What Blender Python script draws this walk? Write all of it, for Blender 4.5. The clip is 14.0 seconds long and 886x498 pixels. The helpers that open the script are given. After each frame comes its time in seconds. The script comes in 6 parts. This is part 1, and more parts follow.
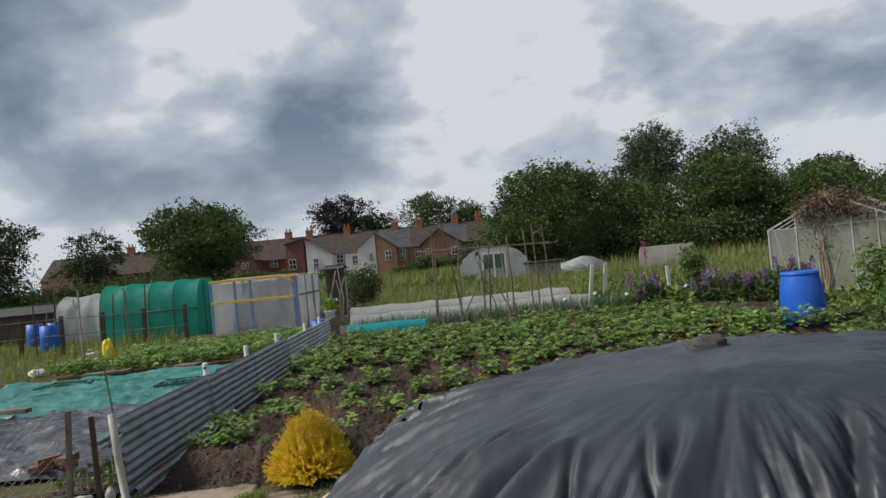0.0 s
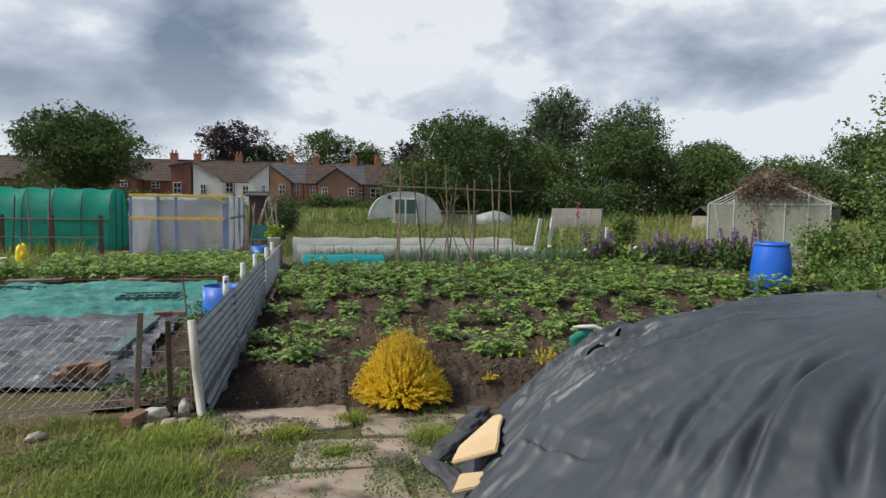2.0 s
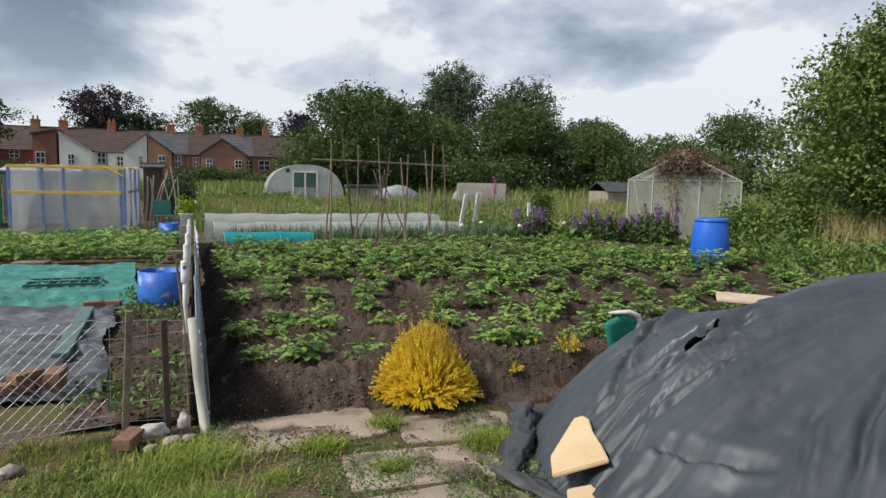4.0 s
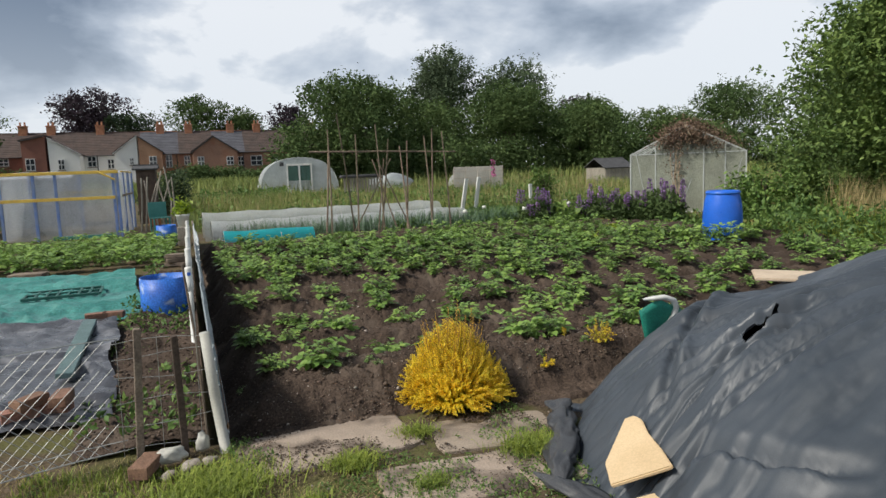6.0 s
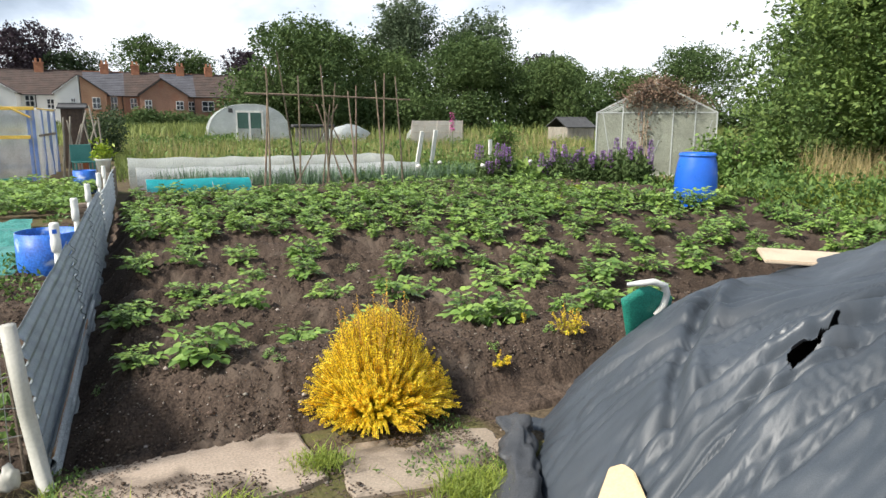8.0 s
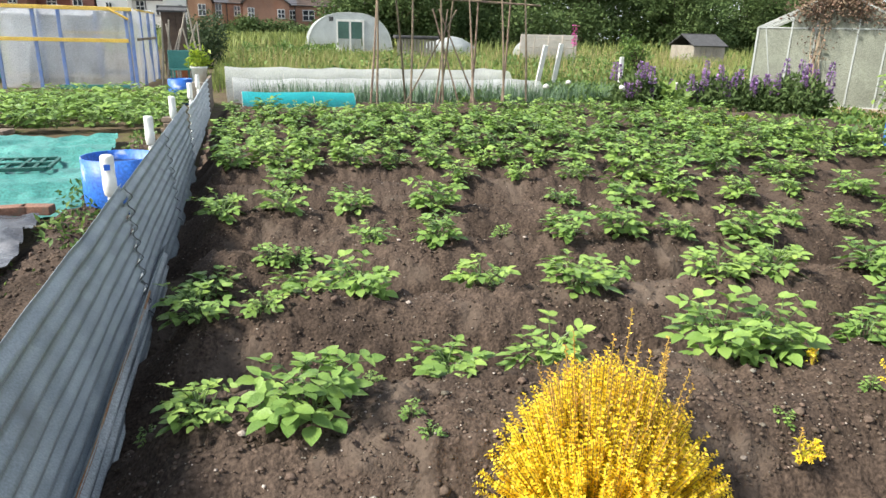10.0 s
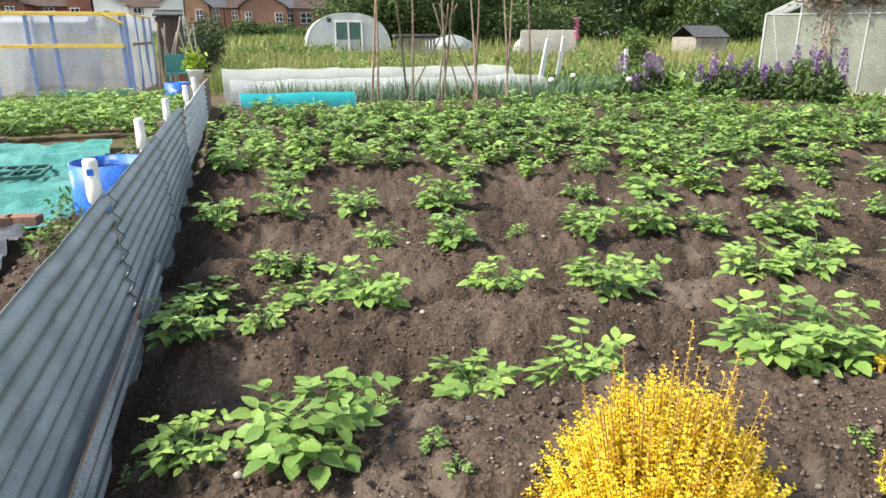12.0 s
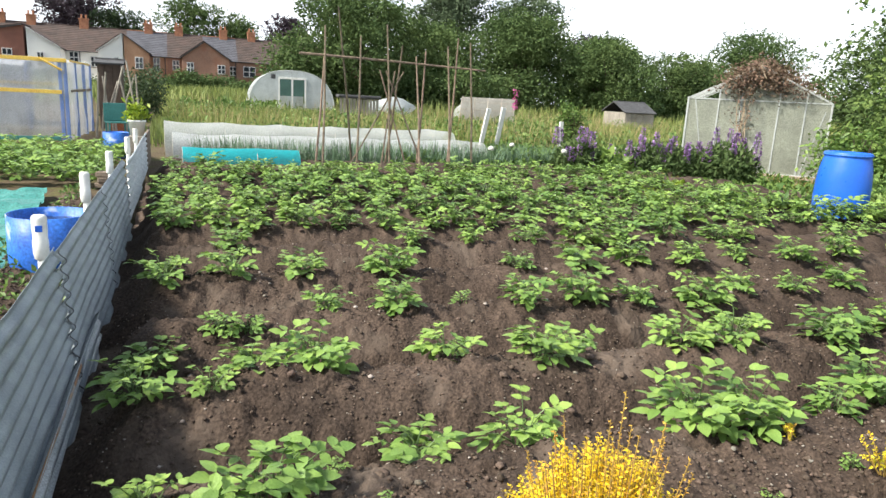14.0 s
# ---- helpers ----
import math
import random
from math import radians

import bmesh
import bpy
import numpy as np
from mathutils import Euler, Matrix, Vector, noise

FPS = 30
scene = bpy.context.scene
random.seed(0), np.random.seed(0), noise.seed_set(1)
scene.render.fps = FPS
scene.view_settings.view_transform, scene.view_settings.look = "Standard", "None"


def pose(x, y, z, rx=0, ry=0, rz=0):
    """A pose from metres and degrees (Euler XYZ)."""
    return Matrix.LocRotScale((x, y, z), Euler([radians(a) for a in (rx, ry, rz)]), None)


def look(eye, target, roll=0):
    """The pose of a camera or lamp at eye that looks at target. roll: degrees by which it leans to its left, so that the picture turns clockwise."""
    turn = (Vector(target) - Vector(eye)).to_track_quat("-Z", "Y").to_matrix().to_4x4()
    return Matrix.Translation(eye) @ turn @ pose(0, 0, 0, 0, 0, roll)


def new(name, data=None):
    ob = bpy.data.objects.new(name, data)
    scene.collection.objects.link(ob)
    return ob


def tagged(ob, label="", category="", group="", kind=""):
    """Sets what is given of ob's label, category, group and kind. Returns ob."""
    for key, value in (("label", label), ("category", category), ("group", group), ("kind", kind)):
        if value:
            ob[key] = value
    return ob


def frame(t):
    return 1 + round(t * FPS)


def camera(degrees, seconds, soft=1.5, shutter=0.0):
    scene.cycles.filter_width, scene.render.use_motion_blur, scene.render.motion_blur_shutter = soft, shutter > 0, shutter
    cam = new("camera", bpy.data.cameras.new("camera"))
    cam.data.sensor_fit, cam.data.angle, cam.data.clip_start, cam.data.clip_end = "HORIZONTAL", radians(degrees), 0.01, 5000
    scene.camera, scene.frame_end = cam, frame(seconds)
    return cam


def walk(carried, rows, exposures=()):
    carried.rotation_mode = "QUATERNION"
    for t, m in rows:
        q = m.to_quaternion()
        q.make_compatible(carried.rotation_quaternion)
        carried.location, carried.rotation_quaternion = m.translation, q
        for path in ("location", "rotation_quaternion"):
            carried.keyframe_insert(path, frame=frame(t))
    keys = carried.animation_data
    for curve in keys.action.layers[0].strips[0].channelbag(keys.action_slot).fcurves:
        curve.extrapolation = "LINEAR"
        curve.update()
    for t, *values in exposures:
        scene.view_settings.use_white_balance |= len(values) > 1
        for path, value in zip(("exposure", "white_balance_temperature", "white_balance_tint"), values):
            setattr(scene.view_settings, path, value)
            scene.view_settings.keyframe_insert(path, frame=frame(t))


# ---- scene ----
cam = camera(67.3, 14.0)
PATH = [
    (0, (0.909, 0.152, 1.604), (0.944, 2.151, 1.65), -5.5),
    (0.5, (0.485, 0.212, 1.587), (0.745, 2.195, 1.58), -1.9),
    (1, (0.018, 0.103, 1.592), (0.229, 2.09, 1.514), -0.2),
    (1.5, (-0.434, 0.358, 1.53), (-0.135, 2.334, 1.463), -0.6),
    (2, (-0.866, 0.571, 1.495), (-0.49, 2.531, 1.369), 0.7),
    (2.5, (-1.14, 0.88, 1.5), (-0.656, 2.818, 1.394), -4.3),
    (3, (-1.409, 1.086, 1.524), (-0.85, 3.002, 1.405), 0.6),
    (3.5, (-1.64, 1.196, 1.526), (-0.998, 3.08, 1.327), 1.0),
    (3.7, (-1.684, 1.243, 1.502), (-1.001, 3.112, 1.3), 1.6),
    (5.8, (-1.741, 1.632, 1.547), (-0.986, 3.478, 1.396), -3.6),
    (6, (-1.754, 1.641, 1.531), (-1.049, 3.497, 1.287), -2.1),
    (6.5, (-1.755, 1.805, 1.504), (-1.13, 3.69, 1.264), 0.4),
    (7, (-1.695, 1.927, 1.502), (-0.821, 3.708, 1.249), 0.8),
    (7.5, (-1.38, 2.217, 1.474), (-0.458, 3.988, 1.354), -1.4),
    (8, (-1.222, 2.588, 1.432), (-0.411, 4.377, 1.057), 0.1),
    (8.5, (-1.15, 3.029, 1.432), (-0.376, 4.83, 1.037), 3.8),
    (9, (-1.1, 3.552, 1.371), (-0.536, 5.396, 0.838), 2.9),
    (9.2, (-1.115, 3.729, 1.375), (-0.584, 5.561, 0.772), 2.4),
    (11.3, (-1.092, 4.449, 1.29), (-0.511, 6.26, 0.671), -0.3),
    (11.5, (-1.086, 4.454, 1.286), (-0.526, 6.272, 0.669), -0.3),
    (12, (-1.086, 4.474, 1.284), (-0.552, 6.301, 0.671), -0.1),
    (12.5, (-1.1, 4.489, 1.286), (-0.592, 6.341, 0.727), 0.4),
    (13, (-1.102, 4.498, 1.293), (-0.595, 6.36, 0.767), -0.0),
    (13.5, (-1.148, 4.485, 1.315), (-0.622, 6.351, 0.826), 1.9),
    (14, (-1.18, 4.375, 1.364), (-0.453, 6.186, 0.923), 3.1),
]
EXPOSURES = [(0, -0.25), (0.5, -0.1), (1.0, -0.02), (3.7, 0.12), (6.0, 0.1), (6.5, 0.33), (7.0, 0.24), (7.5, 0.38), (8.0, 0.8), (9.0, 1.1), (11.3, 1.26), (13.0, 1.26), (14.0, 1.16)]
walk(cam, [(t, look(eye, target, roll)) for t, eye, target, roll in PATH], EXPOSURES)

# ---- sky and sun ----
SUN_ELEV, SUN_ROT = radians(45), radians(-96.8)
world = bpy.data.worlds.new("overcast_sky")
scene.world = world
world.use_nodes = True
wn, wl = world.node_tree.nodes, world.node_tree.links
wn.clear()


def wnode(kind, **kw):
    n = wn.new(kind)
    for k, v in kw.items():
        if k == "op":
            n.operation = v
        else:
            n.inputs[int(k[1:])].default_value = v
    return n


tc = wnode("ShaderNodeTexCoord")
sep = wnode("ShaderNodeSeparateXYZ")
wl.new(tc.outputs["Generated"], sep.inputs[0])
zc = wnode("ShaderNodeMath", op="MAXIMUM", i1=0.0)
wl.new(sep.outputs[2], zc.inputs[0])
zd = wnode("ShaderNodeMath", op="ADD", i1=0.42)
wl.new(zc.outputs[0], zd.inputs[0])
comb = wnode("ShaderNodeCombineXYZ")
for axis in (0, 1):
    q = wnode("ShaderNodeMath", op="DIVIDE")
    wl.new(sep.outputs[axis], q.inputs[0])
    wl.new(zd.outputs[0], q.inputs[1])
    wl.new(q.outputs[0], comb.inputs[axis])
comb.inputs[2].default_value = 3.7
big = wnode("ShaderNodeTexNoise")
big.inputs["Scale"].default_value, big.inputs["Detail"].default_value = 2.1, 7.0
big.inputs["Roughness"].default_value, big.inputs["Distortion"].default_value = 0.52, 0.15
wl.new(comb.outputs[0], big.inputs["Vector"])
low = wnode("ShaderNodeTexNoise")
low.inputs["Scale"].default_value, low.inputs["Detail"].default_value = 0.8, 2.0
wl.new(comb.outputs[0], low.inputs["Vector"])
blend = wnode("ShaderNodeMath", op="MULTIPLY_ADD", i1=0.6)
wl.new(low.outputs[0], blend.inputs[0])
wl.new(big.outputs[0], blend.inputs[2])
ramp = wn.new("ShaderNodeValToRGB")
e = ramp.color_ramp.elements
e[0].position, e[0].color = 0.795, (0.83, 0.86, 0.90, 1)
e[1].position, e[1].color = 1.0, (0.19, 0.24, 0.32, 1)
e.new(0.825).color = (0.64, 0.69, 0.76, 1)
e.new(0.865).color = (0.50, 0.56, 0.65, 1)
e.new(0.925).color = (0.33, 0.39, 0.48, 1)
aim = wn.new("ShaderNodeVectorMath")
aim.operation = "DOT_PRODUCT"
aim.inputs[1].default_value = Vector((-0.30, 0.87, 0.42)).normalized()
wl.new(tc.outputs["Generated"], aim.inputs[0])
bank = wnode("ShaderNodeMapRange", i1=0.86, i2=0.985, i3=0.0, i4=0.10)
bank.interpolation_type = "SMOOTHSTEP"
wl.new(aim.outputs["Value"], bank.inputs[0])
massed = wnode("ShaderNodeMath", op="ADD")
wl.new(blend.outputs[0], massed.inputs[0])
wl.new(bank.outputs[0], massed.inputs[1])
rise = wnode("ShaderNodeMath", op="MULTIPLY_ADD", i1=0.34)
wl.new(zc.outputs[0], rise.inputs[0])
wl.new(massed.outputs[0], rise.inputs[2])
settle = wnode("ShaderNodeMath", op="SUBTRACT", i1=0.075)
wl.new(rise.outputs[0], settle.inputs[0])
wl.new(settle.outputs[0], ramp.inputs[0])
hor = wnode("ShaderNodeMapRange", i1=0.0, i2=0.22, i3=0.6, i4=0.0)
wl.new(sep.outputs[2], hor.inputs[0])
haze = wn.new("ShaderNodeMix")
haze.data_type = "RGBA"
haze.inputs[7].default_value = (0.66, 0.72, 0.80, 1)
wl.new(hor.outputs[0], haze.inputs[0])
wl.new(ramp.outputs[0], haze.inputs[6])
sky = wn.new("ShaderNodeTexSky")
sky.sky_type, sky.sun_disc = "NISHITA", False
sky.sun_elevation, sky.sun_rotation = SUN_ELEV, SUN_ROT
bg_cloud, bg_sky = wn.new("ShaderNodeBackground"), wn.new("ShaderNodeBackground")
bg_cloud.inputs[1].default_value, bg_sky.inputs[1].default_value = 1.0, 0.1
wl.new(haze.outputs[2], bg_cloud.inputs[0])
wl.new(sky.outputs[0], bg_sky.inputs[0])
addw = wn.new("ShaderNodeMixShader")
addw.inputs[0].default_value = 0.12
wl.new(bg_cloud.outputs[0], addw.inputs[1])
wl.new(bg_sky.outputs[0], addw.inputs[2])
wout = wn.new("ShaderNodeOutputWorld")
wl.new(addw.outputs[0], wout.inputs[0])

sun = new("sun", bpy.data.lights.new("sun", "SUN"))
sun.data.energy, sun.data.angle, sun.data.color = 4.3, radians(10), (1.0, 0.95, 0.86)
sun.matrix_world = look((-12.5, -1.5, 12.6), (0, 0, 0))

# ---- materials ----
RNG = np.random.RandomState(7)


def mat(name, c1, c2=None, scale=3.0, rough=0.8, bump=0.3, bscale=40.0, metallic=0.0, fine=0.35, island=0.0, thin=0.0,
        stain=None, stain_scale=1.2, stain_at=0.62, spec=0.4, objrand=0.0, alpha=1.0):
    """Principled surface with grain, blotches, stains and relief; thin adds light let through."""
    m = bpy.data.materials.new(name)
    m.use_nodes = True
    nt = m.node_tree
    n, l = nt.nodes, nt.links
    bsdf = n["Principled BSDF"]
    c2 = c2 or tuple(v * 0.7 for v in c1)
    co = n.new("ShaderNodeTexCoord").outputs["Object"]

    def noise_tex(sc, detail=4.0, dist=0.0):
        t = n.new("ShaderNodeTexNoise")
        t.inputs["Scale"].default_value, t.inputs["Detail"].default_value = sc, detail
        t.inputs["Distortion"].default_value = dist
        l.new(co, t.inputs["Vector"])
        return t.outputs[0]

    def mix(fac, a, b, mode="MIX"):
        x = n.new("ShaderNodeMix")
        x.data_type, x.blend_type = "RGBA", mode
        for s, v in ((0, fac), (6, a), (7, b)):
            if isinstance(v, (int, float)):
                x.inputs[s].default_value = v
            elif isinstance(v, tuple):
                x.inputs[s].default_value = (*v, 1)
            else:
                l.new(v, x.inputs[s])
        return x.outputs[2]

    def sharpen(v, lo, hi, a=0.0, b=1.0):
        r = n.new("ShaderNodeMapRange")
        for k, x in enumerate((lo, hi, a, b), 1):
            r.inputs[k].default_value = x
        l.new(v, r.inputs[0])
        return r.outputs[0]

    col = mix(sharpen(noise_tex(scale), 0.35, 0.65), c1, c2)
    if fine:
        g = sharpen(noise_tex(bscale * 1.3, 3.0), 0.3, 0.7, 1 - fine, 1 + fine)
        cmb = n.new("ShaderNodeCombineColor")
        for k in range(3):
            l.new(g, cmb.inputs[k])
        col = mix(1.0, col, cmb.outputs[0], "MULTIPLY")
    for amount, sock in ((island, "Random Per Island"), (objrand, "Random")):
        if amount:
            src = n.new("ShaderNodeNewGeometry" if sock != "Random" else "ShaderNodeObjectInfo").outputs[sock]
            g = sharpen(src, 0, 1, 1 - amount, 1 + amount)
            hsv = n.new("ShaderNodeHueSaturation")
            l.new(g, hsv.inputs["Value"])
            l.new(sharpen(src, 0, 1, 0.5 + amount * 0.05, 0.5 - amount * 0.05), hsv.inputs["Hue"])
            l.new(col, hsv.inputs["Color"])
            col = hsv.outputs[0]
    if stain:
        col = mix(sharpen(noise_tex(stain_scale, 6.0, 0.4), stain_at, stain_at + 0.12), col, stain)
    l.new(col, bsdf.inputs["Base Color"])
    bsdf.inputs["Roughness"].default_value, bsdf.inputs["Metallic"].default_value = rough, metallic
    bsdf.inputs["Specular IOR Level"].default_value = spec
    bsdf.inputs["Alpha"].default_value = alpha
    l.new(sharpen(noise_tex(scale * 2.3), 0.3, 0.7, max(rough - 0.12, 0.05), min(rough + 0.12, 1)), bsdf.inputs["Roughness"])
    if bump:
        b = n.new("ShaderNodeBump")
        b.inputs["Strength"].default_value, b.inputs["Distance"].default_value = bump, 0.6 / bscale
        l.new(noise_tex(bscale, 5.0), b.inputs["Height"])
        l.new(b.outputs[0], bsdf.inputs["Normal"])
    if thin:
        tr = n.new("ShaderNodeBsdfTranslucent")
        l.new(col, tr.inputs[0])
        mx = n.new("ShaderNodeMixShader")
        mx.inputs[0].default_value = thin
        l.new(bsdf.outputs[0], mx.inputs[1])
        l.new(tr.outputs[0], mx.inputs[2])
        l.new(mx.outputs[0], n["Material Output"].inputs[0])
    return m


def netting(name, colour, cover, rough=0.6):
    """Fine woven net: part of the light passes straight through."""
    m = mat(name, colour, tuple(c * 0.8 for c in colour), 1.5, rough, 0.2, 60, thin=0.45)
    n, l = m.node_tree.nodes, m.node_tree.links
    out = n["Material Output"]
    src = out.inputs[0].links[0].from_socket
    clear = n.new("ShaderNodeBsdfTransparent")
    mx = n.new("ShaderNodeMixShader")
    mx.inputs[0].default_value = cover
    l.new(clear.outputs[0], mx.inputs[1])
    l.new(src, mx.inputs[2])
    l.new(mx.outputs[0], out.inputs[0])
    return m


SOIL = mat("soil", (0.082, 0.059, 0.045), (0.047, 0.034, 0.026), 2.0, 0.95, 1.0, 60, fine=0.5, spec=0.12, stain=(0.110, 0.084, 0.065), stain_scale=3, stain_at=0.56)
CLOD = mat("clod", (0.118, 0.088, 0.067), (0.072, 0.053, 0.041), 9, 0.95, 0.8, 90, island=0.22, spec=0.12)
STONE = mat("stone", (0.30, 0.27, 0.23), (0.17, 0.14, 0.11), 14, 0.85, 0.4, 80, island=0.45)
POTATO = mat("potato_leaf", (0.222, 0.345, 0.078), (0.150, 0.258, 0.058), 5, 0.45, 0.6, 110, fine=0.10, island=0.22, thin=0.25, spec=0.4, objrand=0.16)
STEM = mat("plant_stem", (0.10, 0.16, 0.05), None, 20, 0.6, 0.1, 80)
GOLD = mat("golden_leaf", (0.95, 0.78, 0.055), (0.90, 0.64, 0.035), 7, 0.5, 0.0, 80, fine=0.1, island=0.22, thin=0.45)
# greener leaf, also darkened: shade inside the shrub is put into its colour
GOLD_IN = mat("shaded_inner_leaf", (0.62, 0.52, 0.03), (0.40, 0.38, 0.03), 9, 0.6, 0.1, 60, island=0.3, thin=0.3)
GOLD_TIP = mat("bronze_shoot_leaf", (0.82, 0.54, 0.08), (0.66, 0.36, 0.07), 7, 0.55, 0.0, 80, fine=0.1, island=0.3, thin=0.4)
TWIG = mat("twig", (0.36, 0.24, 0.06), None, 20, 0.8, 0.2, 60)
TARP = mat("weed_fabric", (0.052, 0.062, 0.075), (0.036, 0.044, 0.054), 1.6, 0.5, 0.25, 260, fine=0.2, spec=0.4, stain=(0.066, 0.072, 0.080), stain_scale=1.8, stain_at=0.62)
TARP_ROLL = mat("weathered_fabric", (0.062, 0.064, 0.068), (0.042, 0.044, 0.048), 5, 0.5, 0.4, 120, spec=0.45, stain=(0.085, 0.078, 0.07), stain_scale=6)
ZINC = mat("galvanised_steel", (0.28, 0.315, 0.335), (0.21, 0.24, 0.262), 5, 0.5, 0.15, 120, metallic=0.35, fine=0.18, stain=(0.15, 0.163, 0.173), stain_scale=2.5)
ZINC_OLD = mat("whitened_steel", (0.50, 0.52, 0.52), (0.38, 0.41, 0.42), 4, 0.6, 0.2, 100, metallic=0.15, stain=(0.28, 0.29, 0.29), stain_scale=3)
RUST = mat("rust", (0.30, 0.13, 0.05), (0.36, 0.24, 0.14), 6, 0.85, 0.3, 60, stain=(0.34, 0.34, 0.33), stain_scale=4, stain_at=0.5)
PIPE = mat("grey_pipe", (0.45, 0.44, 0.39), (0.36, 0.35, 0.31), 5, 0.6, 0.1, 60, fine=0.08, stain=(0.30, 0.28, 0.24), stain_scale=7)
WHITE_PL = mat("white_plastic", (0.70, 0.70, 0.66), (0.58, 0.58, 0.54), 6, 0.45, 0.05, 40, fine=0.08, stain=(0.4, 0.38, 0.33), stain_scale=9, stain_at=0.66)
OLDWOOD = mat("weathered_wood", (0.24, 0.19, 0.14), (0.13, 0.10, 0.08), 6, 0.9, 0.5, 70, stain=(0.10, 0.09, 0.07))
DARKWOOD = mat("dark_wood", (0.085, 0.06, 0.045), None, 8, 0.9, 0.5, 60)
PALEWOOD = mat("pale_board", (0.60, 0.45, 0.27), (0.52, 0.38, 0.22), 3, 0.75, 0.12, 90, fine=0.1, stain=(0.40, 0.30, 0.2), stain_scale=5, stain_at=0.66)
BAMBOO = mat("bamboo", (0.22, 0.17, 0.115), (0.11, 0.085, 0.06), 12, 0.7, 0.2, 60, objrand=0.45)
BLUE = mat("blue_plastic", (0.012, 0.12, 0.60), (0.01, 0.10, 0.50), 3, 0.38, 0.05, 30, fine=0.06, spec=0.5)
BLUE_OLD = mat("worn_blue_plastic", (0.03, 0.15, 0.55), (0.02, 0.10, 0.42), 5, 0.5, 0.15, 40, stain=(0.40, 0.46, 0.55), stain_scale=6, stain_at=0.6)
TEAL_SHEET = mat("teal_sheet", (0.07, 0.255, 0.225), (0.045, 0.19, 0.17), 2, 0.5, 0.2, 40, stain=(0.14, 0.34, 0.30), stain_scale=3, thin=0.1)
BLACK_SHEET = mat("grey_black_sheet", (0.085, 0.088, 0.098), (0.05, 0.052, 0.06), 3, 0.30, 0.3, 60, spec=0.6, stain=(0.19, 0.19, 0.20), stain_scale=4, stain_at=0.56)
TEAL_NET = netting("teal_net", (0.03, 0.50, 0.55), 0.72)
GREEN_NET = netting("green_net", (0.008, 0.36, 0.27), 0.84)
WHITE_NET = netting("white_net", (0.66, 0.69, 0.68), 0.52)
FLEECE = netting("clear_mesh", (0.74, 0.76, 0.78), 0.42)
TAPE = mat("yellow_tape", (0.75, 0.52, 0.10), (0.65, 0.42, 0.08), 5, 0.6, 0.1, 40)
BLUE_POST = mat("blue_painted_timber", (0.14, 0.22, 0.46), (0.2, 0.26, 0.42), 5, 0.75, 0.2, 60)
WIRE = mat("fence_wire", (0.46, 0.46, 0.44), None, 20, 0.5, 0.0, 40, metallic=0.5, fine=0.1)
BRICK = mat("red_brick", (0.25, 0.135, 0.092), (0.17, 0.088, 0.062), 9, 0.9, 0.4, 60, objrand=0.2, stain=(0.13, 0.10, 0.075), stain_scale=12, stain_at=0.55)
HBRICK = mat("house_brick", (0.33, 0.185, 0.125), (0.27, 0.15, 0.105), 0.7, 0.9, 0.3, 14, fine=0.25, stain=(0.28, 0.13, 0.08), stain_scale=0.4)
HBRICK_DARK = mat("red_house_brick", (0.24, 0.105, 0.075), (0.19, 0.085, 0.062), 0.7, 0.9, 0.3, 14, fine=0.25)
HBRICK_ORANGE = mat("orange_house_brick", (0.40, 0.235, 0.145), (0.33, 0.185, 0.115), 0.7, 0.9, 0.3, 14, fine=0.25)
RENDER = mat("white_render", (0.76, 0.75, 0.71), (0.68, 0.67, 0.64), 0.5, 0.9, 0.15, 20, fine=0.05)
SLATE = mat("roof_slate", (0.105, 0.105, 0.12), (0.075, 0.075, 0.085), 0.9, 0.7, 0.3, 10, island=0.2, fine=0.2)
ROOF_BROWN = mat("brown_roof_tile", (0.095, 0.065, 0.055), (0.065, 0.048, 0.042), 0.9, 0.85, 0.3, 10, island=0.2, fine=0.25)
FRAME_W = mat("white_frame", (0.75, 0.75, 0.73), None, 3, 0.5, 0.0)
PANE = mat("dark_pane", (0.035, 0.04, 0.05), (0.02, 0.024, 0.03), 1, 0.1, 0.0, spec=0.7)
TERRACOTTA = mat("chimney_brick", (0.36, 0.17, 0.09), (0.28, 0.12, 0.07), 2, 0.9, 0.3, 20)
CONCRETE = mat("concrete_slab", (0.34, 0.275, 0.215), (0.25, 0.20, 0.155), 3, 0.9, 0.35, 70, fine=0.2, stain=(0.095, 0.073, 0.056), stain_scale=2.6, stain_at=0.47, objrand=0.12)
EARTH = mat("trodden_earth", (0.110, 0.082, 0.054), (0.085, 0.066, 0.040), 1.4, 0.95, 0.8, 40, fine=0.4, spec=0.1, stain=(0.098, 0.094, 0.038), stain_scale=2.4, stain_at=0.5)
GRASS = mat("grass_blade", (0.25, 0.31, 0.05), (0.17, 0.23, 0.04), 0.9, 0.6, 0.0, 40, island=0.3, thin=0.3)
MEADOW = mat("meadow_grass", (0.24, 0.28, 0.08), (0.15, 0.20, 0.052), 0.16, 0.7, 0.0, 40, island=0.3, thin=0.3)
DRYGRASS = mat("dry_grass", (0.40, 0.32, 0.15), (0.30, 0.25, 0.11), 0.7, 0.7, 0.0, 40, island=0.3, thin=0.3)
WEED = mat("weed_leaf", (0.135, 0.22, 0.046), (0.085, 0.155, 0.036), 0.6, 0.6, 0.1, 40, island=0.35, thin=0.25)
ONION = mat("onion_leaf", (0.14, 0.22, 0.13), (0.09, 0.15, 0.08), 3, 0.5, 0.0, 40, island=0.25, thin=0.2)
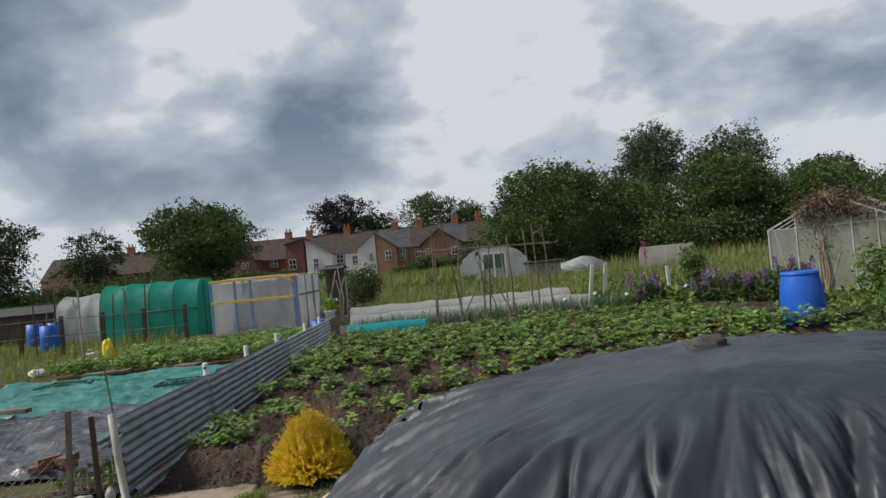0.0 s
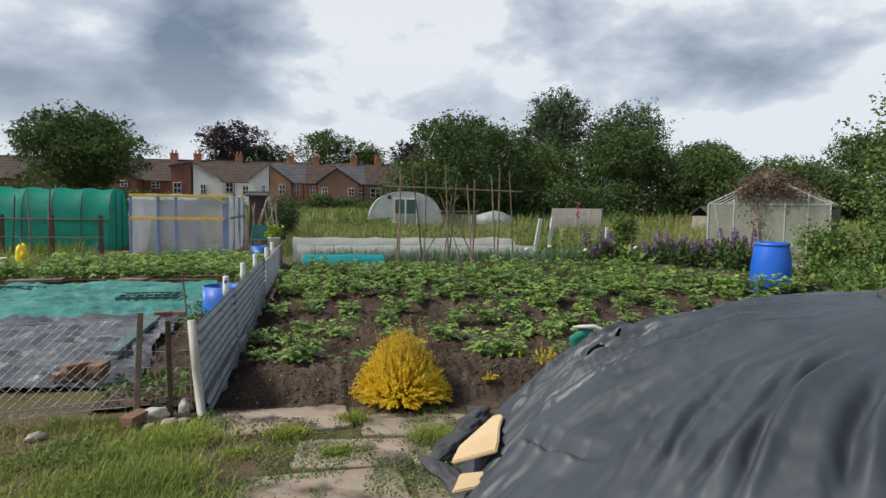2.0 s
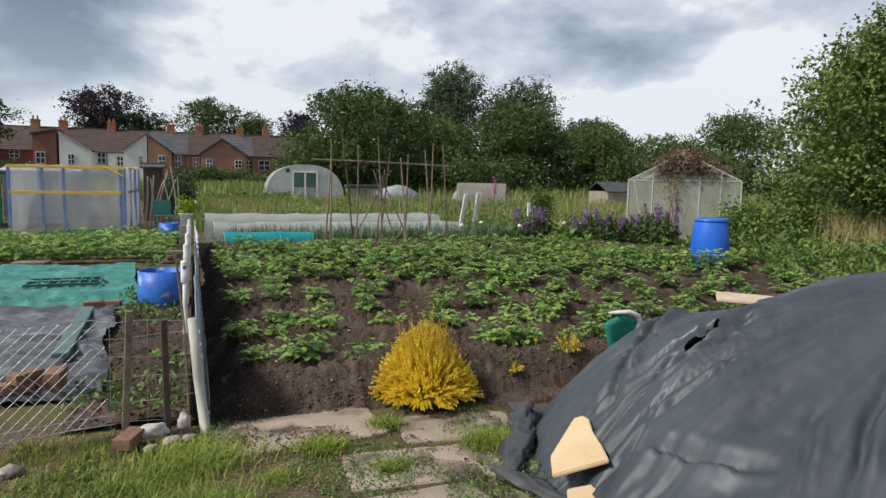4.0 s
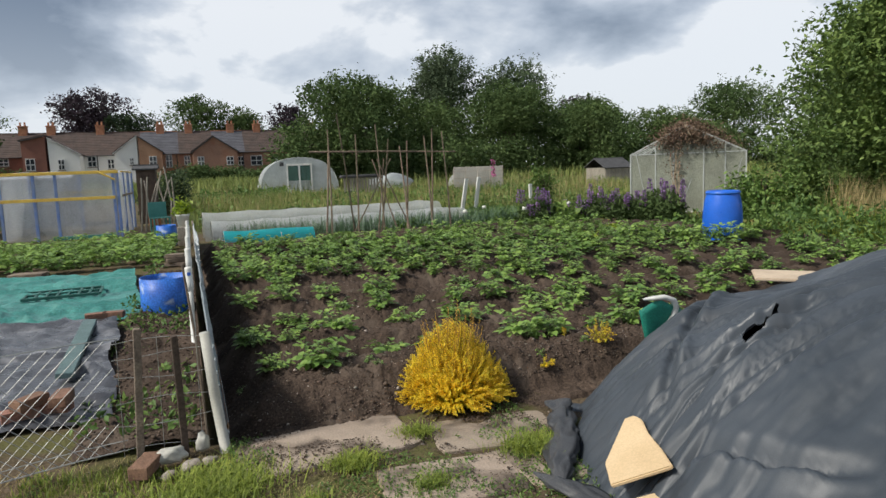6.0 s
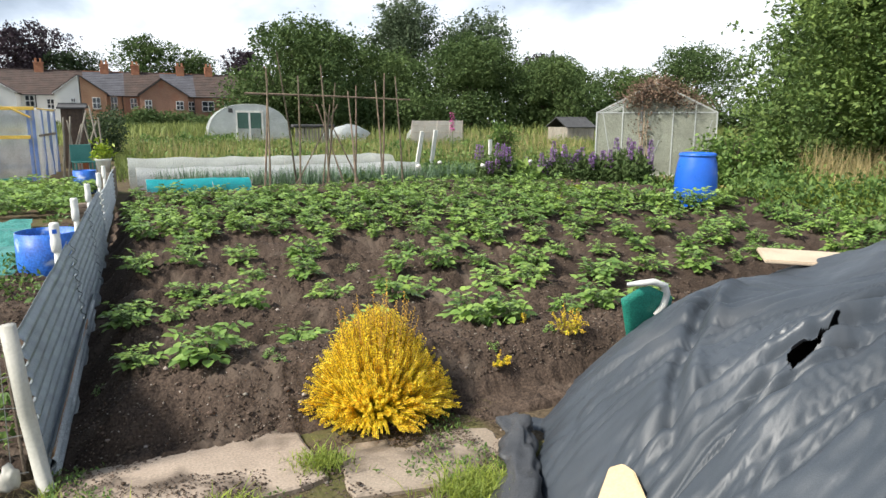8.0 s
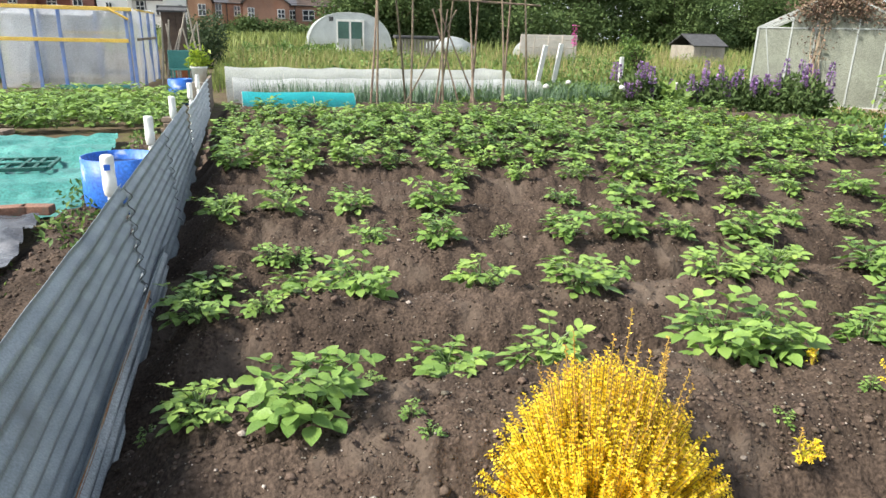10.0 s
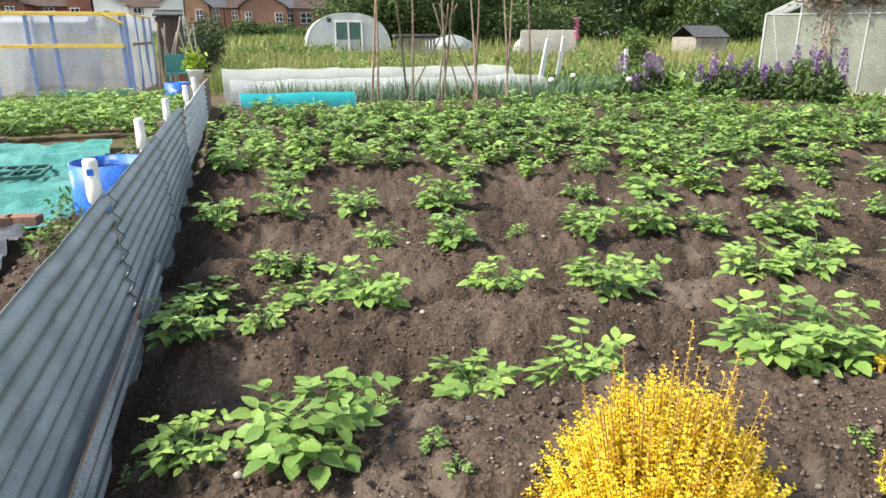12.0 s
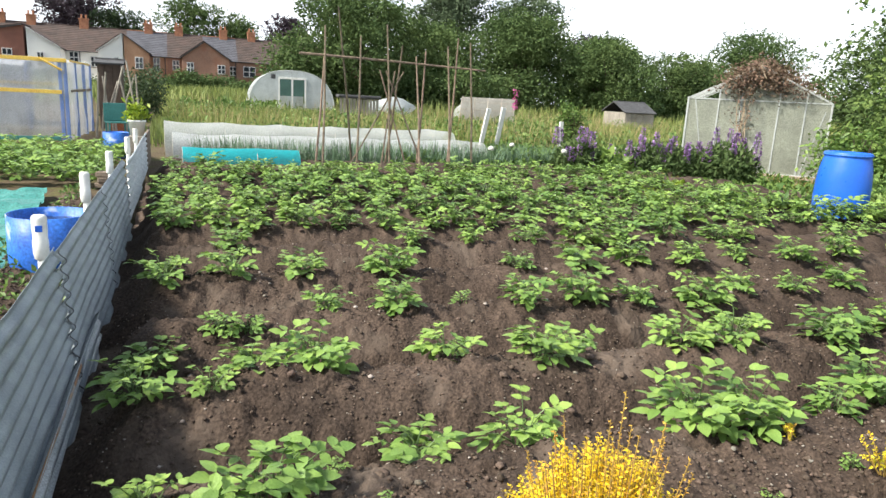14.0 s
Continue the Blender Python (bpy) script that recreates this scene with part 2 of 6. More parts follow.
LUPIN = mat("purple_flower", (0.36, 0.21, 0.42), (0.22, 0.12, 0.30), 5, 0.6, 0.0, 40, island=0.4, thin=0.25)
PINK = mat("pink_flower", (0.60, 0.10, 0.34), None, 8, 0.6, 0.0, 40, island=0.3, thin=0.25)
WHITE_FLOWER = mat("white_flower", (0.75, 0.75, 0.68), None, 8, 0.6, 0.0, 40, thin=0.2)
BARK = mat("bark", (0.11, 0.085, 0.06), (0.065, 0.05, 0.04), 8, 0.95, 0.7, 30)
LEAF_APPLE = mat("apple_leaf", (0.158, 0.230, 0.062), (0.082, 0.138, 0.040), 0.8, 0.6, 0.0, 40, island=0.28, thin=0.27, spec=0.2)
LEAF_A = mat("hazel_leaf", (0.104, 0.154, 0.052), (0.062, 0.102, 0.036), 0.22, 0.75, 0.0, 40, island=0.22, thin=0.22, spec=0.15)
LEAF_B = mat("grey_green_leaf", (0.112, 0.150, 0.085), (0.076, 0.110, 0.060), 0.22, 0.75, 0.0, 40, island=0.22, thin=0.22, spec=0.15)
LEAF_DARK = mat("dark_green_leaf", (0.06, 0.095, 0.035), (0.038, 0.065, 0.026), 0.22, 0.65, 0.0, 40, island=0.35, thin=0.2)
LEAF_PURPLE = mat("copper_leaf", (0.05, 0.032, 0.042), (0.03, 0.022, 0.03), 0.22, 0.65, 0.0, 40, island=0.35, thin=0.15)
VINE = mat("dry_vine_leaf", (0.19, 0.13, 0.085), (0.12, 0.080, 0.055), 2, 0.8, 0.0, 40, island=0.4, thin=0.15)
ALU = mat("aluminium", (0.50, 0.52, 0.49), (0.40, 0.42, 0.40), 5, 0.45, 0.0, 40, metallic=0.25, fine=0.1)
GLASS = netting("algae_glass", (0.43, 0.45, 0.37), 0.86, 0.25)
ROOF_GLASS = netting("roof_glass", (0.55, 0.58, 0.52), 0.5, 0.2)
DRY_STEM = mat("dry_stem", (0.42, 0.34, 0.24), (0.30, 0.23, 0.16), 12, 0.9, 0.3, 60)
TAWNY = mat("tawny_weed", (0.30, 0.27, 0.08), (0.22, 0.19, 0.07), 1.2, 0.7, 0.0, 40, island=0.35, thin=0.25)
RAGGED = netting("ragged_polythene", (0.36, 0.35, 0.31), 0.82, 0.4)
BOARD_PALE = mat("faded_board", (0.56, 0.45, 0.33), (0.47, 0.37, 0.27), 4, 0.8, 0.15, 80, fine=0.12, stain=(0.36, 0.27, 0.2), stain_scale=6, stain_at=0.62)
POLY = netting("polythene", (0.62, 0.66, 0.66), 0.80, 0.35)
FELT = mat("shed_felt", (0.07, 0.07, 0.072), None, 4, 0.9, 0.3, 50)
GREYWOOD = mat("grey_board", (0.33, 0.30, 0.25), (0.25, 0.22, 0.18), 3, 0.9, 0.3, 50, objrand=0.15)
YELLOW = mat("yellow_bag", (0.80, 0.62, 0.03), (0.7, 0.5, 0.03), 6, 0.5, 0.2, 40)
GREEN_TRAY = mat("dark_green_plastic", (0.02, 0.10, 0.08), None, 5, 0.5, 0.1, 40)

# ---- mesh helpers ----


def mesh_np(name, verts, faces, material, smooth=False):
    """A mesh from an (n, 3) array of places and an (m, k) array of corners."""
    me = bpy.data.meshes.new(name)
    verts, faces = np.asarray(verts, np.float32), np.asarray(faces, np.int32)
    k = faces.shape[1]
    me.vertices.add(len(verts))
    me.vertices.foreach_set("co", verts.ravel())
    me.loops.add(faces.size)
    me.loops.foreach_set("vertex_index", faces.ravel())
    me.polygons.add(len(faces))
    me.polygons.foreach_set("loop_start", np.arange(0, faces.size, k, dtype=np.int32))
    me.update(calc_edges=True)
    me.validate()
    if smooth:
        me.polygons.foreach_set("use_smooth", np.ones(len(me.polygons), bool))
    me.materials.append(material)
    return me


def part(name, bm, material, parent=None, label="", smooth=False):
    """Links a bmesh, or a ready mesh, as one object under a thing."""
    if isinstance(bm, bmesh.types.BMesh):
        me = bpy.data.meshes.new(name)
        bm.to_mesh(me)
        bm.free()
        me.materials.append(material)
        if smooth:
            me.polygons.foreach_set("use_smooth", np.ones(len(me.polygons), bool))
    else:
        me = bm
    ob = new(name, me)
    if parent is not None:
        ob.parent = parent
    if label:
        ob["label"] = label
    return ob


def thing(name, label, category, m=None, group="", kind=""):
    ob = new(name)
    ob.empty_display_size = 0.1
    if m is not None:
        ob.matrix_basis = m
    return tagged(ob, label, category, group, kind)


def add_box(bm, lo, hi, bevel=0.0, m=None):
    lo, hi = Vector(lo), Vector(hi)
    r = bmesh.ops.create_cube(bm, size=1.0)
    vs = r["verts"]
    for v in vs:
        v.co = Vector([(lo[i] + hi[i]) / 2 + v.co[i] * (hi[i] - lo[i]) for i in range(3)])
    if bevel:
        es = list({ed for v in vs for ed in v.link_edges})
        r = bmesh.ops.bevel(bm, geom=es, offset=bevel, segments=2, affect="EDGES", profile=0.6)
        vs = list({v for f in r["faces"] for v in f.verts} | {v for v in vs if v.is_valid})
    if m is not None:
        bmesh.ops.transform(bm, matrix=m, verts=vs)
    return vs


def box(lo, hi, bevel=0.0, m=None):
    bm = bmesh.new()
    add_box(bm, lo, hi, bevel, m)
    return bm


def tube_np(points, radii, sides=8, cap=True):
    """Places and corners of a tube along points."""
    points = [Vector(p) for p in points]
    radii = radii if hasattr(radii, "__len__") else [radii] * len(points)
    vs, fs = [], []
    side = None
    for i, p in enumerate(points):
        d = (points[min(i + 1, len(points) - 1)] - points[max(i - 1, 0)]).normalized()
        if side is None:
            side = d.orthogonal().normalized()
        side = (side - d * side.dot(d)).normalized()
        up = d.cross(side)
        for k in range(sides):
            a = 2 * math.pi * k / sides
            vs.append(p + (side * math.cos(a) + up * math.sin(a)) * radii[i])
    for i in range(len(points) - 1):
        for k in range(sides):
            a, b = i * sides + k, i * sides + (k + 1) % sides
            fs.append((a, b, b + sides, a + sides))
    if cap:
        for first, r in ((0, radii[0]), ((len(points) - 1) * sides, radii[-1])):
            c = len(vs)
            vs.append(sum((vs[first + k] for k in range(sides)), Vector()) / sides)
            for k in range(sides):
                fs.append((first + k, first + (k + 1) % sides, c, c))
    return np.array([tuple(v) for v in vs]), fs


def tubes(lines, sides=8):
    """A bmesh of several tubes: (points, radii) each."""
    bm = bmesh.new()
    for pts, rad in lines:
        v, f = tube_np(pts, rad, sides)
        bv = [bm.verts.new(c) for c in v]
        for q in f:
            bm.faces.new([bv[i] for i in dict.fromkeys(q)])
    return bm


def lathe(profile, sides=32):
    """A turned bmesh from (radius, height) pairs."""
    bm = bmesh.new()
    rings = [[bm.verts.new((r * math.cos(2 * math.pi * k / sides), r * math.sin(2 * math.pi * k / sides), z)) for k in range(sides)] for r, z in profile]
    for a, b in zip(rings, rings[1:]):
        for k in range(sides):
            bm.faces.new((a[k], a[(k + 1) % sides], b[(k + 1) % sides], b[k]))
    bmesh.ops.recalc_face_normals(bm, faces=bm.faces)
    return bm


def hash2(ix, iy, seed):
    h = np.sin(ix * 127.1 + iy * 311.7 + seed * 74.7) * 43758.5453
    return h - np.floor(h)


def value_noise(x, y, seed=0):
    ix, iy = np.floor(x), np.floor(y)
    fx, fy = x - ix, y - iy
    fx, fy = fx * fx * (3 - 2 * fx), fy * fy * (3 - 2 * fy)
    a, b = hash2(ix, iy, seed), hash2(ix + 1, iy, seed)
    c, d = hash2(ix, iy + 1, seed), hash2(ix + 1, iy + 1, seed)
    return (a * (1 - fx) + b * fx) * (1 - fy) + (c * (1 - fx) + d * fx) * fy - 0.5


def fbm(x, y, seed=0, octaves=4, gain=0.5):
    out, amp = 0, 1
    for o in range(octaves):
        out = out + amp * value_noise(x, y, seed + o)
        x, y, amp = x * 2.03 + 5.1, y * 2.03 + 1.7, amp * gain
    return out


def grid_np(xs, ys, zfun):
    X, Y = np.meshgrid(xs, ys)
    Z = zfun(X, Y)
    nx, ny = len(xs), len(ys)
    v = np.stack([X, Y, Z], -1).reshape(-1, 3)
    i = np.arange(nx * ny).reshape(ny, nx)
    f = np.stack([i[:-1, :-1], i[:-1, 1:], i[1:, 1:], i[1:, :-1]], -1).reshape(-1, 4)
    return v, f


def leaves_np(centres, sizes, rng, width=0.55, dirs=None, droop=0.3, up=0.4):
    """Folded leaves, six corners each in two quads, at the given places."""
    n = len(centres)
    if dirs is None:
        dirs = rng.normal(size=(n, 3))
        dirs[:, 2] = dirs[:, 2] * 0.6 - droop
    d = dirs / np.linalg.norm(dirs, axis=1, keepdims=True)
    nrm = rng.normal(size=(n, 3)) * 0.7 + np.array([0, 0, up + 0.5])
    s = np.cross(d, nrm)
    s /= np.linalg.norm(s, axis=1, keepdims=True) + 1e-9
    u = np.cross(s, d)
    L = np.asarray(sizes).reshape(-1, 1) * np.ones((n, 1))
    W = L * width * 0.5
    fold = 0.22 * W
    tip = centres + d * L - u * L * 0.12
    mid = centres + d * L * 0.5
    v = np.stack([centres, mid + s * W * 0.95 + u * fold, tip, mid - s * W * 0.95 + u * fold], 1).reshape(-1, 3)
    b = np.arange(n)[:, None] * 4
    f = np.concatenate([b + np.array([[0, 1, 2]]), b + np.array([[0, 2, 3]])], 0)
    return v, f


def blades_np(base, height, lean, width, rng):
    """Grass blades of two triangles: base places, heights."""
    n = len(base)
    a = rng.uniform(0, 2 * math.pi, n)
    d = np.stack([np.cos(a), np.sin(a), np.zeros(n)], 1)
    s = np.stack([-np.sin(a), np.cos(a), np.zeros(n)], 1)
    h = np.asarray(height).reshape(-1, 1) * np.ones((n, 1))
    ln = np.abs(rng.normal(0, lean, (n, 1))) * h
    z = np.array([[0, 0, 1.0]])
    w = np.asarray(width).reshape(-1, 1) * np.ones((n, 1)) / 2
    mid = base + z * h * 0.6 + d * ln * 0.35
    v = np.stack([base - s * w, base + s * w, mid + s * w * 0.8, mid - s * w * 0.8, base + z * h + d * ln], 1).reshape(-1, 3)
    b = np.arange(n)[:, None] * 5
    f = np.concatenate([b + np.array([[0, 1, 2]]), b + np.array([[0, 2, 3]]), b + np.array([[3, 2, 4]])], 0)
    return v, f


def lumps_np(places, sizes, rng, flat=0.7):
    """Small uneven stones: squashed octahedra cut once."""
    base = np.array([(1, 0, 0), (-1, 0, 0), (0, 1, 0), (0, -1, 0), (0, 0, 1), (0, 0, -1),
                     (.6, .6, .5), (-.6, .6, .5), (.6, -.6, .5), (-.6, -.6, .5)], float)
    tri = np.array([(0, 6, 8), (4, 8, 6), (4, 6, 7), (2, 7, 6), (2, 6, 0), (4, 7, 9), (1, 9, 7), (2, 1, 7), (4, 9, 8), (3, 8, 9), (3, 9, 1),
                    (3, 0, 8), (5, 0, 3), (5, 3, 1), (5, 1, 2), (5, 2, 0)])
    n = len(places)
    v = base[None] * (1 + rng.uniform(-0.28, 0.28, (n, 10, 3)))
    a = rng.uniform(0, 6.28, n)
    ca, sa = np.cos(a)[:, None], np.sin(a)[:, None]
    x, y = v[..., 0] * ca - v[..., 1] * sa, v[..., 0] * sa + v[..., 1] * ca
    v = np.stack([x, y, v[..., 2] * flat], -1) * np.asarray(sizes)[:, None, None] + np.asarray(places)[:, None]
    f = (tri[None] + (np.arange(n) * 10)[:, None, None]).reshape(-1, 3)
    return v.reshape(-1, 3), f

# ---- ground ----
FENCE_X = -1.68
BED = (FENCE_X + 0.02, 8.2, 5.55, 15.4)


def ground_z(x, y):
    far = np.clip((y - 30) / 60, 0, 1)
    inside = np.clip(np.minimum(np.minimum(x + 1.76, 8.0 - x), np.minimum(y - 5.62, 15.3 - y)) / 0.15, 0, 1)
    return -0.012 + 0.03 * fbm(x * 0.7, y * 0.7, 3) + 0.014 * fbm(x * 5, y * 5, 4, 3) + 0.35 * far - 0.4 * inside


xs = np.unique(np.concatenate([np.linspace(-900, -20, 18), np.linspace(-20, -6, 40), np.linspace(-6, 4, 150), np.linspace(4, 20, 60), np.linspace(20, 900, 22)]))
ys = np.unique(np.concatenate([np.linspace(-900, -4, 18), np.linspace(-4, 9, 180), np.linspace(9, 30, 70), np.linspace(30, 900, 30)]))
ground = new("ground", mesh_np("ground", *grid_np(xs, ys, ground_z), EARTH, True))
tagged(ground, "trodden allotment earth with thin patchy grass", "ground", kind="structure")

CREST0, PITCH = 6.12, 0.79


def bed_z(x, y):
    wob = 0.07 * fbm(x * 0.8, y * 0.3, 11, 3)
    yy = y + 0.05 * (x + 0.7) + wob
    ph = (yy - CREST0) / PITCH
    ridge = (0.5 + 0.5 * np.cos(2 * math.pi * ph)) ** 0.34
    depth = 0.40 + 0.06 * fbm(x * 1.1, y * 1.1, 21, 2)
    z = 0.245 - depth * (1 - ridge)
    front = np.clip((yy - 5.58) / 0.22, 0, 1)
    z = np.where(yy < CREST0, 0.02 + (0.215 + 0.02 * fbm(x * 3, y, 5)) * front ** 0.8, z)
    z = z + 0.04 * fbm(x * 3.3, y * 3.3, 31, 3) + 0.055 * np.abs(fbm(x * 9, y * 9, 41, 4, 0.65)) + 0.018 * fbm(x * 21, y * 21, 51, 3, 0.7)
    z = z - 0.14 * np.clip((5.52 - 0.22 * np.clip((x - 0.05) / 0.2, 0, 1) - y) / 0.08, 0, 1)
    edge = np.clip(np.minimum(x - BED[0], BED[1] - x) / 0.36, 0, 1)
    edge = edge * edge * (3 - 2 * edge)
    return z * (0.3 + 0.7 * edge) - 0.02 - 0.13 * (1 - edge)


bx = np.unique(np.concatenate([np.arange(BED[0], 2.6, 0.0155), np.arange(2.6, BED[1], 0.05)]))
by = np.unique(np.concatenate([np.arange(BED[2] - 0.36, 8.6, 0.0155), np.arange(8.6, BED[3] + 0.6, 0.04)]))
bed = new("soil_bed", mesh_np("soil_bed", *grid_np(bx, by, bed_z), SOIL, True))
tagged(bed, "dark ridged soil bed earthed up for potatoes", "soil", kind="structure")

rng = np.random.RandomState(3)
n = 38000
px, py = rng.uniform(BED[0] + 0.05, 4.0, n), 5.58 + rng.uniform(0, 1, n) ** 1.6 * 5.0
ps = 0.002 + 0.008 * rng.uniform(0, 1, n) ** 3 + 0.020 * (rng.uniform(size=n) > 0.98) * rng.uniform(0.2, 1, n) ** 2
pz = bed_z(px, py) + ps * 0.25
clods = new("soil_clods", mesh_np("soil_clods", *lumps_np(np.stack([px, py, pz], 1), ps, rng, 0.8), CLOD))
tagged(clods, "loose crumbly lumps of dark soil on the ridges", "soil clods", kind="stuff")
n = 5500
px, py = rng.uniform(BED[0] + 0.05, 4.0, n), 5.58 + rng.uniform(0, 1, n) ** 1.5 * 5
ps = rng.uniform(0.0018, 0.0055, n) * (1 + 1.8 * (rng.uniform(size=n) > 0.95))
pebbles = new("pebbles", mesh_np("pebbles", *lumps_np(np.stack([px, py, bed_z(px, py) + ps * 0.3], 1), ps, rng), STONE, True))
tagged(pebbles, "small pale pebbles scattered over the soil", "pebbles", kind="stuff")

sx, sy = np.arange(-2.55, FENCE_X - 0.06, 0.025), np.arange(5.6, 13.2, 0.03)
strip_z = lambda x, y: 0.03 + 0.05 * fbm(x * 3, y * 3, 33, 3) + 0.05 * np.abs(fbm(x * 9, y * 9, 34, 3, 0.6)) - 0.06 * np.clip((-2.4 - x) / 0.15, 0, 1)
strip = new("soil_strip", mesh_np("soil_strip", *grid_np(sx, sy, strip_z), SOIL, True))
tagged(strip, "strip of bare dug soil beside the corrugated fence", "soil", kind="structure")
n = 4000
px, py = rng.uniform(-2.45, FENCE_X - 0.08, n), rng.uniform(5.65, 13, n)
ps = 0.003 + 0.014 * rng.uniform(0, 1, n) ** 3
strip_lumps = new("strip_clods", mesh_np("strip_clods", *lumps_np(np.stack([px, py, strip_z(px, py) + ps * 0.25], 1), ps, rng, 0.8), CLOD))
tagged(strip_lumps, "loose lumps of soil beside the fence", "soil clods", kind="stuff")

n = 9000
px, py = rng.uniform(-1.6, 0.3, n), 5.55 - np.abs(rng.normal(0, 0.75, n))
ok = (py > 3.6) & (fbm(px * 2.6, py * 2.6, 71, 3) + 0.22 * (py - 5.0) > 0.08)
px, py = px[ok], py[ok]
n = len(px)
ps = rng.uniform(0.0015, 0.006, n) * (1 + 1.2 * (rng.uniform(size=n) > 0.95))
spill = new("spilt_soil", mesh_np("spilt_soil", *lumps_np(np.stack([px, py, 0.008 + ps * 0.3], 1), ps, rng, 0.6), CLOD, True))
tagged(spill, "crumbs of soil spilt over the slabs", "soil crumbs", kind="stuff")
n = 2600
px, py = rng.uniform(-6, 1.2, n), rng.uniform(-1.5, 5.55, n)
ps = rng.uniform(0.003, 0.012, n)
grit = new("path_grit", mesh_np("path_grit", *lumps_np(np.stack([px, py, ground_z(px, py) + ps * 0.3], 1), ps, rng, 0.6), STONE, True))
tagged(grit, "small grit and pebbles trodden into the path", "grit", kind="stuff")

# ---- concrete slab path ----
SLABS = ((-1.6, 4.98, 1.0, 0.55, 3), (-0.58, 4.88, 0.75, 0.46, -8), (-1.02, 4.38, 0.72, 0.46, -5), (-0.28, 4.30, 0.6, 0.5, 8), (-1.25, 3.75, 0.9, 0.52, 4), (-0.35, 3.65, 0.8, 0.55, -3))
path = thing("slab_path", "worn concrete slabs smeared with soil and weeds", "paving", kind="structure")
srng = random.Random(4)
for x, y, w, d, a in SLABS:
    rim = []
    for k in range(28):
        u = k / 28 * 4
        ex, ey = ((u, 0), (1, u - 1), (3 - u, 1), (0, 4 - u))[int(u)]
        cut = 0.05 if k % 7 == 0 else 0.02
        rim.append((w * (ex + (0.5 - ex) * srng.uniform(0, cut) * 2), d * (ey + (0.5 - ey) * srng.uniform(0, cut) * 2.4)))
    bm = bmesh.new()
    lo = [bm.verts.new((px_, py_, -0.05)) for px_, py_ in rim]
    up = [bm.verts.new((px_, py_, 0.004)) for px_, py_ in rim]
    top = [bm.verts.new((w / 2 + (px_ - w / 2) * 0.975, d / 2 + (py_ - d / 2) * 0.965, 0.012)) for px_, py_ in rim]
    for k in range(28):
        bm.faces.new((lo[k - 1], lo[k], up[k], up[k - 1]))
        bm.faces.new((up[k - 1], up[k], top[k], top[k - 1]))
    bm.faces.new(top)
    part("slab", bm, CONCRETE, path).matrix_basis = pose(x, y, -0.012, srng.uniform(-1, 1), srng.uniform(-1, 1), a)

# ---- corrugated fence ----
fence = thing("corrugated_fence", "low fence of grey corrugated steel sheets on pipe posts", "fence")
PITCH_C = 0.077


def sheet(y0, y1, z0, z1, x, mtl, lean=0.0):
    nz = 64
    ysn = np.linspace(y0, y1, 40)
    zsn = np.linspace(z0, z1, nz)
    Yg, Zg = np.meshgrid(ysn, zsn)
    dent = 0.012 * fbm(Yg * 1.2, Zg * 2.0, int(y0 * 10), 3)
    Xg = x + 0.014 * np.sin(2 * math.pi * (Zg - z0) / PITCH_C) + dent + lean * (Zg - z0)
    Zb = Zg + 0.008 * fbm(Yg * 3, Zg * 0.2, int(y0 * 7), 2)
    v = np.stack([Xg, Yg, Zb], -1).reshape(-1, 3)
    i = np.arange(nz * 40).reshape(nz, 40)
    f = np.stack([i[:-1, :-1], i[:-1, 1:], i[1:, 1:], i[1:, :-1]], -1).reshape(-1, 4)
    ob = part("sheet", mesh_np("sheet", v, f, mtl, True), mtl, fence)
    solid = ob.modifiers.new("thickness", "SOLIDIFY")
    solid.thickness = 0.0025
    return ob


SHEETS = ((5.50, 7.62, -0.124, 0.64, 0.029, ZINC), (7.58, 9.42, -0.134, 0.63, 0.039, ZINC), (9.38, 11.6, -0.134, 0.62, 0.029, ZINC),
          (11.55, 13.8, 0.02, 0.60, 0.02, ZINC_OLD), (13.75, 16.2, 0.0, 0.58, 0.0, ZINC_OLD))
for k, (y0, y1, z0, z1, dx, mtl) in enumerate(SHEETS):
    sheet(y0, y1, z0, z1, FENCE_X + dx, mtl, -0.06 if k < 3 else 0.0)
skirt = sheet(5.6, 8.4, -0.15, 0.1, FENCE_X + 0.035, ZINC_OLD)
skirt.name = "skirt_sheet"
band = sheet(5.55, 7.6, 0.07, 0.10, FENCE_X + 0.036, RUST)
# thin dark strips proud of the sheets paint the shadow at each overlap
for y0, dx in ((7.600, 0.045), (9.40, 0.045)):
    seam = sheet(y0, y0 + 0.010, -0.05, 0.633, FENCE_X + dx, FELT, -0.06)
    seam.name, seam["label"] = "overlap_seam", "dark strip painting the shadow line where two sheets overlap"
band.name, band["label"] = "rust_streak", "rusty weathered overlap along the sheet"
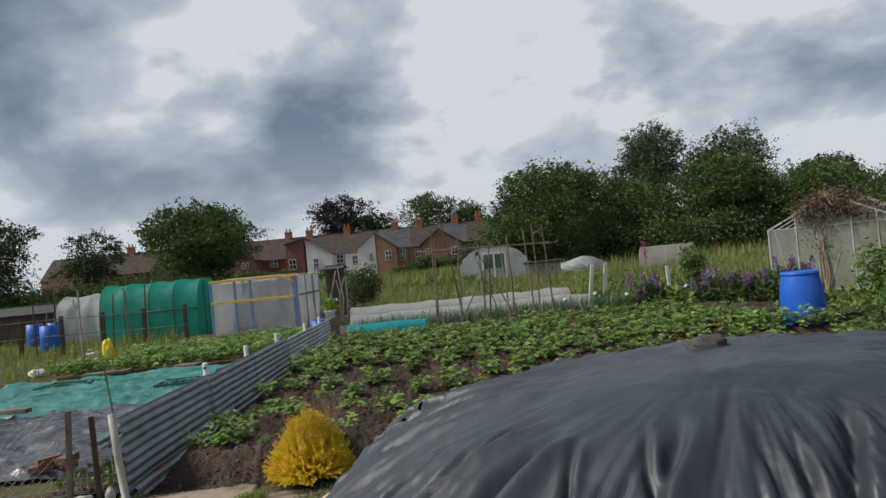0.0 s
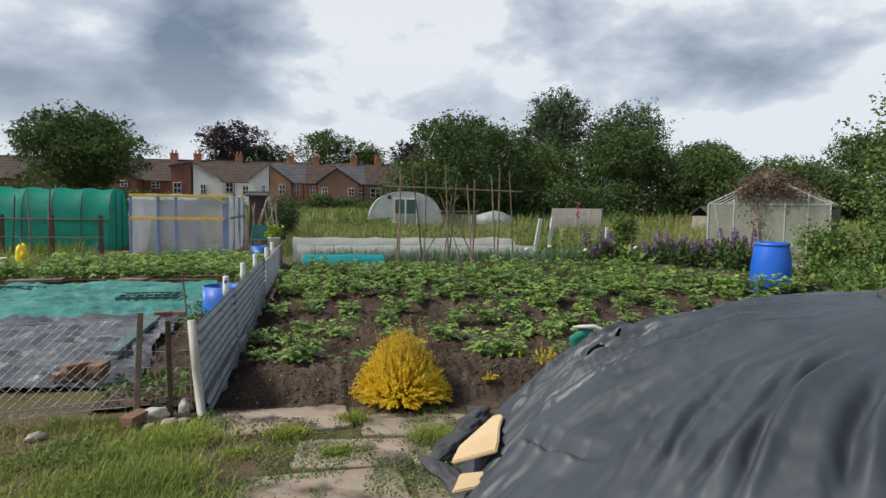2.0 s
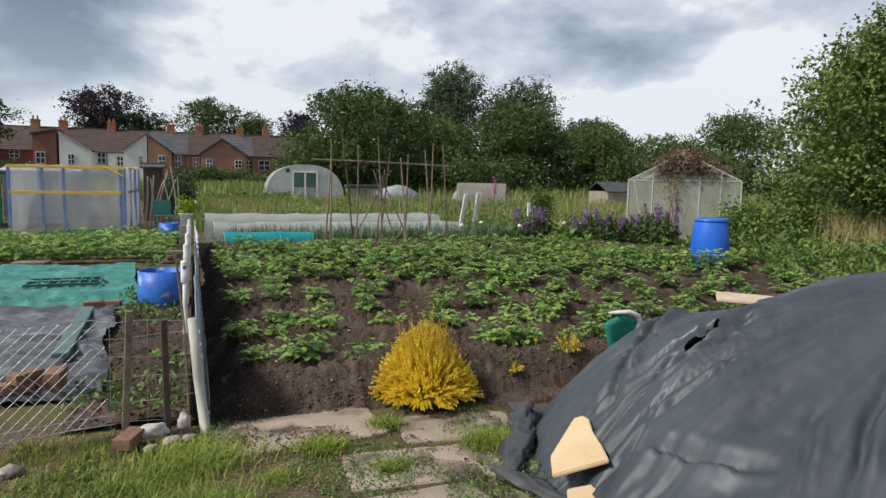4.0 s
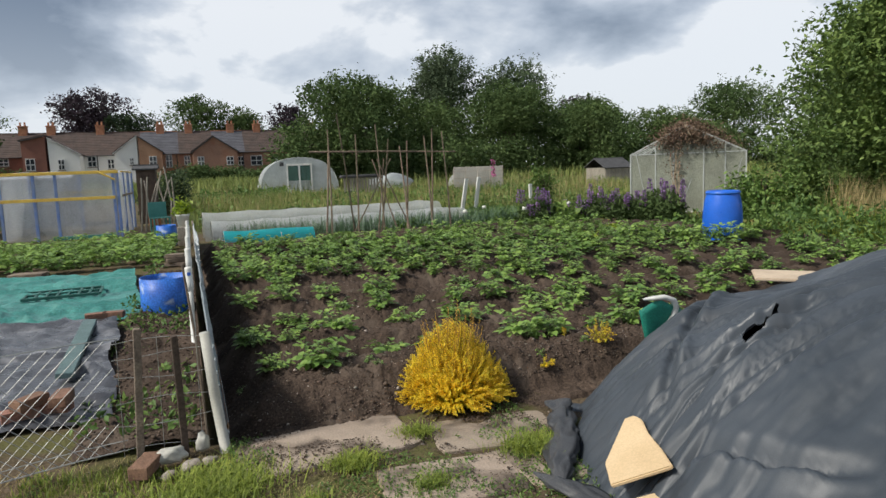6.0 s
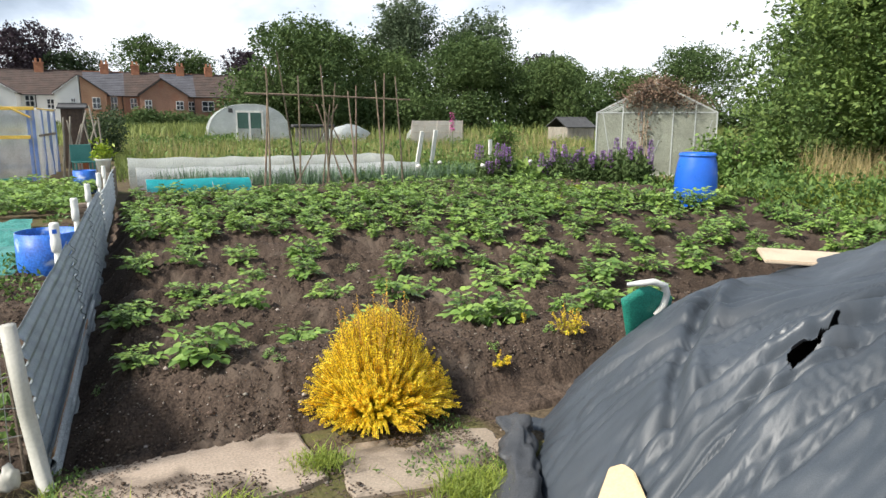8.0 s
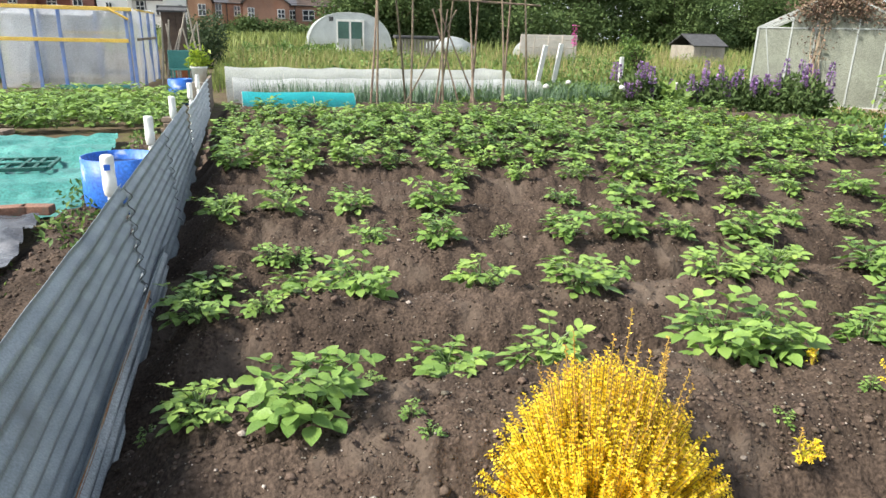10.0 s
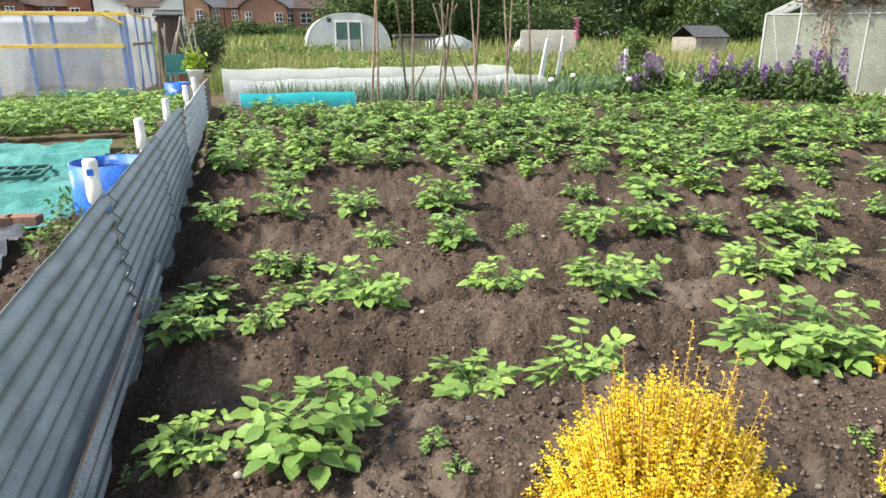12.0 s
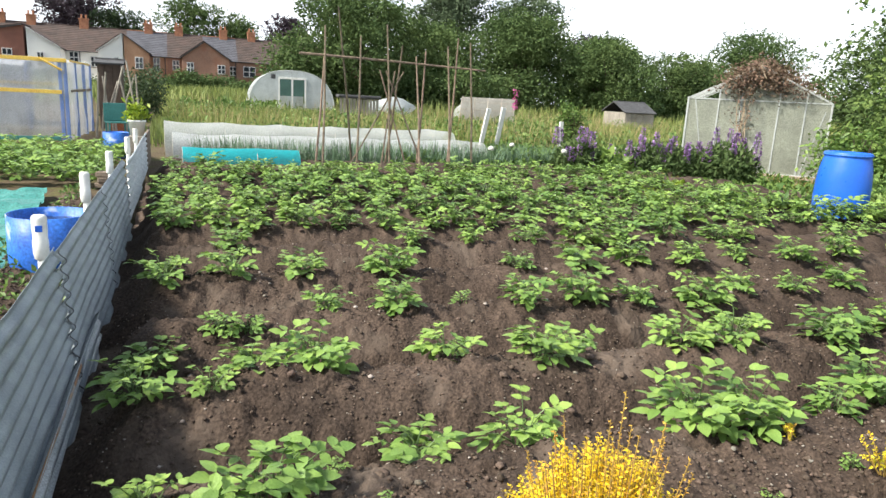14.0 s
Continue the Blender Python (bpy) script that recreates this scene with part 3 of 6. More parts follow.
for k, (y, h) in enumerate(((5.46, 0.70), (7.85, 0.72), (9.5, 0.72), (11.3, 0.70), (13.7, 0.66), (15.4, 0.66))):
    p = part("post", tubes([([(0, 0, 0), (0.0, 0, h * 0.5), (0.01, 0, h)], [0.030, 0.030, 0.029] if k == 0 else [0.023, 0.023, 0.023])], 12), PIPE if k == 0 else WHITE_PL, fence, smooth=True)
    p.matrix_basis = pose(FENCE_X - 0.115 if k else FENCE_X + 0.02, y, -0.02, 0, 0 if k else -6, 0)
    if k:
        bottle = part("bottle", lathe(((0.0, h + 0.045), (0.026, h + 0.043), (0.032, h + 0.034), (0.033, h + 0.02), (0.031, h - 0.07), (0.034, h - 0.075), (0.034, h - 0.13), (0.030, h - 0.16), (0.025, h - 0.165)), 18), WHITE_PL, p, "upturned white plastic bottle", smooth=True)
        if k == 1:
            part("bottle_label", box((0.0325, -0.016, h - 0.03), (0.0345, 0.014, h + 0.0), 0.001), BLUE, bottle, "small blue mark").rotation_euler = (0, 0, radians(-85))
part("brown_board", box((FENCE_X - 0.03, 16.2, 0.0), (FENCE_X + 0.01, 17.6, 0.55), 0.006), OLDWOOD, fence)
part("steel_rod", tubes([([(FENCE_X - 0.07, 5.6, 0), (FENCE_X - 0.09, 5.6, 0.6), (FENCE_X - 0.13, 5.58, 1.05)], 0.007)], 6), OLDWOOD, fence)

# ---- covered heap ----
HEAP = (2.2, 3.2)
# long creases of the fabric: from, to, depth, half-width
CREASES = [(1.12, 3.0, 0.40, 2.66, 0.045, 0.022), (1.32, 2.98, 0.48, 2.58, 0.05, 0.025), (1.36, 2.78, 0.76, 2.36, 0.07, 0.04), (0.80, 3.06, 0.42, 2.86, 0.03, 0.018),
           (0.76, 4.48, 0.20, 4.06, 0.05, 0.03), (1.30, 4.90, 0.62, 4.38, 0.06, 0.035), (1.15, 3.88, 0.12, 4.24, 0.045, 0.022), (0.56, 3.22, 0.26, 2.94, 0.03, 0.02),
           (0.74, 2.98, 0.30, 2.82, 0.03, 0.02), (0.36, 3.10, 0.08, 3.80, 0.045, 0.025), (1.0, 3.16, 0.5, 2.98, 0.03, 0.02), (1.80, 2.70, 1.42, 2.22, 0.06, 0.035), (2.42, 2.72, 2.04, 2.1, 0.06, 0.035)]
crng = random.Random(17)
for k in range(34):
    x0, y0 = crng.uniform(0.25, 3.6), crng.uniform(2.2, 2.75)
    CREASES.append((x0, y0, x0 + (x0 - 2.2) * 0.28 + crng.uniform(-0.08, 0.08), y0 - crng.uniform(0.3, 0.6), crng.uniform(0.012, 0.035), crng.uniform(0.012, 0.026)))
for k in range(16):
    x0, y0 = crng.uniform(0.35, 1.5), crng.uniform(3.3, 4.9)
    CREASES.append((x0, y0, x0 - crng.uniform(0.25, 0.6), y0 + crng.uniform(-0.25, 0.12), crng.uniform(0.010, 0.028), crng.uniform(0.012, 0.022)))


def heap_r(x, y):
    """How far out a place lies on the heap: 0 at the top, 1 at the foot."""
    dx, dy = x - HEAP[0], y - HEAP[1]
    k = np.where((dx < 0) & (dy > 0), 2.1, 2.6)
    return ((np.abs(dx) / np.where(dx < 0, 2.44, 3.2)) ** k + (np.abs(dy) / np.where(dy < 0, 1.55, 2.7)) ** k) ** (1 / k)


def heap_z(x, y, folds=True):
    dx = x - HEAP[0]
    dy = y - HEAP[1]
    r = heap_r(x, y)
    z = 1.07 * (1 - np.clip(r, 0, 1.2) ** (2.1 + 1.1 * np.clip(dy / 0.8, 0, 1)))
    z = np.maximum(z, 0.02)
    if folds:
        th = np.arctan2(dy / 2.3, dx / 2.6)
        wave = fbm(x * 0.9, y * 0.9, 61, 3)
        slope = np.clip(r * 2.0 - 0.35, 0, 1)
        pull = value_noise(th * 9.0 + 1.1 * wave, r * 1.6 + 3, 62)
        pull2 = value_noise(th * 21.0 + 1.8 * wave, r * 2.2 + 7, 68)
        pull3 = value_noise(th * 44.0 + 2.5 * wave, r * 3.0 + 1, 69)
        z = z + slope * (0.045 * (np.abs(pull) - 0.2) + 0.025 * (np.abs(pull2) - 0.2) + 0.010 * pull3)
        some = np.clip(0.5 + 2.2 * fbm(x * 1.3 + 4, y * 1.3, 72, 2), 0, 1)
        z = z - slope * some * (0.030 * np.clip(1 - np.abs(pull) * 9, 0, 1) + 0.030 * np.clip(1 - np.abs(pull2) * 7, 0, 1) + 0.012 * np.clip(1 - np.abs(pull3) * 5, 0, 1))
        z = z + 0.003 * (1 - np.abs(fbm(x * 11 + 3 * wave, y * 11, 73, 3)) * 3) * some - 0.002
        z = z + 0.05 * wave + 0.03 * np.abs(fbm(x * 3.0, y * 3.0, 63, 4)) + 0.005 * np.abs(fbm(x * 9, y * 9, 65, 3)) - 0.02
        near = np.clip((r - 0.52) * 2.4, 0, 1)
        z = z + near * (0.022 * np.abs(fbm(x * 4.5, y * 4.5, 64, 4, 0.6)) - 0.012)
        left = np.clip((1.5 - x) * 1.2, 0, 1) * np.clip((y - 2.6) * 1.5, 0, 1) * np.clip((5.4 - y) * 2, 0, 1)
        tuck = value_noise(y * 6.5 - x * 1.6 + 1.8 * wave, x * 1.7 + 2, 76)
        tuck2 = value_noise(y * 15 - x * 4.5 + 2.5 * wave, x * 2.6 + 5, 77)
        z = z + left * (0.06 * (np.abs(tuck) - 0.15) + 0.012 * (np.abs(tuck2) - 0.15))
        for x0, y0, x1, y1, d_, w_ in CREASES:
            L_ = math.hypot(x1 - x0, y1 - y0)
            ux, uy = (x1 - x0) / L_, (y1 - y0) / L_
            a_ = (x - x0) * ux + (y - y0) * uy
            c_ = (x - x0) * -uy + (y - y0) * ux + 0.03 * np.sin(a_ * 5 + x0 * 9) + 0.02 * fbm(x * 6, y * 6, 93, 2)
            fade = np.clip(a_ / 0.2, 0, 1) * np.clip((L_ - a_) / 0.25, 0, 1)
            z = z + fade * d_ * (0.8 * np.exp(-((c_ - w_ * 1.9) / (w_ * 1.3)) ** 2) - np.exp(-(c_ / w_) ** 2) + 0.35 * np.exp(-((c_ + w_ * 2.2) / (w_ * 1.6)) ** 2))
    u, w = (x - 1.65) * 0.76 + (y - 4.6) * 0.65, (y - 4.6) * 0.76 - (x - 1.65) * 0.65
    z = z - 0.24 * np.exp(-(u / 0.6) ** 2 - (w / 0.36) ** 2)
    z = z - 0.05 * np.exp(-((x - 0.08) ** 2 + (y - 3.95) ** 2) / 0.09)
    return np.where(r > 1.04, np.minimum(z, 0.03) - 0.02, z)


heap = thing("covered_heap", "large heap under dark grey weed fabric with folds and a tear", "tarpaulin")
hx = np.unique(np.concatenate([np.linspace(-0.5, 0.46, 64), np.linspace(0.46, 0.82, 70), np.linspace(0.82, 2.8, 170), np.linspace(2.8, 5.6, 110)]))
hy = np.unique(np.concatenate([np.linspace(1.55, 3.86, 170), np.linspace(3.86, 4.02, 36), np.linspace(4.02, 6.2, 130)]))
v, f = grid_np(hx, hy, heap_z)
c = v[f].mean(1)
r = heap_r(c[:, 0], c[:, 1])
keep = r < 1.05 + 0.06 * fbm(c[:, 0] * 2.5, c[:, 1] * 2.5, 66, 3)
# the tear: a ragged wedge
tear = ((0.545, 3.905), (0.615, 3.975), (0.785, 3.93))
inside = np.ones(len(c), bool)
for (x0, y0), (x1, y1) in zip(tear, tear[1:] + tear[:1]):
    inside &= (x1 - x0) * (c[:, 1] - y0) - (y1 - y0) * (c[:, 0] - x0) < 0.0006 * np.sin(c[:, 0] * 150)
keep &= ~inside
part("fabric", mesh_np("fabric", v, f[keep], TARP, True), TARP, heap)
v, f = grid_np(hx[::5], hy[::5], lambda x, y: heap_z(x, y, False) - 0.15)
part("spoil", mesh_np("spoil", v, f, SOIL, True), SOIL, heap, "dark spoil under the torn fabric")


def crumple(name, label, centre, size, squash, seed, mtl, turn=0, res=4):
    bm = bmesh.new()
    bmesh.ops.create_icosphere(bm, subdivisions=res, radius=1)
    for vv in bm.verts:
        p = vv.co.copy()
        k = 1 + 0.32 * noise.noise(p * 1.7 + Vector((seed, 0, 0))) + 0.22 * abs(noise.noise(p * 4 + Vector((0, seed, 0)))) - 0.18 * max(0, 1 - 7 * abs(noise.noise(p * 2.6 + Vector((0, 0, seed)))))
        vv.co = Vector((p.x * size[0], p.y * size[1], max(p.z, -0.55) * size[2])) * k
    ob = part(name, bm, mtl, smooth=True)
    ob.matrix_basis = pose(*centre, 0, 0, turn)
    return ob


def rolled_edge(pts, rad, seed):
    """A slack roll of cloth along pts, pinched and creased."""
    n_s, sides = 60, 26
    P = [Vector(p) for p in pts]
    v = []
    for i in range(n_s):
        t = i / (n_s - 1) * (len(P) - 1)
        k = min(int(t), len(P) - 2)
        c0 = P[k].lerp(P[k + 1], t - k)
        d = (P[k + 1] - P[k]).normalized()
        sd = Vector((-d.y, d.x, 0)).normalized()
        end = min(1.0, 6 * min(i, n_s - 1 - i) / n_s + 0.15)
        for j in range(sides):
            a = 2 * math.pi * j / sides
            q = noise.noise(Vector((t * 1.6, math.cos(a) * 0.9, math.sin(a) * 0.9 + seed)))
            cr = max(0, 1 - 6 * abs(noise.noise(Vector((t * 0.9 + 3, a * 1.3, seed)))))
            pl = abs(noise.noise(Vector((t * 1.1 + seed, a * 2.4, 4.0)))) * 0.5
            rr = rad * end * (1.15 + 0.6 * q - 0.45 * cr - pl)
            p = c0 + sd * math.cos(a) * rr * 1.3 + Vector((0, 0, math.sin(a) * rr * 0.6))
            v.append((p.x, p.y, max(p.z, 0.004)))
    i = np.arange(n_s * sides).reshape(n_s, sides)
    j = np.roll(i, -1, 1)
    f = np.stack([i[:-1], j[:-1], j[1:], i[1:]], -1).reshape(-1, 4)
    ob = part("rolled_edge", mesh_np("rolled_edge", v, f, TARP_ROLL, True), TARP_ROLL, heap, "slack rolled edge of dark fabric")
    return ob


rolled_edge([(0.36, 5.20, 0.04), (0.24, 5.02, 0.06), (0.12, 4.76, 0.05), (-0.06, 4.50, 0.035), (-0.2, 4.26, 0.02)], 0.058, 1.0)
rolled_edge([(-0.26, 4.42, 0.02), (-0.16, 4.12, 0.025), (-0.10, 3.75, 0.03), (-0.06, 3.35, 0.02)], 0.045, 7.0)


def plate(outline, thick, bevel=0.006):
    bm = bmesh.new()
    f = bm.faces.new([bm.verts.new((x, y, 0)) for x, y in outline])
    r = bmesh.ops.extrude_face_region(bm, geom=[f])
    bmesh.ops.translate(bm, vec=(0, 0, thick), verts=[q for q in r["geom"] if isinstance(q, bmesh.types.BMVert)])
    bmesh.ops.recalc_face_normals(bm, faces=bm.faces)
    bmesh.ops.bevel(bm, geom=list(bm.edges), offset=bevel, segments=2, affect="EDGES")
    return bm


off = part("cream_board", plate(((-0.15, -0.22), (0.12, -0.25), (0.11, -0.12), (0.085, 0.04), (0.085, 0.17), (0.06, 0.225), (0.01, 0.23), (-0.09, 0.05), (-0.145, -0.05)), 0.022), PALEWOOD)
off.matrix_basis = pose(0.05, 4.04, 0.235, 8, -24, -28)
tagged(off, "cream offcut of board lying on the fabric", "board")
off2 = part("board_offcut", plate(((-0.12, -0.05), (0.1, -0.08), (0.14, 0.03), (-0.02, 0.08)), 0.025), PALEWOOD)
off2.matrix_basis = pose(-0.10, 3.76, 0.10, 8, -8, 10)
tagged(off2, "small grey-cream offcut at the fabric edge", "board")
board = part("pale_board", plate(((-0.28, -0.15), (0.25, -0.17), (0.30, 0.13), (-0.22, 0.16)), 0.022), BOARD_PALE)
board.matrix_basis = pose(2.2, 5.12, float(heap_z(np.array([2.2]), np.array([5.12]))[0]) + 0.012, 3, 2, -30)
tagged(board, "pale flat board resting on the covered heap", "board")

black_bag = crumple("black_bag", "", (2.35, 3.75, 1.03), (0.13, 0.09, 0.05), 1, 6.1, FELT, 20, 3)
tagged(black_bag, "crumpled black bag lying on top of the heap", "bag")

# green bag with white rim
bag = thing("green_bag", "green woven bag with a white rim tucked under the fabric", "bag", pose(1.2, 5.33, 0.385, 0, 0, 10) @ Matrix.Diagonal((1.0, 0.85, 0.66, 1)))
bm = bmesh.new()
rows = []
for k in range(9):
    a = math.radians(-70 + 140 * k / 8)
    rows.append([bm.verts.new((0.22 * math.sin(a) * (1 - 0.25 * j / 5) + 0.04 * j / 5, -0.13 * math.cos(a) * (1 - 0.5 * j / 5), 0.34 - 0.20 * abs(math.sin(a * 0.8 + 0.35)) - 0.08 * j)) for j in range(6)])
for a, b in zip(rows, rows[1:]):
    for j in range(5):
        bm.faces.new((a[j], b[j], b[j + 1], a[j + 1]))
ob = part("bag_cloth", bm, mat("green_cloth", (0.02, 0.24, 0.17), (0.015, 0.17, 0.13), 5, 0.6, 0.3, 80), bag, smooth=True)
ob.modifiers.new("thickness", "SOLIDIFY").thickness = 0.006
pts = [(-0.20 + 0.02, -0.06, 0.335), (-0.14, -0.10, 0.345), (-0.04, -0.125, 0.345), (0.04, -0.135, 0.30), (0.07, -0.13, 0.22), (0.05, -0.13, 0.13), (0.0, -0.12, 0.06)]
rim = part("bag_rim", tubes([(pts, [0.012, 0.022, 0.026, 0.026, 0.024, 0.022, 0.018])], 10), WHITE_PL, bag, "white plastic rim", smooth=True)
rim.scale = (1, 1, 1)

# ---- golden shrub ----


def golden_shrub(x, y, z, r, h, stems, per, seed):
    g = np.random.RandomState(seed)
    sh = thing("golden_shrub", "rounded golden-yellow shrub with upright fuzzy shoots", "shrub", pose(x, y, z))
    lines, cen, dirs, cen2 = [], [], [], []
    tip_c, tip_d = [], []
    for k in range(stems):
        a = g.uniform(0, 6.283)
        q = math.sqrt(g.uniform(0, 1))
        tall = k % 45 == 0
        if tall:
            q *= 0.55
        top = h * (1 - 0.90 * q ** 1.9) * g.uniform(0.72, 1.06) * (g.uniform(1.12, 1.38) if tall else 1.0)
        rv = g.uniform(0.84, 1.12)
        tip = Vector((math.cos(a) * r * q * rv, math.sin(a) * r * q * rv, max(top, 0.035)))
        root = Vector((math.cos(a) * r * q * 0.22, math.sin(a) * r * q * 0.22, 0))
        mid = root.lerp(tip, 0.55) + Vector((math.cos(a), math.sin(a), 0)) * r * 0.10 * q + Vector((0, 0, 0.03 * q))
        lines.append(([root, mid, tip], [0.003, 0.002, 0.0012]))
        side = (tip - mid).orthogonal().normalized()
        along = (tip - mid).normalized()
        for j in range(per):
            t = 0.26 + 0.74 * j / per
            p = root.lerp(mid, t / 0.55) if t < 0.55 else mid.lerp(tip, (t - 0.55) / 0.45)
            o = (Matrix.Rotation(j * 1.57 + g.uniform(-0.4, 0.4), 3, along) @ side) + along * g.uniform(0.3, 0.9)
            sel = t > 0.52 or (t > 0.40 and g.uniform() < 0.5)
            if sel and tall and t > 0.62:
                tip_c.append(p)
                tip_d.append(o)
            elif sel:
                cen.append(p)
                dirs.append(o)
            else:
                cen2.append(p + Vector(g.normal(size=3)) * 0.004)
    cen, cen2 = np.array(cen), np.array(cen2)
    part("shoot", tubes(lines, 4), TWIG, sh)
    part("foliage", mesh_np("foliage", *leaves_np(cen, g.uniform(0.0075, 0.0140, len(cen)), g, 0.66, np.array(dirs)), GOLD), GOLD, sh)
    part("tip_foliage", mesh_np("tip_foliage", *leaves_np(np.array(tip_c), g.uniform(0.006, 0.012, len(tip_c)), g, 0.66, np.array(tip_d)), GOLD_TIP), GOLD_TIP, sh, "bronze-tinted leaves of the tall shoots")
    # inner leaves take the darker colour that holds the shrub's inside shade
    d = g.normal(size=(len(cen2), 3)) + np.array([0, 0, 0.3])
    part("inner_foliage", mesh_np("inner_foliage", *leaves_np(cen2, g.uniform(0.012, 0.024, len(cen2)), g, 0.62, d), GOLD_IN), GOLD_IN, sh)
    return sh


golden_shrub(-0.22, 5.60, 0.0, 0.39, 0.54, 1900, 70, 5)
for x, y, r, h, st in ((0.97, 5.68, 0.14, 0.2, 27), (0.47, 5.60, 0.09, 0.10, 12), (0.85, 5.95, 0.05, 0.08, 6)):
    golden_shrub(x, y, float(bed_z(np.array([x]), np.array([y]))[0]), r, h, st, 20, int(x * 100))



def at_greenhouse(x, y):
    """True on the greenhouse's ground and just before its front."""
    lx, ly = 0.707 * ((x - 9.13) - (y - 16.25)), 0.707 * ((x - 9.13) + (y - 16.25))
    return (lx > -0.3) & (lx < 3.05) & (ly > -0.5) & (ly < 3.4)


# ---- potato plants ----


def potato_meshes(seed, stems, size):
    g = np.random.RandomState(seed)
    V, F, nv = [], [], 0
    lines = []

    def leaflet(base, d, up, L):
        nonlocal nv
        d = d / np.linalg.norm(d)
        s = np.cross(d, up)
        s /= np.linalg.norm(s) + 1e-9
        u = np.cross(s, d)
        W = L * g.uniform(0.29, 0.35)
        droop, cup = g.uniform(0.10, 0.30), g.uniform(0.10, 0.34)
        for k, (t, w) in enumerate(((0.0, 0.10), (0.22, 0.88), (0.50, 1.0), (0.78, 0.60), (1.0, 0.0))):
            m = base + d * L * t - u * L * droop * t * t
            for c in (-1.0, 0.0, 1.0):
                V.append(m + s * W * w * c + u * (cup * abs(c) - 0.04) * W * w)
        for k in range(4):
            for c in range(2):
                a = nv + k * 3 + c
                F.append((a, a + 3, a + 4, a + 1))
        nv += 15

    for k in range(stems):
        a = 6.283 * k / stems + g.uniform(-0.5, 0.5)
        out = np.array([math.cos(a), math.sin(a), 0])
        spread = g.uniform(0.25, 0.62) if k else 0.08
        H = size * g.uniform(0.55, 1.0)
        top = out * H * spread * 0.9 + np.array([0, 0, H * (1 - 0.45 * spread)])
        root = out * 0.02
        lines.append(([root, root * 0.5 + top * 0.55 + np.array([0, 0, 0.02]), top], [0.006, 0.005, 0.003]))
        for j in range(4):
            t = 0.25 + 0.75 * j / 3
            b = root + (top - root) * t
            la = a + (g.uniform(-2.4, 2.4) if j < 3 else g.uniform(-0.4, 0.4))
            ld = np.array([math.cos(la), math.sin(la), g.uniform(-0.05, 0.3) + 0.45 * t])
            ld /= np.linalg.norm(ld)
            LL = size * g.uniform(0.44, 0.66) * (1.15 - 0.3 * t)
            rach = [b, b + ld * LL * 0.5 + np.array([0, 0, 0.014]), b + ld * LL + np.array([0, 0, -0.02])]
            lines.append((rach, [0.0035, 0.0028, 0.002]))
            upv = np.array([g.uniform(-0.35, 0.35), g.uniform(-0.35, 0.35), 1.0])
            sd = np.cross(ld, upv)
            sd /= np.linalg.norm(sd)
            leaflet(rach[2], ld + np.array([0, 0, -0.25]), upv, LL * 0.66)
            for t2, sc in ((0.86, 0.56), (0.46, 0.46)):
                q = b + ld * LL * t2 + np.array([0, 0, 0.005])
                for sg in (1, -1):
                    leaflet(q, ld * 0.6 + sd * sg + np.array([0, 0, g.uniform(-0.4, 0.1)]), upv + 0.25 * g.normal(size=3), LL * sc * g.uniform(0.85, 1.1))
    V = np.array(V)
    V[:, 2] = np.maximum(V[:, 2], 0.015)
    return mesh_np("potato_foliage", V, F, POTATO, True), lines


POT_T = []
for k, (stems, size) in enumerate(((7, 0.24), (9, 0.27), (6, 0.21), (8, 0.25), (5, 0.17), (3, 0.12))):
    me, lines = potato_meshes(100 + k, stems, size)
    sm = bpy.data.meshes.new("potato_stems")
    b = tubes([([Vector(p) for p in pts], rr) for pts, rr in lines], 3)
    b.to_mesh(sm)
    b.free()
    sm.materials.append(STEM)
    POT_T.append((me, sm))


def potato(x, y, kind, scale=1.0, turn=None, z=None, label="leafy green potato plant growing on the soil ridge", group="potato plants on the ridges"):
    turn = random.uniform(0, 360) if turn is None else turn
    zz = float(bed_z(np.array([x]), np.array([y]))[0]) - 0.01 if z is None else z
    t = thing("potato_plant", label, "potato plant", pose(x, y, zz, 0, 0, turn) @ Matrix.Diagonal((scale, scale, scale, 1)), group)
    part("foliage", POT_T[kind][0], POTATO, t)
    part("stem", POT_T[kind][1], STEM, t)
    return t


NEAR = ((-0.98, 6.04, 1, 1.0), (-1.30, 6.08, 3, 0.66), (-0.46, 6.32, 0, 1.0), (-0.07, 6.30, 3, 0.95), (0.60, 6.16, 1, 1.05), (0.82, 6.12, 1, 1.0),
        (-1.36, 6.93, 3, 0.85), (-1.10, 6.90, 4, 0.8), (-0.93, 7.08, 0, 0.9), (-0.66, 7.06, 1, 0.95), (-0.06, 7.05, 3, 0.9), (0.33, 6.88, 0, 1.05), (0.62, 7.06, 3, 0.9),
        (-1.32, 7.50, 0, 0.85), (-1.02, 7.62, 4, 0.9), (-0.90, 7.60, 4, 0.8), (-0.45, 7.82, 2, 0.95), (-0.10, 7.72, 1, 0.85), (0.30, 7.72, 5, 0.9), (0.66, 7.62, 0, 0.95), (1.02, 7.62, 1, 1.0), (0.92, 7.18, 4, 0.9),
        (1.35, 7.52, 2, 0.9), (1.8, 7.45, 1, 1.0), (1.45, 6.85, 3, 1.0), (1.15, 6.88, 0, 1.0), (1.55, 6.15, 1, 0.95), (1.28, 6.12, 2, 0.9), (2.0, 6.72, 0, 1.05), (1.95, 6.1, 2, 1.0), (-1.50, 6.35, 5, 0.6))
for x, y, k, s in NEAR:
    potato(x, y, k, s * 0.74)
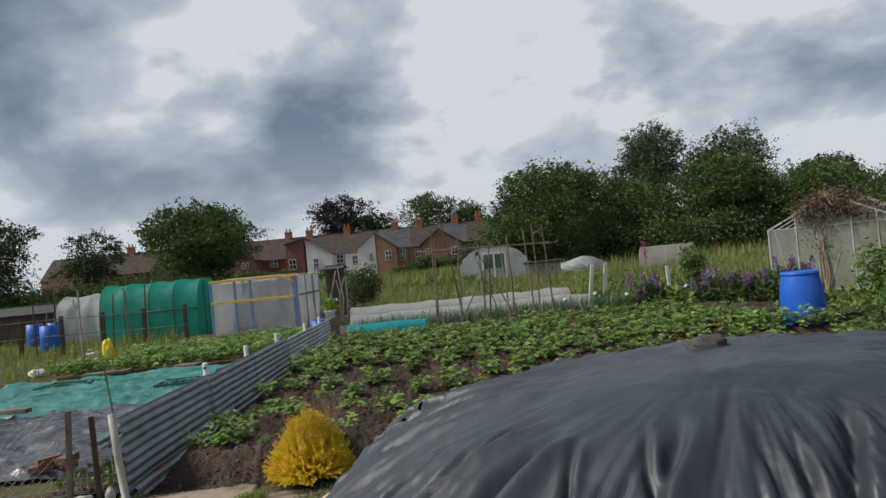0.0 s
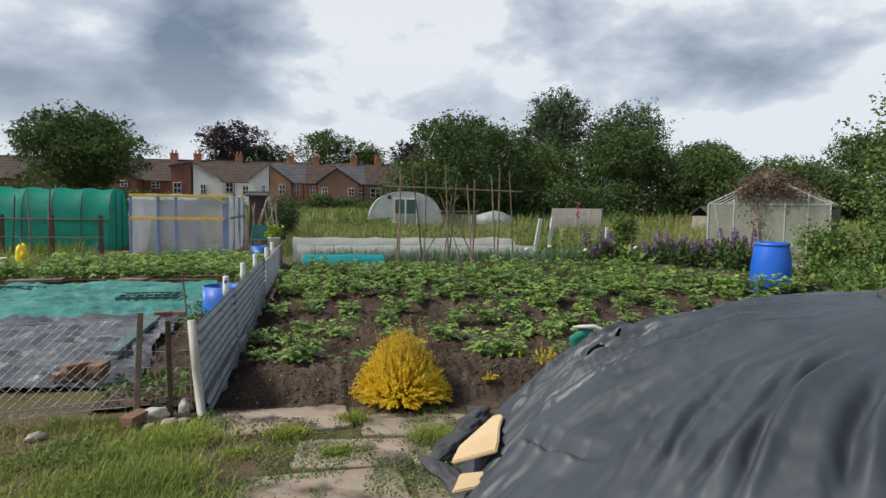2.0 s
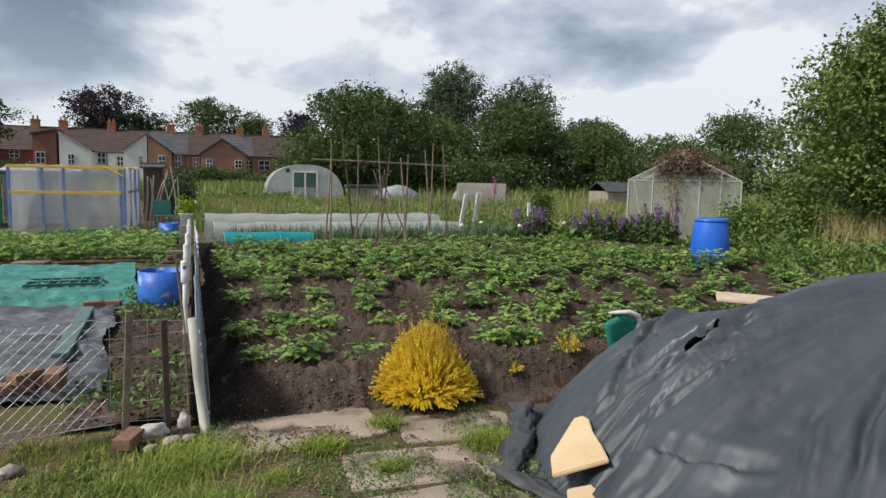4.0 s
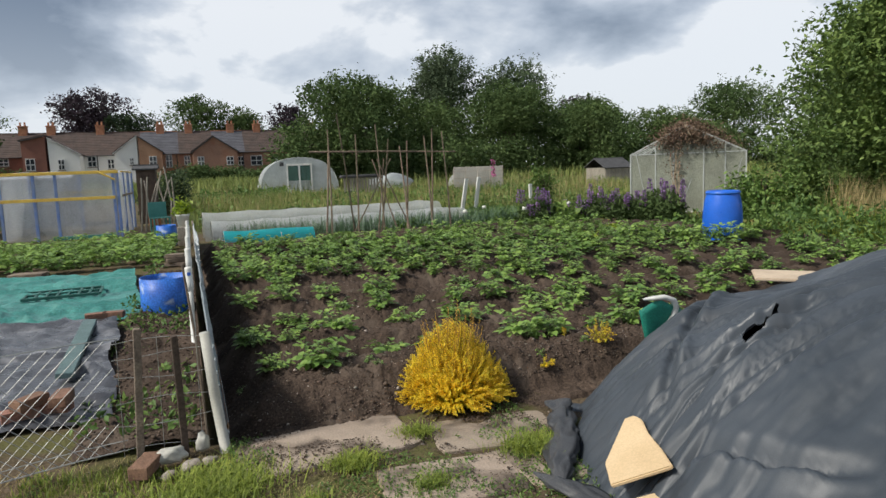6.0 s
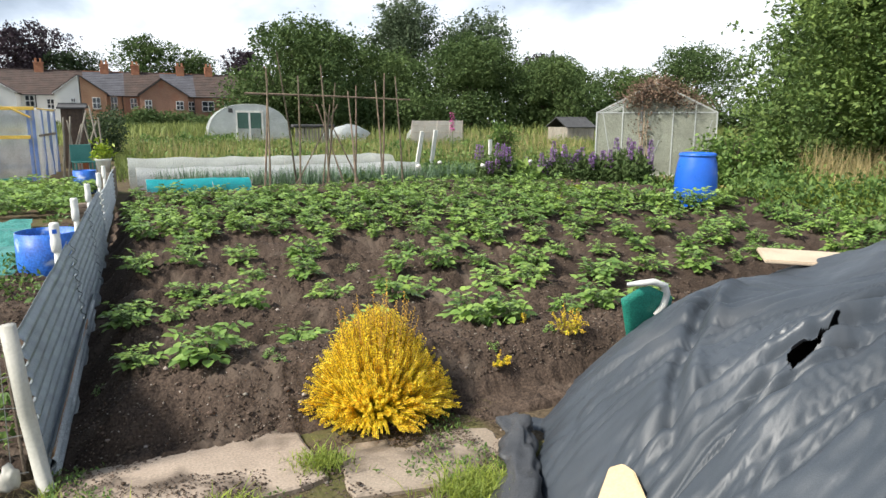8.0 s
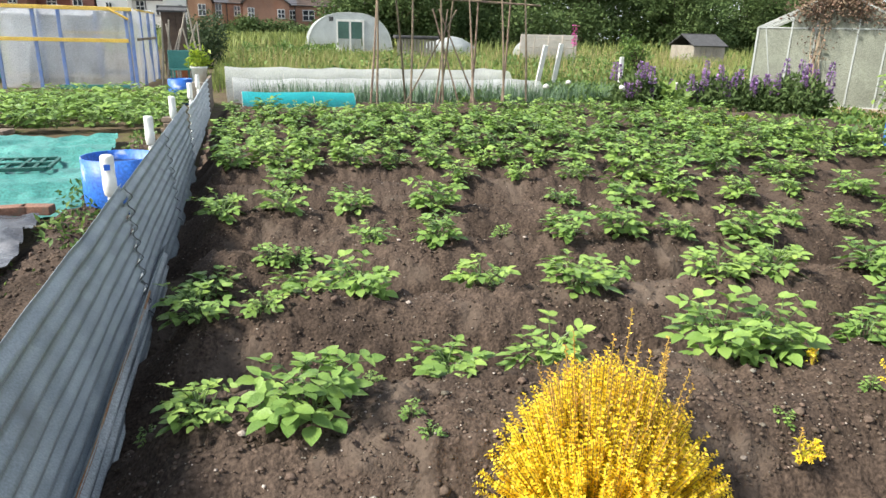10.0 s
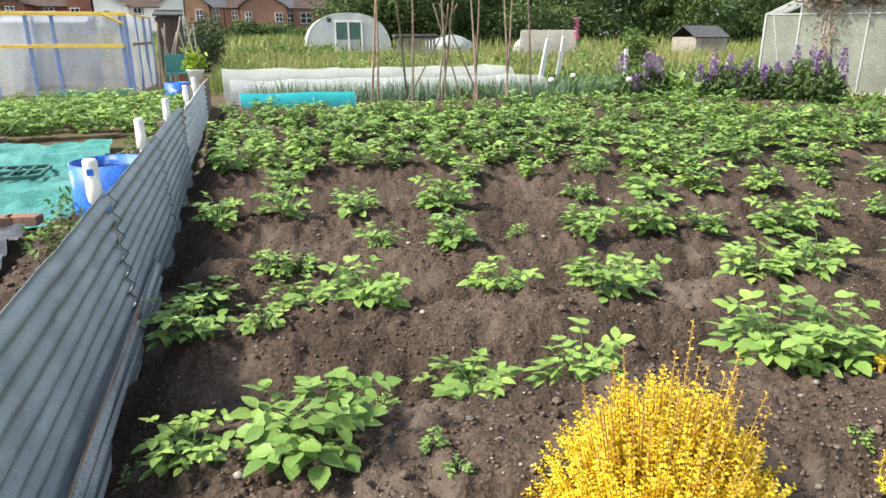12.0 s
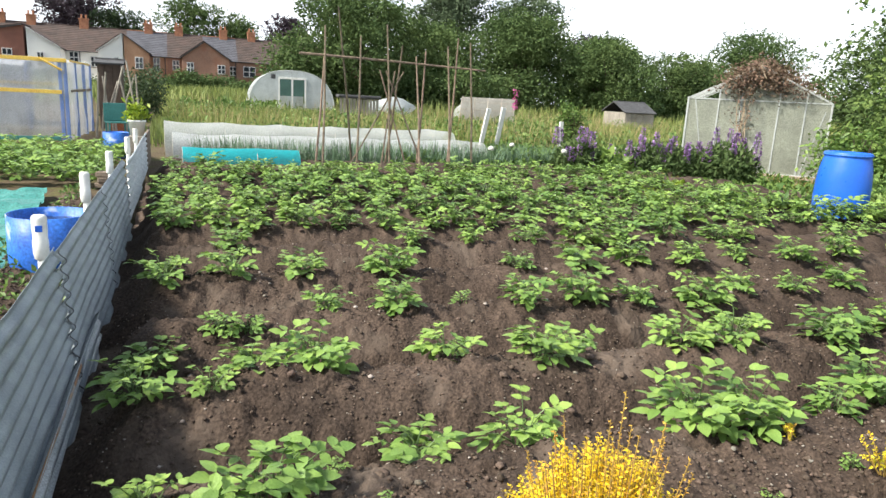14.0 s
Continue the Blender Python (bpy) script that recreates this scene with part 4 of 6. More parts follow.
for x, y in ((-0.68, 5.95), (-0.66, 5.82), (0.9, 5.75), (-0.75, 6.25), (0.5, 5.7)):
    potato(x, y, 5, 0.42, label="tiny green weed seedling in bare soil", group="seedlings in the soil")
random.seed(12)
for row in range(1, 11):
    y0 = CREST0 + PITCH * row
    x = 2.2 if row < 3 else (-1.45 + random.uniform(0, 0.3))
    end = 6.2 if row < 2 else (6.9 if row < 7 else 5.9)
    dense = row >= 5
    while x < end and not (row > 10 and x > 99):
        yy = y0 - 0.05 * (x + 0.7) + random.uniform(-0.06, 0.06)
        if not (row < 3 and x < 2.2) and math.hypot(x - 6.47, yy - 10.24) > 0.55:
            s = random.uniform(0.72, 1.08) * (0.78 if row < 5 else 0.92)
            if not (row in (3, 4) and random.random() < 0.15):
                potato(x, yy, random.choice((0, 1, 3, 2, 1)) if row > 2 else random.choice((0, 1, 2, 3, 4)), s)
        x += random.uniform(0.29, 0.46) if dense else random.uniform(0.32, 0.58)
# plants of the neighbouring plot
random.seed(5)
for row in range(6):
    x = -7.3 + random.uniform(0, 0.3) + 0.15 * row
    while x < -2.05:
        potato(x, 14.2 + row * 0.72 + random.uniform(-0.12, 0.12), random.choice((0, 1, 3)), random.uniform(0.95, 1.2), z=0.06,
               label="bushy potato plant in the neighbouring plot", group="neighbouring potato plants")
        x += random.uniform(0.32, 0.5)

# ---- blue barrels ----


def blue_barrel(x, y):
    b = thing("blue_barrel", "tall bright blue plastic barrel with a clamped lid", "barrel", pose(x, y, 0.0))
    prof = [(0.0, 0.0), (0.25, 0.0), (0.274, 0.02), (0.298, 0.2), (0.312, 0.42), (0.308, 0.6), (0.286, 0.8), (0.262, 0.9), (0.255, 0.93)]
    part("body", lathe(prof, 48), BLUE, b, smooth=True)
    part("lid", lathe([(0.262, 0.925), (0.266, 0.935), (0.266, 0.965), (0.258, 0.98), (0.235, 0.985), (0.225, 0.97), (0.0, 0.968)], 48), BLUE, b, smooth=True)
    part("clamp_ring", lathe([(0.266, 0.938), (0.273, 0.942), (0.273, 0.956), (0.266, 0.960)], 48), BLUE_OLD, b, smooth=True)
    return b


blue_barrel(6.47, 10.24)


def blue_tub(x, y, r, h, z=0.0, label="cut-down worn blue barrel holding water"):
    b = thing("blue_tub", label, "tub", pose(x, y, z))
    part("wall", lathe([(r * 0.9, 0), (r, 0.06), (r, h * 0.5), (r * 0.98, h), (r * 0.955, h), (r * 0.96, h * 0.5), (r * 0.93, 0.05), (0, 0.04)], 40), BLUE_OLD, b, smooth=True)
    part("contents", lathe([(r * 0.955, h * 0.86), (0, h * 0.86)], 40), PANE, b, "water in the tub")
    return b


blue_tub(-2.06, 9.75, 0.275, 0.52, -0.10)
blue_tub(-2.25, 17.9, 0.22, 0.46, 0.0, "blue plastic tub beside the fence")

# ---- nets and tunnels over rows ----


def tunnel_net(name, label, p0, p1, w, h, mtl, seed, part_name="net", ends=True):
    """A low net over hoops from p0 to p1."""
    t = thing(name, label, "netting")
    p0, p1 = np.array(p0, float), np.array(p1, float)
    L = np.linalg.norm(p1 - p0)
    d = (p1 - p0) / L
    s = np.array([-d[1], d[0]])
    nu, nv = int(L / 0.09) + 2, 20
    U, A = np.meshgrid(np.linspace(0, L, nu), np.linspace(0, math.pi, nv))
    sag = 1 - 0.05 * np.abs(np.sin(U / 1.1 * math.pi)) + 0.05 * fbm(U * 1.5, A * 2, seed, 3)
    off = -np.cos(A) * w / 2 * (1 + 0.12 * fbm(U * 2.5, A * 1.5, seed + 3, 2))
    Z = np.sin(A) ** 0.45 * h * sag
    X = p0[0] + d[0] * U + s[0] * off
    Y = p0[1] + d[1] * U + s[1] * off
    v = np.stack([X, Y, Z], -1).reshape(-1, 3)
    i = np.arange(nu * nv).reshape(nv, nu)
    f = np.stack([i[:-1, :-1], i[:-1, 1:], i[1:, 1:], i[1:, :-1]], -1).reshape(-1, 4)
    part(part_name, mesh_np(part_name, v, f, mtl, True), mtl, t)
    k = 0.0
    while k <= L:
        c = p0 + d * k
        pts = [(c[0] - s[0] * w / 2 * math.cos(a), c[1] - s[1] * w / 2 * math.cos(a), math.sin(a) ** 0.45 * (h - 0.012)) for a in np.linspace(0.02, math.pi - 0.02, 11)]
        part("hoop", tubes([(pts, 0.006)], 6), PIPE, t)
        k += 1.1
    return t


tunnel_net("white_net_tunnel", "long white insect netting over low hoops", (-1.45, 18.6), (4.6, 18.75), 0.9, 0.66, WHITE_NET, 71)
tunnel_net("white_net_tunnel", "white insect netting sagging over low hoops", (-1.3, 17.35), (4.8, 17.45), 0.8, 0.52, WHITE_NET, 75)
tunnel_net("teal_net_tunnel", "short turquoise netting over low hoops", (-1.15, 15.4), (0.62, 15.45), 0.5, 0.43, TEAL_NET, 79)

g = np.random.RandomState(9)
n = 2600
base = np.stack([g.uniform(-1.0, 6.0, n), 16.25 + np.round(g.uniform(-1.4, 1.4, n)) * 0.28 + g.normal(0, 0.04, n), np.zeros(n)], 1)
on = new("onion_rows", mesh_np("onion_rows", *blades_np(base, g.uniform(0.35, 0.62, n), 0.35, 0.016, g), ONION))
tagged(on, "rows of grey-green onion leaves before the netting", "onions", kind="stuff")

# ---- cane frame ----
canes = thing("bean_cane_frame", "wigwam frame of thin bamboo canes tied to a crossbar", "bean canes")
for bx_, by_, tx_, ty_, h in ((0.88, 14.75, 0.92, 14.85, 2.35), (1.42, 14.75, 1.50, 14.95, 2.25), (1.98, 14.75, 1.92, 14.95, 2.45), (2.5, 14.75, 2.42, 14.95, 2.0), (3.05, 14.8, 2.98, 15.0, 2.2), (3.5, 14.9, 3.42, 15.1, 2.3),
                         (0.90, 15.5, 0.98, 15.1, 2.2), (1.55, 15.5, 1.15, 15.0, 2.65), (2.1, 15.55, 2.2, 15.0, 2.15), (2.7, 15.55, 2.6, 15.0, 2.1), (3.3, 15.6, 3.2, 15.1, 2.35)):
    part("cane", tubes([([(bx_, by_, -0.05), ((bx_ + tx_) / 2 + 0.015, (by_ + ty_) / 2, h / 2), (tx_, ty_, h)], [0.019, 0.017, 0.012])], 6), BAMBOO, canes)
for bx_, tx_ in ((1.25, 2.25), (2.8, 1.95), (1.9, 2.1), (2.45, 1.85)):
    part("brace", tubes([([(bx_, 15.1, -0.05), (tx_, 15.05, 1.75)], [0.015, 0.011])], 6), BAMBOO, canes)
part("crossbar", tubes([([(0.55, 14.93, 1.92), (2.0, 14.98, 1.90), (3.75, 15.15, 1.86)], [0.021, 0.019, 0.015])], 6), BAMBOO, canes)

# ---- leaning white posts ----
for bx_, by_, tx_, ty_, h, w in ((5.0, 18.05, 5.16, 17.9, 1.25, 0.048), (5.4, 18.05, 5.52, 17.9, 1.28, 0.048), (7.36, 18.44, 7.34, 18.44, 1.0, 0.045)):
    b = box((-w, -0.03, 0), (w, 0.03, h), 0.008)
    p = part("white_post", b, WHITE_PL)
    p.matrix_basis = pose(bx_, by_, -0.03, math.degrees(math.atan2(by_ - ty_, h)), math.degrees(math.atan2(tx_ - bx_, h)), 0)
    tagged(p, "weathered white-painted wooden post in long grass", "post", "white posts")

# ---- greenhouse ----
gh = thing("greenhouse", "old aluminium greenhouse with cloudy algae-stained panes", "greenhouse", pose(9.13, 16.25, 0, 0, 0, -45))
GW, GD, GE, GR = 2.75, 3.1, 1.66, 2.36
part("plinth", box((-0.04, -0.04, -0.1), (GW + 0.04, GD + 0.04, 0.17), 0.01), CONCRETE, gh)


def bar(a, b, w=0.019):
    return part("glazing_bar", tubes([([a, b], w)], 4), ALU, gh)


GB = 0.17


def gable_z(x):
    return GE + (GR - GE) * (1 - abs(x / (GW / 2) - 1))


for x in (0, GW):
    bar((x, 0, GE), (x, GD, GE), 0.025)
    for k in range(6):
        bar((x, GD * k / 5, GB), (x, GD * k / 5, GE), 0.024 if k in (0, 5) else 0.017)
        bar((x, GD * k / 5, GE), (GW / 2, GD * k / 5, GR), 0.026 if k in (0, 5) else 0.017)
bar((GW / 2, 0, GR), (GW / 2, GD, GR), 0.025)
GPOSTS = (0.0, 0.62, 1.06, 1.78, 2.28, GW)
for y in (0, GD):
    for x in GPOSTS[1:-1]:
        bar((x, y, GB), (x, y, gable_z(x)))
    bar((0, y, GE), (GW, y, GE), 0.016)
    bar((0, y, GB), (GW, y, GB), 0.026)
    bar((0.14, y, GE), (0.34, y, GB + 0.5), 0.012)
    bar((1.20, y, GB), (1.5, y, GB + 0.85), 0.012)
    bar((GW - 0.1, y, GE * 0.9), (2.34, y, GB), 0.012)


def pane(pts, name="pane"):
    bm = bmesh.new()
    bm.faces.new([bm.verts.new(p) for p in pts])
    ob = part(name, bm, ROOF_GLASS if name == "roof_pane" else GLASS, gh)
    ob.modifiers.new("thickness", "SOLIDIFY").thickness = 0.004
    return ob


for y in (0.004, GD - 0.004):
    for x0, x1 in zip(GPOSTS, GPOSTS[1:]):
        pts = [(x0, y, GB), (x1, y, GB), (x1, y, gable_z(x1))] + ([(GW / 2, y, GR)] if x0 < GW / 2 < x1 else []) + [(x0, y, gable_z(x0))]
        if x0 > 0.1:
            pane(pts)
        else:
            pane([(x0, y, GB), (x1, y, GB), (x1, y, GE), (x0, y, GE)])
for k in range(5):
    y0, y1 = GD * k / 5 + 0.01, GD * (k + 1) / 5 - 0.01
    for x in (0.004, GW - 0.004):
        pane([(x, y0, GB), (x, y1, GB), (x, y1, GE), (x, y0, GE)])
        if x > 1 or k > 2:
            pane([(x, y0, GE), (x, y1, GE), (GW / 2, y1, GR - 0.004), (GW / 2, y0, GR - 0.004)], "roof_pane")
part("compost_bench", box((1.6, 0.4, 0.17), (2.6, 2.8, 0.75), 0.01), OLDWOOD, gh)
g = np.random.RandomState(15)
vine = thing("dry_vine", "reddish-brown dried vine sprawling over the greenhouse roof", "vine", pose(9.13, 16.25, 0, 0, 0, -45))
lines = []
for k in range(40):
    p = Vector((1.08 + g.uniform(-0.12, 0.16), -0.08, 0.0)) if k < 6 else Vector((g.uniform(0.65, 1.7), g.uniform(-0.15, 0.5), 0))
    if k >= 6:
        p.z = GE + (GR - GE) * min(p.x, GW - p.x) / (GW / 2) + 0.03
    q = [p.copy()]
    for j in range(9):
        if k < 6 and p.z < 1.9:
            p = p + Vector((g.uniform(-0.04, 0.06), 0, 0.25))
        else:
            p = p + Vector((g.uniform(-0.05, 0.24), g.uniform(-0.12, 0.16), 0))
            p.x = min(p.x, 2.45)
            p.y = max(p.y, -0.15)
            p.z = GE + (GR - GE) * (1 - abs(p.x / (GW / 2) - 1)) + g.uniform(-0.22, 0.10)
        q.append(p.copy())
    lines.append((q, [0.02 * (0.85 ** j) for j in range(10)]))
part("vine_stem", tubes(lines, 5), DRY_STEM, vine)
cc = []
for q, _ in lines:
    for p in q:
        if p.z > 1.1:
            cc += [tuple(p + Vector((g.normal(0, 0.15), -abs(g.normal(0, 0.1)) if p.y < 0.05 else g.normal(0, 0.15), g.normal(-0.04, 0.11)))) for _ in range(24 if p.z > 1.85 else 7)]
cc = np.array(cc)
part("vine_leaves", mesh_np("vine_leaves", *leaves_np(cc, g.uniform(0.035, 0.085, len(cc)), g, 0.6), VINE), VINE, vine)

# ---- mesh-covered fruit cage ----
cage = thing("fruit_cage", "fruit cage of blue timber wrapped in pale mesh with yellow tape", "fruit cage")
CX0, CX1, CY0, CY1, CH = -6.15, -3.45, 21.3, 24.8, 1.74


def wavy(p0, p1, z0, z1, seed, amp=0.02):
    """An upright cloth from p0 to p1."""
    p0, p1 = np.array(p0, float), np.array(p1, float)
    nu, nv = 40, 18
    U, Zg = np.meshgrid(np.linspace(0, 1, nu), np.linspace(z0, z1, nv))
    d = (p1 - p0) / np.linalg.norm(p1 - p0)
    w = amp * fbm(U * 9, Zg * 1.5, seed, 3)
    v = np.stack([p0[0] + (p1 - p0)[0] * U - d[1] * w, p0[1] + (p1 - p0)[1] * U + d[0] * w, Zg], -1).reshape(-1, 3)
    i = np.arange(nu * nv).reshape(nv, nu)
    return v, np.stack([i[:-1, :-1], i[:-1, 1:], i[1:, 1:], i[1:, :-1]], -1).reshape(-1, 4)


for k, (a, b) in enumerate((((CX0, CY0), (CX1, CY0)), ((CX1, CY0), (CX1 + 0.1, CY1)), ((CX1 + 0.1, CY1), (CX0, CY1)), ((CX0, CY1), (CX0, CY0)))):
    part("mesh_wall", mesh_np("mesh_wall", *wavy(a, b, 0.02, CH, 80 + k, 0.07), FLEECE, True), FLEECE, cage)
v, f = grid_np(np.linspace(CX0, CX1 + 0.1, 24), np.linspace(CY0, CY1, 24), lambda x, y: CH + 0.02 + 0.08 * fbm(x * 1.2, y * 1.2, 90, 2))
part("mesh_roof", mesh_np("mesh_roof", v, f, FLEECE, True), FLEECE, cage)
for x, y in ((CX0, CY0), (CX0 + 0.75, CY0), (CX0 + 1.25, CY0), (CX1 - 0.1, CY0), (CX1, CY0), (CX1 + 0.04, 22.5), (CX1 + 0.08, 23.7), (CX1 + 0.1, CY1), (CX0, CY1), (-4.8, CY1)):
    part("post", box((x - 0.035, y - 0.03, 0), (x + 0.035, y + 0.03, CH), 0.006), BLUE_POST, cage)
part("top_tape", box((CX0 - 0.03, CY0 - 0.05, CH - 0.05), (CX1 + 0.04, CY0 - 0.02, CH + 0.03), 0.008), TAPE, cage)
part("side_tape", box((CX1 + 0.09, CY0, CH - 0.03), (CX1 + 0.12, CY1, CH + 0.01), 0.006), TAPE, cage)
part("middle_tape", box((CX0, CY0 - 0.05, 1.02), (CX1 - 0.08, CY0 - 0.035, 1.10), 0.004), TAPE, cage)
part("inner_rail", box((CX0 + 1.25, CY0 + 0.06, 1.20), (CX1 - 0.1, CY0 + 0.09, 1.235), 0.004), TAPE, cage)
part("side_rail", box((CX1 + 0.09, CY0, 1.06), (CX1 + 0.11, CY1, 1.12), 0.004), OLDWOOD, cage)
part("corner_tie", tubes([([(CX1 - 0.45, CY0 - 0.055, CH), (CX1 - 0.05, CY0 - 0.055, CH - 0.22)], 0.025)], 6), TAPE, cage)
for x in (-5.3, -4.9, -4.4, -4.0):
    part("inner_cane", tubes([([(x, 22.4, 0), (x + 0.05, 22.4, 1.5)], 0.012)], 6), BAMBOO, cage)
part("base_strip", box((CX0 + 1.1, CY0 - 0.1, 0.01), (CX1 - 0.15, CY0 - 0.06, 0.10), 0.01), TEAL_SHEET, cage)

# ---- green net tunnel ----
gt = thing("green_net_tunnel", "walk-in tunnel of hoops covered in green netting", "netting tunnel")
GX0, GX1, GYC, GWD, GHT = -10.6, -7.25, 24.2, 1.1, 1.98
nu, nv = 46, 26
U, A = np.meshgrid(np.linspace(0, 1, nu), np.linspace(0, math.pi, nv))
sag = 1 - 0.035 * np.abs(np.sin(U * 4 * math.pi)) * np.sin(A)
prof_y = -np.cos(A) * GWD * (np.abs(np.cos(A)) ** 0.0)
Yg = GYC + np.sign(prof_y) * np.abs(prof_y / GWD) ** 0.55 * GWD * sag + 0.02 * fbm(U * 10, A * 3, 95, 2)
Zg = np.sin(A) ** 0.62 * GHT * sag
v = np.stack([GX0 + (GX1 - GX0) * U, Yg, Zg], -1).reshape(-1, 3)
i = np.arange(nu * nv).reshape(nv, nu)
f = np.stack([i[:-1, :-1], i[:-1, 1:], i[1:, 1:], i[1:, :-1]], -1).reshape(-1, 4)
part("net_cover", mesh_np("net_cover", v, f, GREEN_NET, True), GREEN_NET, gt)
arch = [(0, GYC - math.copysign(abs(math.cos(a)) ** 0.55, math.cos(a)) * GWD, math.sin(a) ** 0.62 * GHT) for a in np.linspace(0.0, math.pi, 27)]
for x, nm in ((GX1, "end_net"), (GX0, "end_net")):
    bm = bmesh.new()
    bm.faces.new([bm.verts.new((x, p[1], p[2])) for p in arch])
    part(nm, bm, GREEN_NET, gt)
for k in range(5):
    x = GX0 + (GX1 - GX0) * k / 4
    part("hoop", tubes([([(x, p[1], p[2] * 0.99) for p in arch], 0.014)], 6), DARKWOOD, gt)
for y in (GYC - 0.35, GYC + 0.35):
    part("door_post", tubes([([(GX1 + 0.01, y, 0), (GX1 + 0.01, y, 1.8)], 0.02)], 6), GREEN_TRAY, gt)
part("door_rail", tubes([([(GX1 + 0.01, GYC - 0.4, 1.2), (GX1 + 0.01, GYC + 0.4, 1.2)], 0.016)], 6), GREEN_TRAY, gt)
part("rail", tubes([([(GX0, GYC - GWD * 0.98, 0.95), (GX1, GYC - GWD * 0.98, 0.95)], 0.014)], 6), DARKWOOD, gt)

# old pale tunnel behind it
tunnel_net("old_tunnel", "ragged pale polythene tunnel behind the green one", (-13.2, 26.0), (-10.2, 26.3), 2.2, 1.75, POLY, 97, "cover")

# ---- sheds ----


def shed(x, y, w, d, h, name, label, wall_m, roof_m, rise=0.35, turn=0):
    s = thing(name, label, "shed", pose(x, y, 0, 0, 0, turn))
    n_b = max(3, int(w / 0.35))
    for k in range(n_b):
        part("board", box((w * k / n_b + 0.004, 0, 0), (w * (k + 1) / n_b - 0.004, 0.03, h), 0.004), wall_m, s)
    part("side_wall", box((0, 0.03, 0), (0.03, d, h), 0.004), wall_m, s)
    part("side_wall", box((w - 0.03, 0.03, 0), (w, d, h), 0.004), wall_m, s)
    part("back_wall", box((0.03, d - 0.03, 0), (w - 0.03, d, h), 0.004), wall_m, s)
    for sg in (0, 1):
        bm = bmesh.new()
        y0, y1 = (-0.1, d / 2) if sg == 0 else (d + 0.1, d / 2)
        vs = [bm.verts.new(p) for p in ((-0.1, y0, h), (w + 0.1, y0, h), (w + 0.1, y1, h + rise), (-0.1, y1, h + rise))]
        bm.faces.new(vs)
        ob = part("roof_slope", bm, roof_m, s)
        ob.modifiers.new("thickness", "SOLIDIFY").thickness = 0.05
    return s


shed(-7.6, 27.0, 2.2, 2, 1.65, "shed", "blue-grey wooden shed behind the netting", mat("blue_grey_board", (0.17, 0.20, 0.25), None, 4, 0.85, 0.2, 40, objrand=0.1), mat("pale_roof_sheet", (0.42, 0.43, 0.46), None, 3, 0.7, 0.2, 30), 0.15)
shed(21.3, 35.0, 1.9, 2.0, 1.15, "shed", "low weathered shed with a dark felt roof", GREYWOOD, FELT, 0.55)
shed(-3.3, 26.2, 0.6, 1.2, 1.85, "shed", "narrow dark store shed with a flat roof", DARKWOOD, FELT, 0.1)
part_o = part("orange_crate", box((-2.95, 24.6, 0.0), (-2.6, 25.0, 0.45), 0.02), mat("orange_crate_wood", (0.35, 0.12, 0.05), None, 5, 0.8, 0.2, 40))
tagged(part_o, "rusty orange crate among leaning poles", "crate")
random.seed(21)
for k in range(9):
    x, y = -3.05 + 0.11 * k, 22.4 + random.uniform(0, 1.6)
    p = part("leaning_pole", tubes([([(0, 0, -0.03), (random.uniform(-0.05, 0.12), 0.05, 0.8), (random.uniform(-0.08, 0.2), 0.1, random.uniform(1.2, 1.9))], [0.028, 0.024, 0.02])], 7), GREYWOOD)
    p.matrix_basis = pose(x, y, 0)
    tagged(p, "grey weathered pole leaning beside the cage", "pole", "leaning poles")

# ---- white pot with bright plant, chair ----
stand = part("crate_stand", box((-2.02, 17.45, 0), (-1.74, 17.75, 0.42), 0.012), GREYWOOD)
tagged(stand, "grey wooden crate by the fence end", "crate")
pot = thing("plant_pot", "white pot holding a bright yellow-green leafy plant", "plant pot", pose(-1.88, 17.6, 0.42))
part("pot", lathe([(0, 0), (0.11, 0), (0.14, 0.24), (0.155, 0.25), (0.155, 0.28), (0.135, 0.28), (0.12, 0.22), (0, 0.22)], 24), WHITE_PL, pot, smooth=True)
g = np.random.RandomState(31)
bright = mat("bright_leaf", (0.30, 0.38, 0.03), (0.2, 0.3, 0.03), 5, 0.5, 0.0, 40, island=0.25, thin=0.35)
c = np.stack([g.normal(0, 0.08, 260), g.normal(0, 0.08, 260), 0.26 + np.abs(g.normal(0, 0.14, 260))], 1)
part("leaves", mesh_np("pot_leaves", *leaves_np(c, g.uniform(0.07, 0.14, 260), g, 0.5, g.normal(size=(260, 3)) + np.array([0, 0, 1.0])), bright), bright, pot)
chair = thing("garden_chair", "turquoise plastic garden chair seen over the fence", "chair", pose(-2.5, 21.6, 0, 0, 0, 15))
for x in (-0.2, 0.2):
    for y in (-0.2, 0.2):
        part("leg", box((x - 0.02, y - 0.02, 0), (x + 0.02, y + 0.02, 0.42), 0.005), TEAL_SHEET, chair)
part("seat", box((-0.24, -0.24, 0.42), (0.24, 0.24, 0.45), 0.012), TEAL_SHEET, chair)
part("backrest", box((-0.24, 0.21, 0.45), (0.24, 0.25, 0.86), 0.015), TEAL_SHEET, chair)

